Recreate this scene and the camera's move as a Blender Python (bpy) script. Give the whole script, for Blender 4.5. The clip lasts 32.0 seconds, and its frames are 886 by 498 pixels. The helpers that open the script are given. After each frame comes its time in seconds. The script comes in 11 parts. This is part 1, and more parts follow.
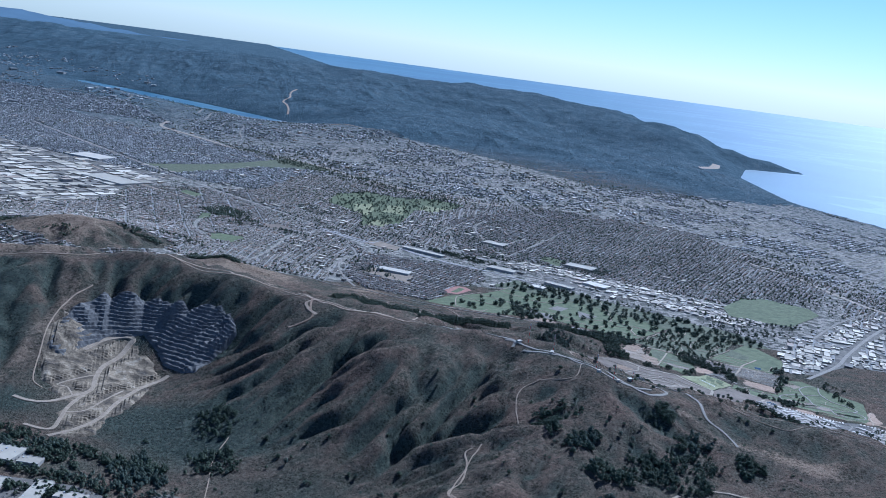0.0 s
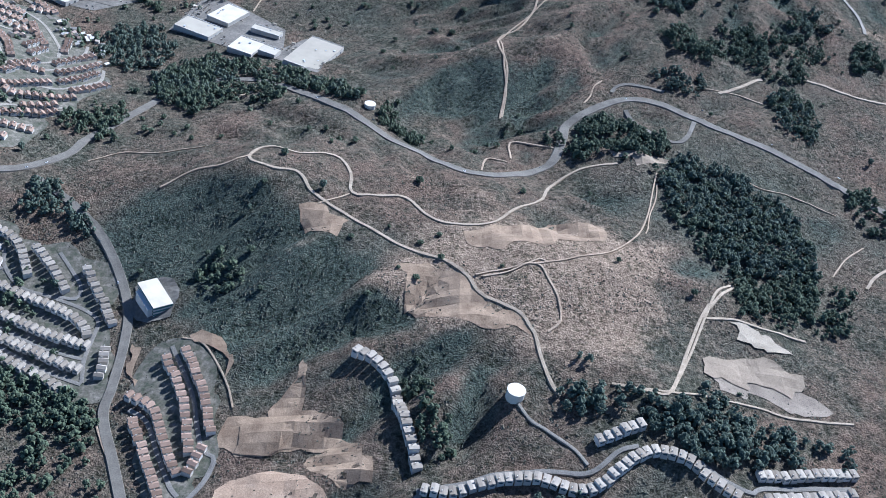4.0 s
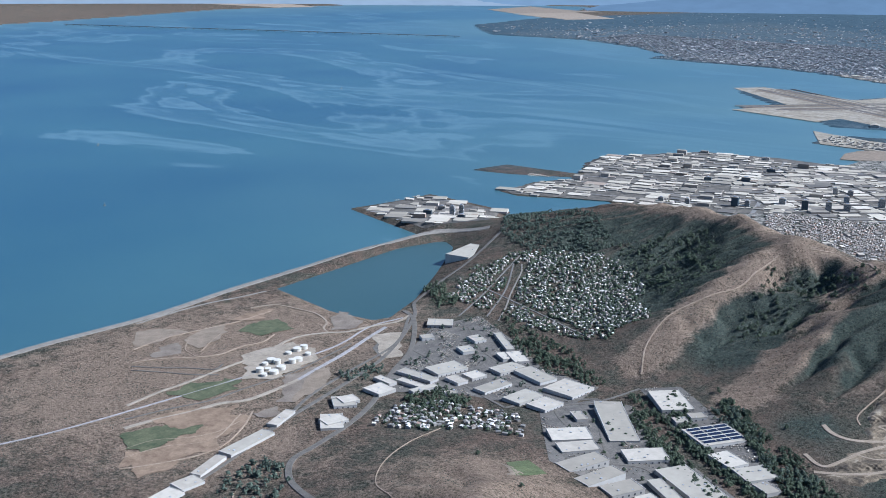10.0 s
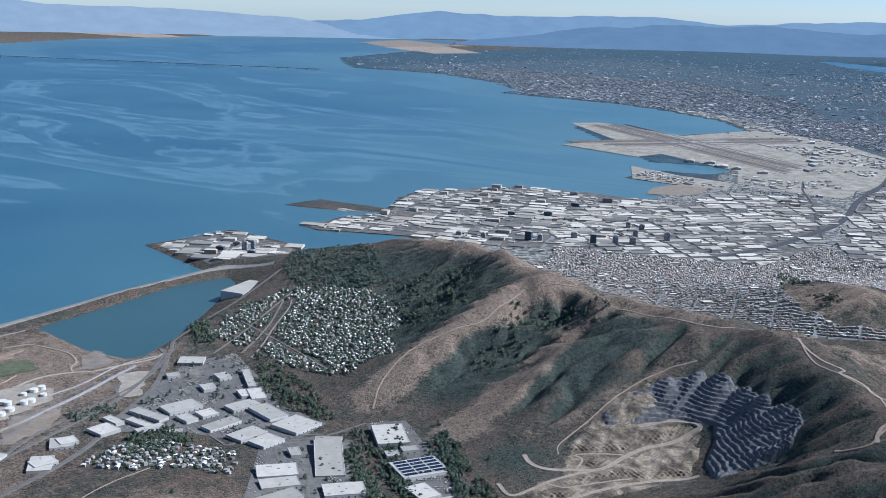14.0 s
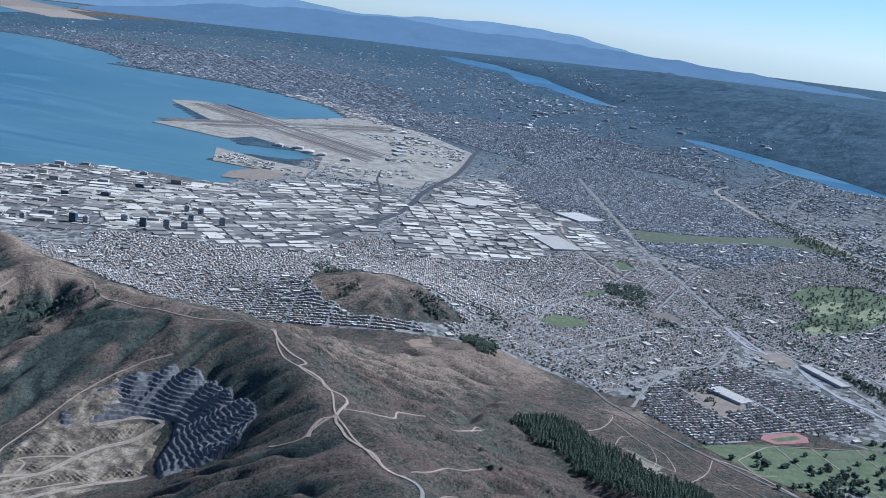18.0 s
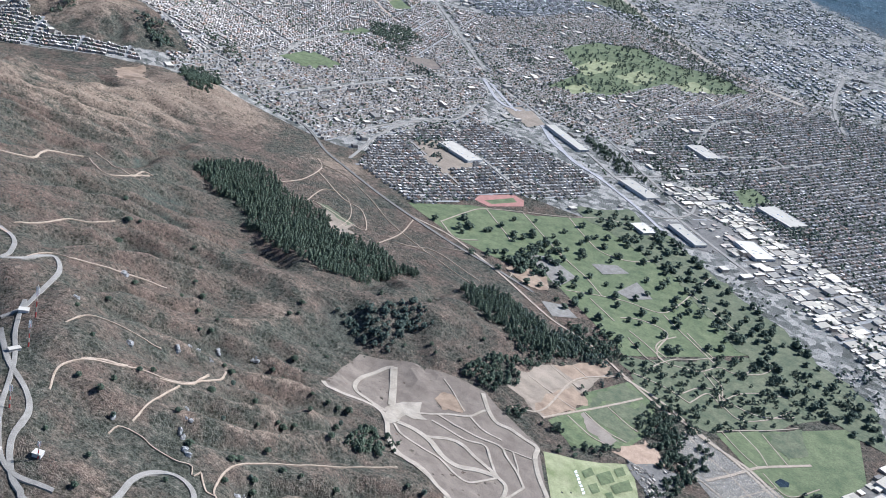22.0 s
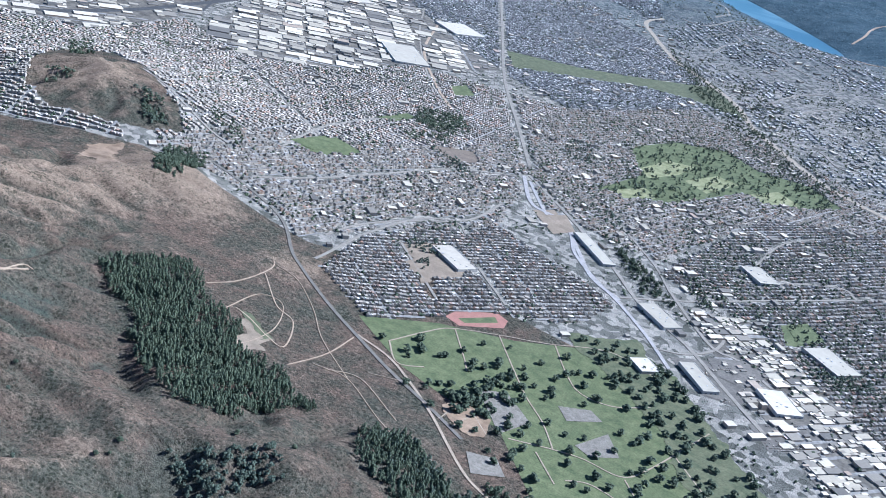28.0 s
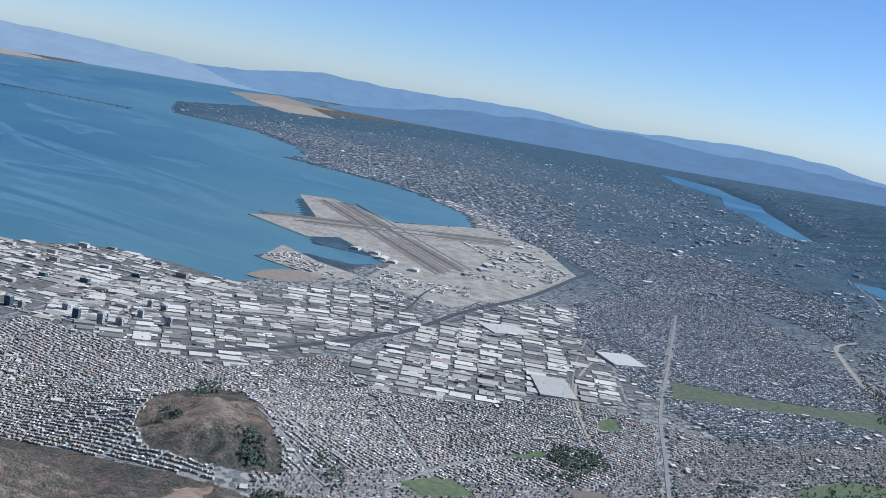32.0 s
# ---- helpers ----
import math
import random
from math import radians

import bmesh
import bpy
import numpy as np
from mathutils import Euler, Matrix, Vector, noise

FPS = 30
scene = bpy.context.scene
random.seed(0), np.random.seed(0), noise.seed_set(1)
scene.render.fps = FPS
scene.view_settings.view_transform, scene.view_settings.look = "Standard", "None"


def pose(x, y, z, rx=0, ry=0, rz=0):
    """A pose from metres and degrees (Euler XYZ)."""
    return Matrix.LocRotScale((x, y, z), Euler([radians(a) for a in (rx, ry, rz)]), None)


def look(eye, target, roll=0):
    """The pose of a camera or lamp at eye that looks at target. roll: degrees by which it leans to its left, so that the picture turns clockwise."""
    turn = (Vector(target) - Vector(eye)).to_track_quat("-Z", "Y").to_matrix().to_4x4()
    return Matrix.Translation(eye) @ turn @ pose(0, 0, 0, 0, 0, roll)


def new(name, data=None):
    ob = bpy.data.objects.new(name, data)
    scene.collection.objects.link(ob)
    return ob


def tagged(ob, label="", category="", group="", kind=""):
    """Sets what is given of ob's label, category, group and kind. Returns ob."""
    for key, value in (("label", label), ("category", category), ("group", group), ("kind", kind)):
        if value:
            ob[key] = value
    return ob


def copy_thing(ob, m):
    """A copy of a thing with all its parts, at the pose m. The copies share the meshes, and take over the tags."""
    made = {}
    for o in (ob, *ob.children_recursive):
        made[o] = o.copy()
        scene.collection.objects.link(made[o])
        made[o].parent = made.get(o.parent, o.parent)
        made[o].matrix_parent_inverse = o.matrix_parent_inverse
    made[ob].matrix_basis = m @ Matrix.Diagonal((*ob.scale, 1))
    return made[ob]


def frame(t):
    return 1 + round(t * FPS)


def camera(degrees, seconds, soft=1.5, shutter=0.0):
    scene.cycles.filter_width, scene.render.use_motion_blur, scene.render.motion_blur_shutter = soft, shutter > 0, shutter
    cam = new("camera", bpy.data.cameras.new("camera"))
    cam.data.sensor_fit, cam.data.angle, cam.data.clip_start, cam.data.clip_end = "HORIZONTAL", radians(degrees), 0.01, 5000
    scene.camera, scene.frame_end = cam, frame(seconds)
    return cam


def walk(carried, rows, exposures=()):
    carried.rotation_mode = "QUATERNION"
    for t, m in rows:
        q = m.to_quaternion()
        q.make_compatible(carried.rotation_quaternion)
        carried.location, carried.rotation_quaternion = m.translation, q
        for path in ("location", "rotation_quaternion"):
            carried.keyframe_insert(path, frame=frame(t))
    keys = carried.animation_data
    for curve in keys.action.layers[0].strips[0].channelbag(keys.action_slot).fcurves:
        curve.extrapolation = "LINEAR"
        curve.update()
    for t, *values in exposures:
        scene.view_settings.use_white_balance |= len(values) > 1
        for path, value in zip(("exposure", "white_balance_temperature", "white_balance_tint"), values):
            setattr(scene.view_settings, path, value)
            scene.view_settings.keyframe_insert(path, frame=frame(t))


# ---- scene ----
cam = camera(44.13, 32.0, soft=0.9)
PATH = [
    (0, (113.86, 298.55, 115.64), (89.761, 203.248, 97.288), 7.70),
    (0.5, (108.49, 296.63, 115.42), (91.652, 201.060, 91.277), 7.32),
    (1, (103.12, 294.63, 115.28), (92.391, 200.555, 83.119), 7.41),
    (1.5, (97.78, 292.56, 115.20), (90.733, 200.939, 75.752), 8.07),
    (2, (92.45, 290.40, 115.19), (86.661, 201.949, 68.904), 8.94),
    (2.5, (87.14, 288.16, 115.25), (82.034, 202.957, 63.152), 9.72),
    (3, (81.85, 285.84, 115.35), (75.914, 203.846, 58.422), 10.90),
    (3.5, (76.59, 283.44, 115.51), (68.607, 204.440, 54.723), 12.34),
    (5.5, (55.82, 272.96, 116.59), (51.214, 188.514, 63.231), 13.52),
    (6, (50.71, 270.12, 116.95), (50.399, 185.094, 64.324), 14.37),
    (6.5, (45.63, 267.20, 117.35), (52.781, 182.344, 64.915), 13.37),
    (7, (40.59, 264.18, 117.76), (56.647, 179.388, 67.241), 11.67),
    (7.5, (35.60, 261.08, 118.20), (61.728, 176.907, 70.954), 9.81),
    (8, (30.64, 257.88, 118.66), (71.037, 176.172, 77.540), 6.10),
    (8.5, (25.73, 254.60, 119.14), (79.974, 177.716, 85.291), 3.20),
    (9, (20.86, 251.23, 119.64), (84.415, 180.198, 89.391), 1.86),
    (9.5, (16.03, 247.77, 120.14), (85.773, 181.418, 93.050), 0.96),
    (10, (11.26, 244.22, 120.66), (85.743, 182.161, 96.152), 0.43),
    (10.5, (6.53, 240.58, 121.18), (84.833, 182.555, 98.788), 0.00),
    (11, (1.85, 236.86, 121.71), (82.568, 181.564, 101.031), 0.09),
    (11.5, (-2.77, 233.05, 122.24), (78.402, 178.206, 102.164), 0.49),
    (12, (-7.35, 229.15, 122.77), (71.783, 171.661, 101.948), 0.80),
    (12.5, (-11.87, 225.17, 123.31), (63.632, 163.566, 100.821), 1.18),
    (13, (-16.33, 221.10, 123.84), (55.636, 155.601, 100.798), 1.62),
    (13.5, (-20.74, 216.95, 124.37), (47.847, 147.867, 101.482), 1.82),
    (15.5, (-37.78, 199.56, 126.42), (30.298, 128.829, 107.382), 0.90),
    (16, (-41.89, 195.02, 126.92), (24.358, 122.501, 108.151), 1.17),
    (16.5, (-45.94, 190.40, 127.41), (15.578, 114.090, 107.618), 1.96),
    (17, (-49.93, 185.72, 127.89), (5.073, 104.999, 106.452), 3.05),
    (17.5, (-53.85, 180.96, 128.36), (-5.846, 96.024, 106.423), 4.78),
    (18, (-57.71, 176.14, 128.82), (-16.164, 87.679, 107.640), 6.65),
    (18.5, (-61.51, 171.25, 129.27), (-25.194, 80.172, 109.626), 8.26),
    (19, (-65.24, 166.30, 129.71), (-32.711, 73.473, 111.693), 9.35),
    (19.5, (-68.91, 161.29, 130.14), (-39.804, 67.161, 113.048), 10.11),
    (20, (-72.51, 156.23, 130.57), (-45.055, 62.041, 111.186), 10.02),
    (20.5, (-76.04, 151.11, 130.98), (-49.031, 57.860, 106.986), 10.12),
    (21, (-79.51, 145.93, 131.39), (-54.178, 53.640, 102.402), 11.35),
    (21.5, (-82.91, 140.71, 131.79), (-60.025, 49.748, 97.126), 13.16),
    (22, (-86.24, 135.45, 132.19), (-64.250, 47.180, 90.652), 14.36),
    (22.5, (-89.51, 130.14, 132.58), (-68.222, 45.777, 83.285), 15.48),
    (23, (-92.70, 124.79, 132.97), (-72.316, 45.401, 75.687), 16.96),
    (23.5, (-95.84, 119.41, 133.35), (-76.157, 46.133, 68.216), 18.78),
    (24, (-98.90, 114.00, 133.74), (-80.407, 46.609, 62.210), 21.03),
    (24.5, (-101.90, 108.56, 134.13), (-83.793, 45.276, 58.843), 22.94),
    (25, (-104.83, 103.09, 134.52), (-80.973, 38.274, 62.202), 19.83),
    (25.5, (-107.69, 97.61, 134.91), (-76.799, 28.342, 69.736), 16.99),
    (26, (-110.49, 92.10, 135.32), (-75.620, 17.545, 78.526), 16.43),
    (28.5, (-123.48, 64.50, 137.53), (-84.813, -20.937, 102.816), 13.54),
    (29, (-125.88, 59.00, 138.02), (-85.496, -27.425, 108.022), 12.56),
    (29.5, (-128.22, 53.51, 138.55), (-85.498, -33.110, 112.623), 12.50),
    (30, (-130.50, 48.04, 139.10), (-84.703, -37.808, 116.005), 12.94),
    (30.5, (-132.71, 42.59, 139.69), (-82.648, -41.310, 118.378), 12.60),
    (31, (-134.87, 37.18, 140.31), (-79.074, -43.458, 120.680), 11.56),
    (31.5, (-136.96, 31.80, 140.97), (-76.268, -45.784, 123.719), 10.48),
    (32, (-138.99, 26.46, 141.68), (-75.768, -49.627, 127.067), 9.79),
]
walk(cam, [(t, look(eye, target, roll)) for t, eye, target, roll in PATH],
     [(0, 0.46, 4480, 12), (1, 1.1, 4540, 12), (3, 1.2, 4900, 12), (7.5, 1.38, 4800, 12), (9, 0.76, 5030, 12), (13, 0.68, 4950, 12), (16, 0.54, 4830, 12), (19, 0.66, 4640, 12), (21, 0.98, 4850, 12), (23, 1.2, 5300, 13), (26, 1.3, 5060, 13), (29, 0.98, 4830, 12), (32, 0.54, 4880, 12)])

# One unit of this model stands for ten metres.
# ---- sky, sun, exposure ----
SUN_AZIMUTH, SUN_HEIGHT = 222.0, 40.0
world = bpy.data.worlds.new("sky")
scene.world = world
world.use_nodes = True
wn = world.node_tree.nodes
sky = wn.new("ShaderNodeTexSky")
sky.sky_type = "NISHITA"
sky.sun_disc = False
sky.sun_elevation = radians(SUN_HEIGHT)
sky.sun_rotation = radians(SUN_AZIMUTH)
sky.altitude = 1200
sky.air_density, sky.dust_density, sky.ozone_density = 0.85, 0.22, 2.6
wn["Background"].inputs[1].default_value = 0.064
world.node_tree.links.new(sky.outputs[0], wn["Background"].inputs[0])
sun_data = bpy.data.lights.new("sun", "SUN")
sun_data.energy, sun_data.angle, sun_data.color = 5.0, radians(0.53), (1.0, 0.95, 0.87)
sun = new("sun", sun_data)
az, el = radians(SUN_AZIMUTH), radians(SUN_HEIGHT)
sun.matrix_world = look((0, 0, 900), (-math.sin(az) * math.cos(el) * 100, -math.cos(az) * math.cos(el) * 100, 900 - 100 * math.sin(el)))


# ---- materials ----
def material(name, rough=0.9, metal=0.0):
    m = bpy.data.materials.new(name)
    m.use_nodes = True
    b = m.node_tree.nodes["Principled BSDF"]
    b.inputs["Roughness"].default_value = rough
    b.inputs["Metallic"].default_value = metal
    b.inputs["Specular IOR Level"].default_value = 0.25
    return m, m.node_tree.nodes, m.node_tree.links, b


def noise_node(n, l, scale, detail=4.0, rough=0.55, coords=None):
    t = n.new("ShaderNodeTexNoise")
    t.inputs["Scale"].default_value, t.inputs["Detail"].default_value, t.inputs["Roughness"].default_value = scale, detail, rough
    if coords is not None:
        l.new(coords, t.inputs["Vector"])
    return t.outputs["Fac"]


def ramp(n, l, fac, stops):
    r = n.new("ShaderNodeValToRGB")
    els = r.color_ramp.elements
    while len(els) < len(stops):
        els.new(0.5)
    for e, (p, c) in zip(els, stops):
        e.position, e.color = p, (*c, 1) if len(c) == 3 else c
    l.new(fac, r.inputs[0])
    return r.outputs[0]


def mix(n, l, fac, a, b, mode="MIX"):
    m = n.new("ShaderNodeMix")
    m.data_type, m.blend_type = "RGBA", mode
    for sock, v in ((0, fac), (6, a), (7, b)):
        if isinstance(v, (int, float)):
            m.inputs[sock].default_value = v
        elif isinstance(v, tuple):
            m.inputs[sock].default_value = (*v, 1)
        else:
            l.new(v, m.inputs[sock])
    return m.outputs[2]


def maths(n, l, op, a, b=0.0, c=0.0):
    m = n.new("ShaderNodeMath")
    m.operation = op
    for sock, v in enumerate((a, b, c)):
        if isinstance(v, (int, float)):
            m.inputs[sock].default_value = v
        else:
            l.new(v, m.inputs[sock])
    return m.outputs[0]


def bump(n, l, b, height, strength, distance=1.0):
    u = n.new("ShaderNodeBump")
    u.inputs["Strength"].default_value, u.inputs["Distance"].default_value = strength, distance
    l.new(height, u.inputs["Height"])
    l.new(u.outputs[0], b.inputs["Normal"])


def place(n):
    return n.new("ShaderNodeNewGeometry").outputs["Position"]


def plain(name, color, spread=0.15, scale=2.0, rough=0.85, metal=0.0, fine=25.0, by_object=0.0, bumpy=0.0):
    """A surface of one colour with stains at two sizes; by_object varies it from thing to thing, or from island to island."""
    m, n, l, b = material(name, rough, metal)
    p = place(n)
    a = noise_node(n, l, scale, 5, 0.6, p)
    f = noise_node(n, l, fine, 3, 0.6, p)
    dark = tuple(c * (1 - spread) for c in color)
    light = tuple(min(1, c * (1 + spread)) for c in color)
    col = ramp(n, l, a, [(0.3, dark), (0.7, light)])
    col = mix(n, l, 0.35 * min(1, spread * 4), col, ramp(n, l, f, [(0.3, dark), (0.75, light)]))
    if by_object:
        r = n.new("ShaderNodeObjectInfo").outputs["Random"]
        col = mix(n, l, by_object, col, mix(n, l, r, (0.5, 0.45, 0.4), (1.5, 1.5, 1.5)), "MULTIPLY")
    l.new(col, b.inputs["Base Color"])
    if bumpy:
        bump(n, l, b, f, bumpy, 0.1)
    return m


def ground_material():
    m, n, l, b = material("hillside", 1.0)
    b.inputs["Specular IOR Level"].default_value = 0.04
    p = place(n)
    cover = n.new("ShaderNodeAttribute")
    cover.attribute_name = "cover"
    split = n.new("ShaderNodeSeparateColor")
    l.new(cover.outputs["Color"], split.inputs[0])
    dry, green, town = split.outputs
    forest = cover.outputs["Alpha"]
    big, mid, small, tiny = (noise_node(n, l, s, d, 0.65, p) for s, d in ((0.035, 4), (0.16, 6), (0.9, 5), (3.6, 4)))
    scrub = ramp(n, l, small, [(0.30, (0.044, 0.046, 0.033)), (0.5, (0.090, 0.086, 0.063)), (0.72, (0.178, 0.156, 0.114))])
    heath = ramp(n, l, small, [(0.28, (0.066, 0.050, 0.038)), (0.52, (0.148, 0.106, 0.076)), (0.78, (0.252, 0.182, 0.128))])
    leafy = ramp(n, l, small, [(0.30, (0.040, 0.050, 0.040)), (0.5, (0.070, 0.082, 0.064)), (0.75, (0.128, 0.134, 0.098))])
    grass = ramp(n, l, small, [(0.28, (0.150, 0.108, 0.074)), (0.5, (0.255, 0.188, 0.130)), (0.75, (0.370, 0.280, 0.196))])
    speck = ramp(n, l, tiny, [(0.36, (0.58, 0.58, 0.58)), (0.66, (1.25, 1.25, 1.25))])
    wild = mix(n, l, ramp(n, l, maths(n, l, "ADD", maths(n, l, "MULTIPLY", big, 0.5), maths(n, l, "MULTIPLY", mid, 0.5)), [(0.42, (0, 0, 0)), (0.58, (1, 1, 1))]), scrub, heath)
    near = lambda amount, soft: ramp(n, l, maths(n, l, "ADD", maths(n, l, "SUBTRACT", amount, 0.5), maths(n, l, "ADD", maths(n, l, "MULTIPLY", mid, 0.7), maths(n, l, "MULTIPLY", small, 0.3))), [(0.5 - soft, (0, 0, 0)), (0.5 + soft, (1, 1, 1))])
    col = mix(n, l, near(green, 0.12), wild, leafy)
    col = mix(n, l, near(dry, 0.14), col, grass)
    col = mix(n, l, 0.8, col, speck, "MULTIPLY")
    bush = n.new("ShaderNodeTexVoronoi")
    bush.inputs["Scale"].default_value = 1.3
    l.new(p, bush.inputs["Vector"])
    dots = ramp(n, l, maths(n, l, "ADD", bush.outputs["Distance"], maths(n, l, "MULTIPLY", maths(n, l, "SUBTRACT", mid, 0.5), 1.1)), [(0.22, (0.42, 0.46, 0.42)), (0.42, (1.0, 1.0, 1.0))])
    col = mix(n, l, 0.85, col, dots, "MULTIPLY")
    cell = n.new("ShaderNodeTexVoronoi")
    cell.inputs["Scale"].default_value = 0.42
    l.new(p, cell.inputs["Vector"])
    lots = n.new("ShaderNodeSeparateColor")
    l.new(cell.outputs["Color"], lots.inputs[0])
    streets = ramp(n, l, lots.outputs[0], [(0.0, (0.095, 0.094, 0.076)), (0.40, (0.175, 0.164, 0.138)), (0.55, (0.235, 0.218, 0.184)), (0.9, (0.36, 0.325, 0.268))])
    streets = mix(n, l, ramp(n, l, small, [(0.58, (0, 0, 0)), (0.68, (1, 1, 1))]), streets, (0.050, 0.062, 0.044))
    col = mix(n, l, ramp(n, l, town, [(0.45, (0, 0, 0)), (0.55, (1, 1, 1))]), col, streets)
    # Far woodland colour, with the blue of distance haze painted into it.
    hazed_woods = ramp(n, l, noise_node(n, l, 0.05, 8, 0.75, p), [(0.34, (0.034, 0.056, 0.068)), (0.52, (0.058, 0.088, 0.104)), (0.68, (0.100, 0.126, 0.134))])
    col = mix(n, l, forest, col, hazed_woods)
    l.new(col, b.inputs["Base Color"])
    h = maths(n, l, "ADD", small, maths(n, l, "MULTIPLY", tiny, 0.6))
    bump(n, l, b, h, 0.8, 0.8)
    return m


def water_material(name="bay_water", dark=(0.018, 0.068, 0.100), light=(0.036, 0.100, 0.118), streaks=1.0):
    m, n, l, b = material(name, 0.32)
    p = place(n)
    stretch = n.new("ShaderNodeMapping")
    stretch.inputs["Rotation"].default_value = (0, 0, radians(35))
    stretch.inputs["Scale"].default_value = (0.0016, 0.0042, 1)
    l.new(p, stretch.inputs["Vector"])
    band = noise_node(n, l, 1.0, 5, 0.55, stretch.outputs[0])
    n[band.node.name].inputs["Distortion"].default_value = 1.6
    drift = noise_node(n, l, 0.004, 5, 0.6, p)
    deep = ramp(n, l, drift, [(0.35, dark), (0.65, light)])
    silt = mix(n, l, ramp(n, l, band, [(0.54, (0, 0, 0)), (0.565, (0.55, 0.55, 0.55)), (0.59, (0.18, 0.18, 0.18)), (0.645, (0.02, 0.02, 0.02)), (0.67, (0.62, 0.62, 0.62)), (0.70, (0.3, 0.3, 0.3))]) if streaks else 0.0, deep, (0.15, 0.24, 0.26))
    if streaks:
        shoal = n.new("ShaderNodeAttribute")
        shoal.attribute_name = "shoal"
        silt = mix(n, l, maths(n, l, "MULTIPLY", shoal.outputs["Fac"], maths(n, l, "ADD", 0.55, maths(n, l, "MULTIPLY", drift, 0.6))), silt, (0.085, 0.150, 0.140))
    l.new(silt, b.inputs["Base Color"])
    b.inputs["Specular IOR Level"].default_value = 0.36
    ripple = noise_node(n, l, 3.0, 4, 0.6, p)
    bump(n, l, b, ripple, 0.25, 0.1)
    return m

# ---- lines of the roads and trails ----
WAYS = []


def way(name, surface, width, line):
    WAYS.append((name, surface, width, line))


way("parkway", "ASPHALT", 1.6, [(313.1, 11.0), (301.3, 15.7), (279.2, 34.4), (264.6, 53.5), (247.7, 73.4), (238.0, 88.6), (231.3, 103.4), (228.1, 111.9), (219.2, 118.5), (208.6, 122.1), (195.5, 124.1), (180.4, 125.3), (153.9, 132.2), (144.3, 135.1), (137.0, 137.0), (130.2, 137.0), (125.1, 134.1), (120.9, 128.1), (119.8, 122.8), (117.3, 117.6), (114.9, 111.8), (112.4, 105.8), (109.6, 99.8), (105.8, 95.5), (100.7, 93.6), (93.5, 94.0), (85.3, 100.7), (78.4, 107.8), (70.8, 114.4), (64.0, 120.0), (57.7, 125.7), (52.8, 126.8), (47.8, 125.1), (43.1, 121.3), (39.5, 117.6), (37.4, 109.9), (35.8, 104.5), (25.8, 96.2), (18.6, 96.6), (12.6, 100.8), (4.7, 105.8), (-3.1, 109.9), (-11.9, 117.6), (-18.7, 123.1), (-23.8, 126.1)])
way("side_road", "ASPHALT", 1.3, [(123.5, 137.1), (115.6, 143.0), (109.5, 149.4), (104.8, 156.6), (102.1, 162.8), (100.9, 170.0), (100.5, 177.4), (100.3, 182.4), (97.0, 190.0), (93.2, 198.9)])
way("spur_road", "ASPHALT", 0.7, [(17.2, 92.7), (22.9, 90.6), (26.0, 91.4), (27.4, 93.6)])
way("park_road", "ASPHALT", 0.8, [(12.6, 102.2), (14.8, 108.1), (17.3, 110.6), (20.7, 108.4), (23.7, 105.2), (25.2, 99.7)])
way("loop_trail", "PALE", 0.5, [(28.7, 119.2), (35.4, 121.0), (40.5, 126.5), (42.9, 134.0), (47.0, 138.3), (51.7, 144.8), (57.8, 145.5), (61.5, 143.6), (64.9, 139.5), (69.1, 140.4), (72.5, 141.1), (73.6, 139.6), (74.0, 134.7), (76.1, 129.9), (79.0, 129.3), (83.1, 131.0), (86.8, 129.4), (89.4, 131.1), (90.0, 136.0), (86.5, 137.6), (81.9, 138.0), (79.2, 142.5), (74.4, 146.1), (69.3, 149.1), (64.4, 152.6), (58.3, 155.3), (55.0, 158.8), (53.0, 163.1), (48.1, 166.2), (46.3, 169.1), (45.7, 170.4), (44.7, 175.4), (43.4, 179.2), (42.5, 180.4)])
way("tank_trail", "PALE", 0.35, [(36.1, 178.4), (32.6, 179.3), (28.4, 179.2), (23.6, 178.0), (16.0, 177.4), (11.1, 177.9), (1.9, 176.7)])
way("fork_trail", "PALE", 0.35, [(28.4, 179.2), (24.0, 169.5), (20.4, 160.7), (17.5, 154.6), (12.0, 149.3)])
way("summit_road", "CONCRETE", 0.85, [(39.1, -22.6), (33.6, -19.9), (29.7, -14.0), (28.8, -10.2), (26.7, -13.7), (25.0, -20.4), (20.0, -15.3), (16.0, -4.7), (13.7, 2.5), (15.3, 5.9)])
way("summit_road", "CONCRETE", 0.85, [(12.9, 8.8), (4.8, 16.8), (-1.4, 20.6), (-5.1, 24.5), (-7.1, 30.5), (-11.0, 35.1), (-13.5, 36.3), (-14.8, 37.2), (-18.8, 35.4), (-22.4, 31.9), (-23.2, 28.2), (-22.4, 23.4), (-23.0, 18.9), (-26.0, 16.9), (-29.5, 18.3), (-31.5, 21.8), (-32.0, 27.2), (-31.7, 34.2), (-30.4, 39.3), (-29.8, 42.8), (-31.0, 46.3), (-32.6, 49.7), (-32.9, 53.4), (-32.5, 56.4)])
way("summit_road", "CONCRETE", 0.7, [(15.6, -0.4), (10.4, 8.3), (4.0, 16.5), (-3.2, 28.3), (-9.8, 34.6), (-16.9, 33.8)])
way("west_trail", "DIRT", 0.5, [(-31.1, 22.2), (-39.2, 25.1), (-45.7, 31.6), (-54.3, 36.6), (-61.0, 36.8), (-68.2, 38.9), (-74.1, 42.1), (-79.8, 46.0), (-84.7, 50.7), (-87.1, 51.9)])
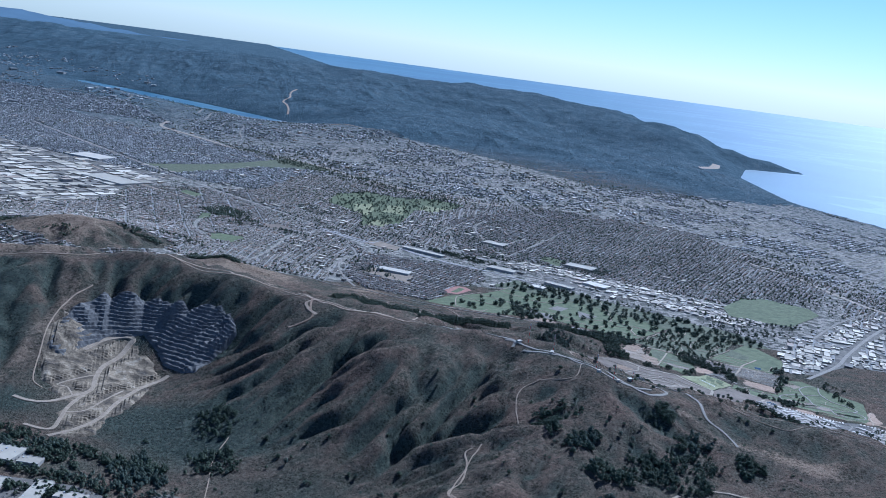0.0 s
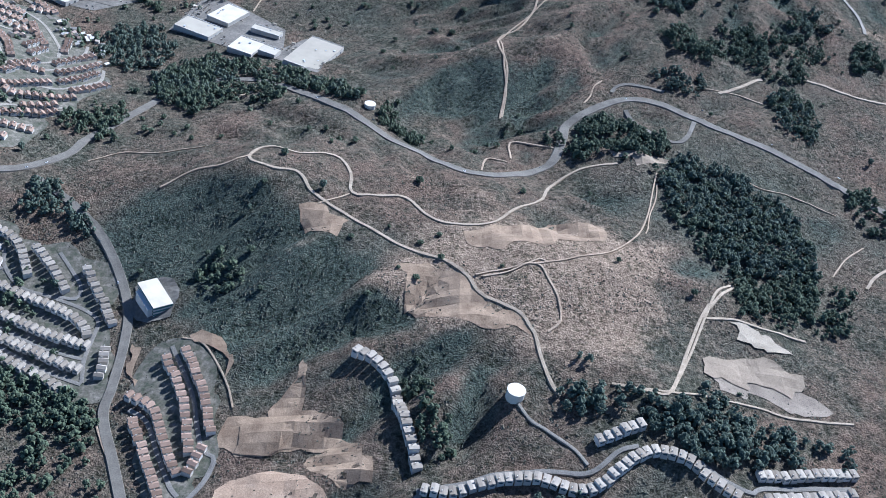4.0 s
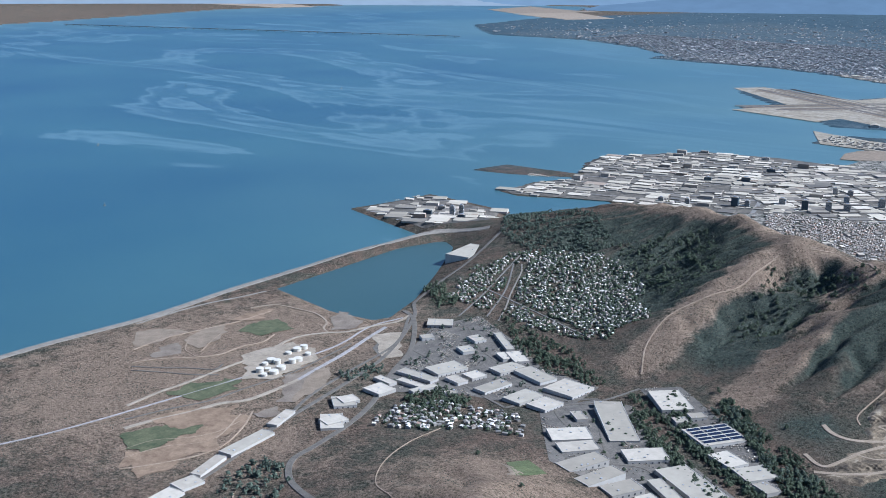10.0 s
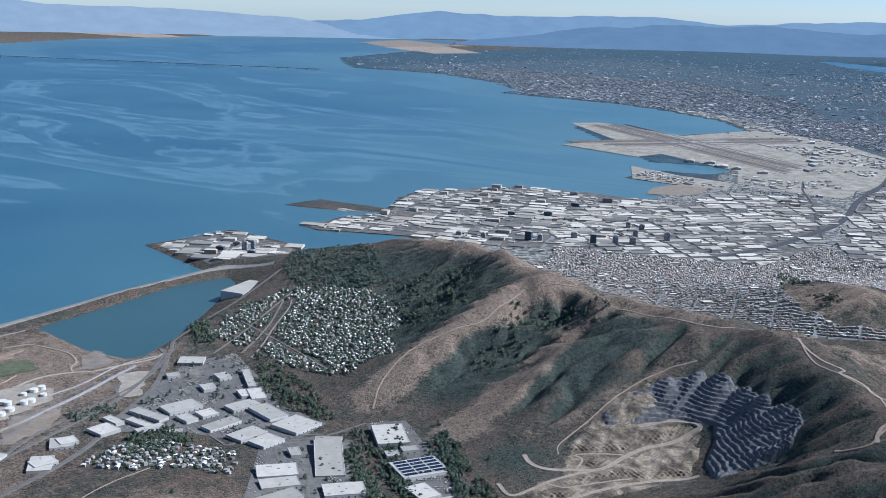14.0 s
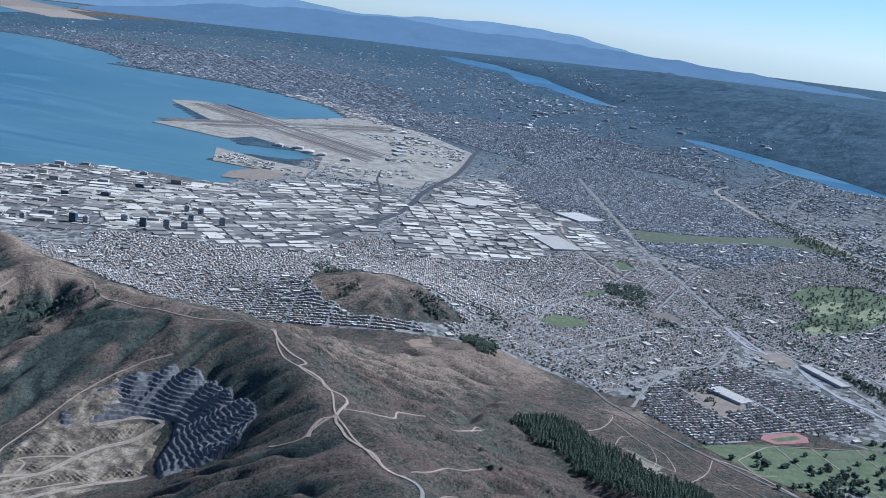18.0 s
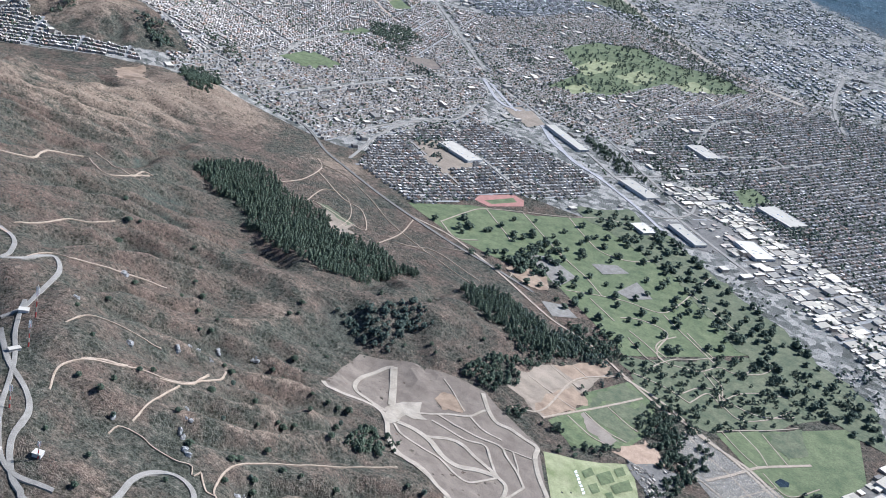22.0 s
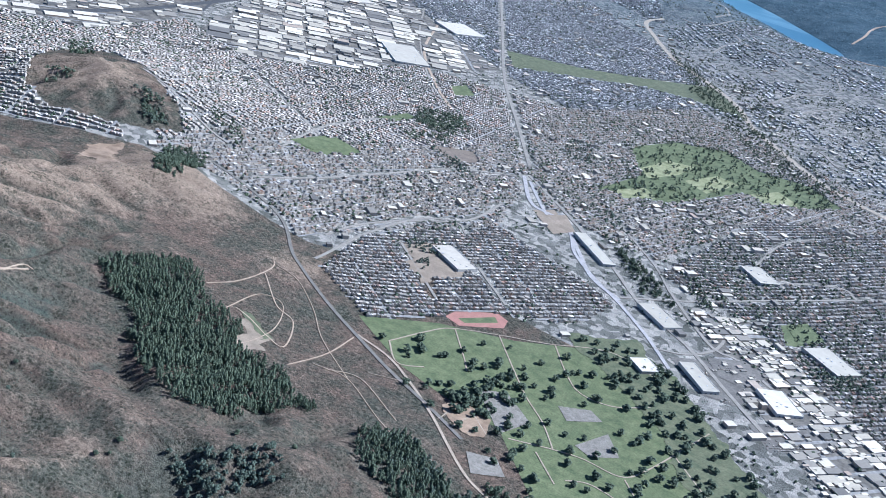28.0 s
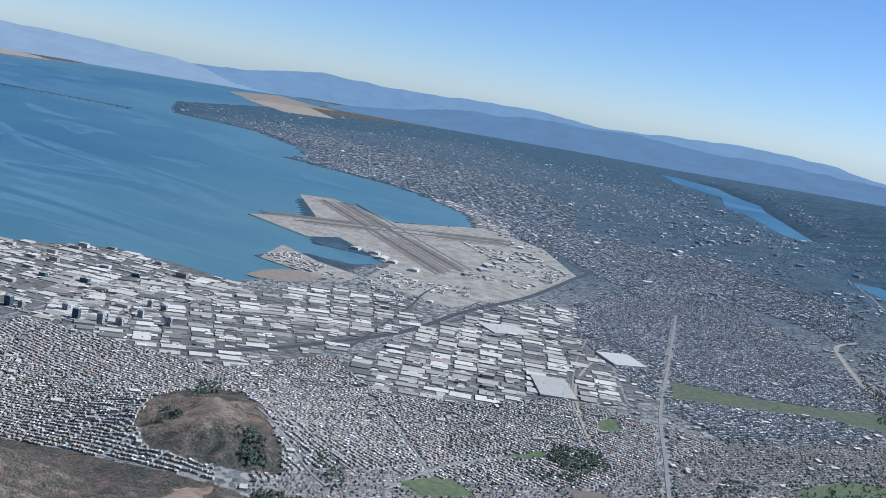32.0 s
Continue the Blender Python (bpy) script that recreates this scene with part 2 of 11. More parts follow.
way("thin_trail", "DIRT", 0.22, [(-41.6, 32.0), (-44.8, 37.0), (-52.0, 45.6), (-56.3, 45.0), (-61.5, 41.8), (-66.1, 44.2), (-71.0, 47.9), (-77.0, 49.0), (-82.0, 52.5)])
way("thin_trail", "DIRT", 0.22, [(-83.1, 32.4), (-81.4, 34.8), (-79.8, 39.0), (-82.8, 42.5), (-84.3, 46.1), (-86.4, 47.7), (-86.1, 50.1), (-82.4, 48.3)])
way("thin_trail", "DIRT", 0.3, [(-37.6, 24.4), (-34.9, 18.7), (-31.5, 15.3), (-30.1, 7.8), (-32.8, 1.0), (-39.1, -9.5), (-44.2, -17.7), (-48.4, -23.8)])
way("thin_trail", "DIRT", 0.3, [(-3.6, 17.9), (-1.1, 12.5), (-2.3, 7.5), (-5.9, 3.8), (-8.1, 0.9), (-12.5, -4.0), (-14.3, -15.5), (-13.5, -20.5)])
way("ridge_trail", "DIRT", 0.5, [(214.2, -92.5), (202.6, -99.4), (184.3, -83.6), (168.9, -82.5), (145.3, -80.8), (133.8, -88.6), (124.8, -93.9), (107.4, -73.9), (92.1, -62.1), (80.3, -58.8), (68.4, -42.5), (53.6, -29.7), (45.8, -23.9), (37.2, -21.2)])
way("ridge_branch", "ORANGE", 0.6, [(68.4, -42.5), (69.6, -35.7), (69.8, -29.1), (76.9, -27.0)])
way("brisbane_trail", "DIRT", 0.5, [(221.1, -83.5), (220.3, -69.5), (219.8, -59.6), (223.1, -50.3), (227.5, -34.4), (222.0, -15.9), (213.0, -2.6)])
way("canyon_trail", "DIRT", 0.4, [(38.3, 56.2), (40.5, 57.2), (41.8, 64.2), (45.1, 72.4), (48.7, 75.7), (49.5, 82.7), (47.8, 89.3), (47.8, 95.7), (48.5, 102.9)])
way("canyon_trail", "DIRT", 0.25, [(24.6, 47.3), (23.1, 39.5), (20.3, 32.1), (14.3, 28.7), (5.1, 30.7), (0.4, 23.6)])
way("fire_trail", "DIRT", 0.25, [(101.6, 59.2), (100.4, 48.7), (98.8, 34.3), (95.1, 25.2)])
way("hill_trail", "DIRT", 0.25, [(45.3, 156.6), (40.1, 154.5), (33.8, 150.5), (29.0, 144.4), (25.8, 136.2), (23.6, 127.3), (22.3, 122.0)])
way("hill_trail", "DIRT", 0.3, [(53.9, 158.8), (49.6, 157.5), (45.3, 156.6), (43.6, 160.0), (42.4, 163.6), (42.2, 167.2), (44.0, 169.5)])
way("hill_trail", "DIRT", 0.25, [(117.1, 130.2), (112.2, 126.5), (106.1, 127.6), (98.8, 126.2)])
way("round_hill_trail", "DIRT", 0.25, [(219.2, 71.5), (215.4, 84.6), (207.5, 98.5), (195.6, 110.0), (182.3, 114.6), (173.6, 119.1), (171.1, 125.7)])
way("bayshore_freeway", "CONCRETE", 3.2, [(346.9, 168.2), (357.7, 129.1), (365.2, 84.7), (382.3, 27.8), (398.9, -66.0), (375.5, -87.4)])
way("bayshore_road", "ASPHALT", 1.3, [(369.0, -92.0), (342.3, -46.7), (330.9, -20.0), (319.7, 0.5), (304.3, 13.4), (281.0, 42.0), (269.3, 62.9), (257.7, 87.9), (247.9, 109.5), (241.3, 125.9)])
way("rail_road", "GRAVEL", 0.7, [(288.4, 181.4), (285.1, 152.6), (286.5, 118.7), (289.7, 89.3), (295.7, 54.6), (306.1, 31.7), (306.8, 16.5)])
way("freeway_west", "PALE2", 3.2, [(126.5, -777.2), (131.2, -752.2), (105.9, -700.2), (71.7, -644.3), (34.6, -598.7), (5.1, -557.2), (-15.6, -516.6), (-37.9, -487.7), (-67.9, -452.2), (-106.6, -425.4)])
way("el_camino", "CONCRETE", 1.6, [(33.2, -336.9), (64.5, -388.3), (105.4, -455.3), (160.2, -560.5), (239.5, -712.4)])
way("mission_street", "CONCRETE", 1.4, [(28.0, -325.8), (2.7, -303.4), (-28.3, -272.6), (-50.0, -247.7), (-69.8, -233.1), (-87.1, -215.3), (-104.1, -198.1)])
way("rail_cut", "DIRT", 1.4, [(187.3, -524.0), (155.8, -454.6), (116.9, -401.1), (93.5, -374.6)])
way("rail_cut", "GRAVEL", 1.6, [(29.4, -323.4), (12.9, -296.9), (-2.3, -292.3), (-16.9, -271.7), (-30.0, -253.3), (-43.2, -245.0)])
way("hillside_road", "ASPHALT", 1.1, [(93.2, -206.9), (72.6, -202.9), (52.6, -193.8), (33.7, -174.8), (15.1, -161.8), (-3.1, -151.8), (-19.3, -143.0), (-32.6, -137.0), (-47.6, -129.5)])
way("memorial_drive", "CONCRETE", 0.55, [(-93.4, -52.1), (-98.3, -48.7), (-102.8, -44.0), (-104.8, -42.0), (-107.8, -46.4), (-112.9, -48.6), (-120.9, -48.4), (-125.6, -47.7)])
way("memorial_drive", "CONCRETE", 0.55, [(-104.8, -42.0), (-105.6, -35.5), (-108.5, -31.2), (-111.9, -29.4), (-114.5, -31.4), (-114.9, -36.4), (-117.2, -42.7), (-119.1, -50.3), (-121.7, -56.4), (-126.4, -59.7), (-130.7, -60.2)])
way("memorial_drive", "CONCRETE", 0.55, [(-116.3, -26.3), (-114.6, -22.0), (-115.2, -17.5), (-118.4, -14.4), (-122.9, -16.4), (-124.8, -21.3), (-124.1, -25.3), (-120.5, -26.6), (-117.0, -28.8)])
way("memorial_drive", "CONCRETE", 0.55, [(-111.9, -29.4), (-113.7, -26.0), (-116.3, -26.3), (-117.0, -29.7), (-115.6, -32.7)])
way("memorial_drive", "CONCRETE", 0.55, [(-124.1, -25.3), (-127.4, -28.0), (-127.3, -33.6), (-125.2, -40.1), (-125.8, -47.0), (-127.5, -52.4), (-131.1, -58.7)])
way("memorial_path", "PALE", 0.22, [(-91.8, -42.5), (-94.7, -48.3), (-96.8, -52.1), (-99.4, -53.2)])
way("memorial_path", "PALE", 0.22, [(-97.1, -38.9), (-98.9, -44.4), (-101.4, -47.4), (-104.9, -47.6)])
way("memorial_path", "PALE", 0.22, [(-103.8, -28.6), (-106.8, -25.6), (-110.2, -22.3), (-113.2, -18.7), (-114.6, -17.7)])
way("memorial_path", "PALE", 0.22, [(-106.1, -25.8), (-108.4, -18.5), (-111.9, -12.3), (-115.5, -10.0), (-117.4, -7.4)])
way("memorial_path", "PALE", 0.22, [(-109.7, -46.1), (-113.1, -42.1), (-113.6, -36.9)])
way("memorial_path", "PALE", 0.22, [(-118.2, -36.4), (-120.8, -32.0), (-123.7, -26.5)])
way("memorial_path", "PALE", 0.22, [(-119.7, -35.3), (-122.5, -40.0), (-124.8, -39.7)])
way("memorial_path", "PALE", 0.22, [(-115.1, -51.9), (-117.4, -55.3), (-120.3, -53.5)])
way("town_avenue", "CONCRETE", 1, [(31.0, -180.9), (33.6, -211.4), (30.2, -240.6), (19.6, -257.6), (20.1, -285.0)])
way("town_avenue", "CONCRETE", 1, [(80.1, -211.8), (69.2, -235.2), (60.2, -265.1), (49.8, -298.3), (30.8, -320.9)])
way("town_avenue", "CONCRETE", 1, [(-42.4, -247.1), (-62.0, -269.4), (-83.5, -299.0), (-118.6, -341.2)])
way("trailer_street", "CONCRETE", 0.5, [(-82.5, -16.7), (-82.9, 2.5)])
way("trailer_street", "CONCRETE", 0.5, [(-87.6, -15.0), (-87.8, 1.7)])
way("trailer_street", "CONCRETE", 0.5, [(-93.3, -16.4), (-92.7, 1.8)])
way("trailer_street", "CONCRETE", 0.5, [(-98.5, -13.9), (-97.4, 2.7)])
way("trailer_street", "CONCRETE", 0.5, [(-82.9, 2.5), (-89.1, 3.0), (-97.4, 2.7), (-99.3, 6.3)])
way("trailer_street", "CONCRETE", 0.5, [(-82.5, -16.7), (-88.1, -18.5), (-95.1, -18.6), (-101.9, -11.2), (-109.0, -4.8), (-103.3, 2.3)])
way("trailer_street", "CONCRETE", 0.5, [(-102.9, 2.6), (-107.4, 11.8), (-112.5, 23.8)])
way("trailer_street", "CONCRETE", 0.5, [(-107.9, -1.6), (-111.8, 7.4), (-116.4, 19.0)])
way("trailer_street", "CONCRETE", 0.5, [(-113.4, -1.9), (-119.3, 11.5)])
way("estate_street", "STREET", 0.55, [(145.1, 151.3), (139.6, 151.9), (132.7, 151.8), (125.7, 151.4), (123.1, 153.0), (121.9, 156.1), (118.4, 159.7), (113.8, 161.0), (108.4, 162.9), (105.8, 165.0), (105.6, 168.5), (105.6, 172.5), (104.7, 176.8)])
way("estate_street", "STREET", 0.55, [(129.3, 157.2), (125.9, 157.2), (121.8, 156.4)])
way("estate_street", "STREET", 0.55, [(127.4, 166.4), (127.3, 163.6), (125.7, 162.1), (123.1, 162.6)])
way("estate_street", "STREET", 0.55, [(127.0, 163.5), (119.9, 166.8), (112.4, 170.5), (105.8, 172.5)])
way("estate_street", "STREET", 0.55, [(127.4, 166.4), (122.7, 168.6), (117.1, 171.3), (110.6, 174.8), (104.7, 177.1)])
way("estate_street", "STREET", 0.55, [(114.8, 152.8), (112.5, 155.5), (110.1, 158.6), (110.0, 161.0), (112.6, 160.9)])
way("estate_street", "STREET", 0.6, [(94.1, 170.6), (91.8, 174.7), (89.3, 179.6), (87.8, 184.2), (86.4, 187.9), (84.7, 189.2), (85.5, 193.2), (87.6, 196.9)])
way("estate_street", "STREET", 0.6, [(97.2, 181.4), (94.5, 183.3), (92.1, 188.0), (89.3, 193.4), (87.9, 195.1)])
way("hill_street", "STREET", 0.6, [(59.8, 194.6), (54.1, 193.5), (50.0, 192.2), (44.6, 191.8), (40.5, 192.0), (38.4, 191.2), (35.8, 188.7), (33.3, 187.7)])
way("hill_street", "STREET", 0.6, [(30.4, 187.5), (26.1, 188.6), (22.6, 190.7), (19.0, 191.8), (17.2, 190.6), (5.1, 187.9)])
way("hill_street", "STREET", 0.6, [(58.8, 194.3), (60.7, 196.9), (61.9, 198.7)])
way("park_street", "ASPHALT", 0.9, [(174.0, 57.2), (187.2, 49.1), (211.7, 35.3), (208.1, 22.1), (206.5, 5.7)])
way("park_street", "ASPHALT", 0.9, [(176.8, 54.9), (167.5, 48.4), (150.2, 58.1), (142.2, 62.7), (130.0, 65.4)])
way("park_street", "ASPHALT", 0.9, [(206.6, 23.9), (181.4, 48.2), (162.6, 60.4), (145.4, 71.3), (139.9, 76.7)])
way("park_street", "ASPHALT", 0.9, [(221.8, 45.6), (219.9, 33.5), (209.6, 20.3)])
way("park_street", "ASPHALT", 0.9, [(279.2, 34.4), (266.3, 36.1), (244.4, 42.0), (221.8, 45.6)])
way("park_street", "ASPHALT", 0.9, [(282.9, 6.0), (262.8, 17.3), (245.4, 21.8), (228.0, 24.9)])
way("hill_town_street", "STREET", 0.6, [(321.3, -51.4), (302.6, -29.8), (286.8, -5.8)])
way("hill_town_street", "STREET", 0.6, [(317.5, -26.2), (269.8, -19.8), (245.6, -13.3)])
way("hill_town_street", "STREET", 0.6, [(327.0, -60.4), (305.2, -20.5), (294.3, 0.9)])
way("estate_street", "CONCRETE", 0.6, [(153.3, 117.3), (150.4, 120.4), (146.8, 122.9), (143.0, 125.3), (139.8, 127.7), (135.7, 129.3), (132.2, 129.4)])
way("estate_street", "CONCRETE", 0.6, [(141.0, 126.2), (138.9, 123.4), (137.0, 120.7), (135.0, 117.1), (131.6, 115.4), (126.6, 112.9)])
way("estate_street", "CONCRETE", 0.6, [(147.0, 97.2), (147.1, 105.0), (147.3, 110.5), (145.8, 115.1), (143.0, 117.5), (139.9, 118.6), (137.0, 120.7), (134.6, 122.2), (131.8, 121.6), (129.4, 120.4)])
way("estate_street", "CONCRETE", 0.6, [(147.0, 97.2), (144.7, 96.3), (141.7, 100.2), (140.7, 104.2), (142.3, 109.8), (141.5, 112.8), (139.6, 113.6), (136.5, 115.0), (134.3, 116.2)])
way("estate_street", "CONCRETE", 0.6, [(140.0, 113.0), (136.6, 110.0), (132.5, 108.0), (129.3, 106.8), (126.2, 103.1), (123.8, 99.2), (124.4, 94.6)])
way("estate_street", "CONCRETE", 0.6, [(142.0, 111.2), (140.5, 104.5), (137.1, 101.2), (133.1, 96.4), (129.8, 90.3), (130.1, 85.4)])
way("estate_street", "CONCRETE", 0.6, [(135.6, 103.5), (131.5, 99.0), (129.1, 96.0), (125.9, 90.8)])
way("estate_street", "CONCRETE", 0.6, [(152.9, 81.4), (147.8, 87.4), (143.3, 87.4), (139.6, 83.8)])
way("estate_street", "CONCRETE", 0.6, [(147.0, 75.5), (140.3, 80.2), (134.9, 88.3), (133.2, 94.0)])
way("rim_track", "DIRT", 0.35, [(145.2, -9.4), (148.4, -14.3), (148.5, -28.8), (147.6, -43.5), (143.3, -56.8), (137.4, -64.9)])
way("hill_town_street", "CONCRETE", 0.55, [(318.2, -53.0), (311.0, -45.7), (298.2, -28.4), (289.0, -17.2), (280.5, -5.6)])
way("memorial_path", "PALE", 0.22, [(-87.6, -47.1), (-90.5, -42.3), (-92.6, -42.0), (-95.9, -49.9)])
way("memorial_path", "PALE", 0.22, [(-93.9, -53.3), (-98.6, -49.7), (-103.0, -45.2), (-105.5, -41.2)])
way("memorial_path", "PALE", 0.22, [(-97.4, -38.9), (-98.5, -43.9), (-102.2, -49.1)])
way("memorial_path", "PALE", 0.22, [(-104.4, -28.0), (-107.3, -23.7), (-110.6, -23.8), (-112.9, -18.0)])
way("memorial_path", "PALE", 0.22, [(-106.0, -22.2), (-109.5, -18.9), (-111.7, -13.3), (-116.3, -10.7)])
way("bay_road", "ASPHALT", 1, [(224.5, 158.4), (229.5, 144.8), (237.9, 126.3), (250.9, 102.4), (265.0, 81.9), (275.2, 59.9), (286.8, 34.6), (306.1, 14.2)])
way("yard_lane", "DIRT", 0.5, [(258.1, 143.6), (258.0, 132.6), (254.0, 120.2), (264.3, 106.0)])
way("thin_trail", "DIRT", 0.25, [(22.0, -129.4), (23.1, -144.3), (16.3, -145.8), (9.1, -132.5), (8.7, -118.8), (15.6, -123.3)])
way("thin_trail", "DIRT", 0.25, [(33.1, -164.5), (23.3, -162.1), (10.7, -152.1), (-0.3, -140.7), (-16.4, -128.9)])
way("thin_trail", "DIRT", 0.25, [(-6.8, -127.6), (-16.4, -128.9), (-32.4, -117.9), (-41.3, -112.7)])
way("thin_trail", "DIRT", 0.25, [(5.5, 2.2), (5.5, -4.0), (0.9, -7.8), (-5.1, -10.9)])
way("thin_trail", "DIRT", 0.25, [(-14.8, 12.3), (-13.6, 4.4), (-13.6, -3.3)])
way("site_rim", "PALE2", 1.0, [(-25.2, -40.7), (-27.2, -39.6), (-32.8, -41.4), (-37.3, -41.5), (-40.2, -39.0), (-43.8, -31.7), (-47.9, -28.7), (-52.0, -28.1), (-55.9, -25.5), (-59.4, -23.7), (-62.1, -22.3), (-65.0, -22.5), (-67.3, -24.9), (-71.3, -31.0), (-74.6, -36.6), (-74.7, -38.8), (-71.3, -44.6), (-69.1, -49.8), (-68.6, -53.5), (-65.8, -54.4), (-61.9, -55.7), (-58.9, -55.7), (-56.1, -58.5), (-53.1, -63.5)])
way("site_rim", "PALE2", 0.9, [(-38.9, -42.0), (-34.3, -43.2), (-31.2, -44.2), (-29.8, -47.6), (-30.2, -52.3), (-32.3, -57.5), (-33.8, -58.9)])
way("site_lane", "PALE2", 1.5, [(-33.8, -58.9), (-36.1, -53.1), (-38.9, -45.3)])
way("site_lane", "PALE2", 0.55, [(-42.0, -38.9), (-44.8, -36.3), (-49.2, -35.4), (-53.4, -34.6), (-57.1, -32.3), (-60.0, -31.6), (-61.6, -33.1), (-64.7, -37.8)])
way("site_lane", "PALE2", 1.3, [(-42.3, -40.1), (-46.4, -40.2), (-49.9, -39.0), (-53.6, -36.0), (-57.0, -35.2), (-60.8, -37.0), (-64.5, -38.1)])
way("site_lane", "PALE2", 0.9, [(-48.5, -39.8), (-50.1, -40.8), (-52.5, -42.6), (-55.3, -43.0), (-59.0, -40.8), (-62.9, -38.9), (-64.6, -37.8)])
way("site_lane", "PALE2", 0.55, [(-47.4, -46.6), (-51.0, -45.9), (-55.5, -45.1), (-59.3, -46.1), (-61.9, -42.0), (-64.5, -37.5)])
way("site_lane", "PALE2", 0.55, [(-47.7, -49.4), (-52.1, -48.4), (-57.5, -47.9), (-62.0, -48.3), (-63.9, -46.1), (-67.2, -42.5), (-69.9, -38.6)])
way("site_lane", "PALE2", 0.6, [(-43.0, -46.2), (-46.1, -48.1), (-49.4, -51.0), (-53.4, -53.8), (-55.1, -57.5), (-56.1, -58.5)])
way("site_lane", "PALE2", 0.45, [(-53.4, -53.8), (-57.2, -51.0), (-61.6, -50.5)])
way("site_lane", "PALE2", 0.8, [(-64.7, -37.8), (-66.8, -36.2), (-67.3, -31.6), (-66.0, -27.3), (-62.3, -22.1)])
way("site_lane", "PALE2", 0.5, [(-69.9, -38.6), (-68.6, -34.4), (-67.1, -30.7)])
way("site_lane", "PALE2", 0.3, [(-44.4, -62.1), (-47.8, -59.0), (-52.0, -54.4)])
way("site_lane", "PALE2", 0.3, [(-62.1, -48.0), (-65.3, -48.3), (-69.1, -48.7)])
way("site_lane", "PALE2", 0.35, [(-64.8, -48.2), (-67.0, -44.0), (-68.2, -40.9)])
way("site_road", "PALE2", 0.7, [(-62.8, -21.6), (-65.7, -19.7), (-68.6, -19.7), (-71.1, -18.3), (-72.0, -14.9)])
way("site_road", "PALE2", 0.6, [(-63.3, -16.9), (-66.8, -16.4), (-70.5, -15.8), (-72.4, -15.5)])
way("plot_track", "PALE", 0.5, [(-59.8, -64.0), (-65.7, -68.8), (-68.4, -88.8), (-73.7, -97.2), (-77.0, -100.8)])
way("plot_track", "PALE", 0.3, [(-59.4, -79.6), (-65.8, -77.9)])
way("plot_track", "PALE", 0.3, [(-62.1, -90.7), (-67.3, -88.0), (-70.9, -86.1)])
way("plot_track", "PALE", 0.3, [(-66.8, -96.1), (-71.1, -93.7)])
way("plot_track", "PALE", 0.3, [(-66.0, -77.4), (-72.4, -75.8)])
way("plot_track", "PALE", 0.6, [(-66.5, -65.7), (-74.1, -78.4), (-84.5, -95.6)])
way("plot_track", "PALE", 0.35, [(-78.1, -84.1), (-83.8, -80.3), (-86.2, -79.4)])
way("plot_track", "PALE", 0.35, [(-74.0, -76.8), (-79.6, -73.4), (-84.7, -72.6)])
way("plot_track", "PALE", 0.35, [(-71.0, -71.8), (-76.9, -68.3), (-80.5, -67.7)])
way("cemetery_avenue", "PALE", 0.9, [(-78.6, -101.7), (-86.0, -99.1), (-93.1, -94.9), (-99.8, -89.2), (-105.4, -86.4), (-111.5, -83.3), (-117.5, -77.8), (-122.7, -74.3)])
way("cemetery_avenue", "PALE", 0.8, [(-102.9, -71.6), (-107.9, -78.2), (-113.4, -85.8), (-119.7, -91.3), (-124.9, -95.7)])
way("cemetery_path", "PALE", 0.3, [(-104.0, -95.3), (-109.1, -89.3), (-113.4, -85.8)])
way("cemetery_path", "PALE", 0.3, [(-107.7, -98.9), (-112.7, -93.2), (-115.4, -87.9)])
way("cemetery_path", "PALE", 0.3, [(-102.9, -94.5), (-108.2, -99.5), (-113.8, -104.1), (-121.3, -111.2)])
way("cemetery_path", "PALE", 0.3, [(-113.1, -101.5), (-119.6, -91.8)])
way("cemetery_path", "PALE", 0.3, [(-114.5, -84.1), (-120.4, -78.6), (-127.0, -86.4)])
way("grave_lane", "PALE", 0.4, [(-95.9, -88.6), (-102.2, -81.7), (-108.1, -77.3), (-115.5, -69.2), (-119.7, -64.9)])
way("grave_lane", "PALE", 0.4, [(-96.3, -73.7), (-104.2, -69.5), (-110.8, -64.4), (-115.5, -60.8)])
way("grave_lane", "PALE", 0.3, [(-110.2, -70.3), (-117.5, -80.1)])
way("cemetery_path", "PALE", 0.35, [(-82.7, -108.8), (-84.7, -115.8), (-88.4, -122.9), (-93.0, -127.2), (-98.7, -133.4)])
way("cemetery_path", "PALE", 0.35, [(-92.9, -106.3), (-96.1, -112.3), (-99.7, -114.5), (-103.5, -111.5), (-109.5, -109.8), (-114.7, -111.4), (-120.2, -116.1)])
way("cemetery_path", "PALE", 0.35, [(-102.4, -110.2), (-106.1, -117.5), (-111.8, -122.6), (-118.1, -125.2)])
way("cemetery_path", "PALE", 0.35, [(-106.9, -130.7), (-110.5, -139.7), (-114.0, -142.2)])
way("cemetery_path", "PALE", 0.35, [(-98.2, -122.1), (-101.5, -118.2), (-102.6, -110.5)])
way("cemetery_path", "PALE", 0.35, [(-75.5, -125.2), (-80.9, -118.2), (-84.6, -116.3)])
way("cemetery_path", "PALE", 0.35, [(-86.4, -122.1), (-83.2, -124.9), (-83.6, -130.8), (-87.0, -137.0)])
way("cemetery_path", "PALE", 0.35, [(-89.4, -141.8), (-94.3, -135.6), (-98.4, -132.0)])
way("memorial_path", "PALE", 0.3, [(-92.3, -42.1), (-94.0, -45.5), (-95.2, -50.5), (-96.9, -52.6), (-99.9, -52.8)])
way("memorial_path", "PALE", 0.3, [(-97.1, -39.1), (-99.1, -41.9), (-99.2, -44.7), (-100.9, -47.3), (-103.5, -49.6), (-106.3, -48.6)])
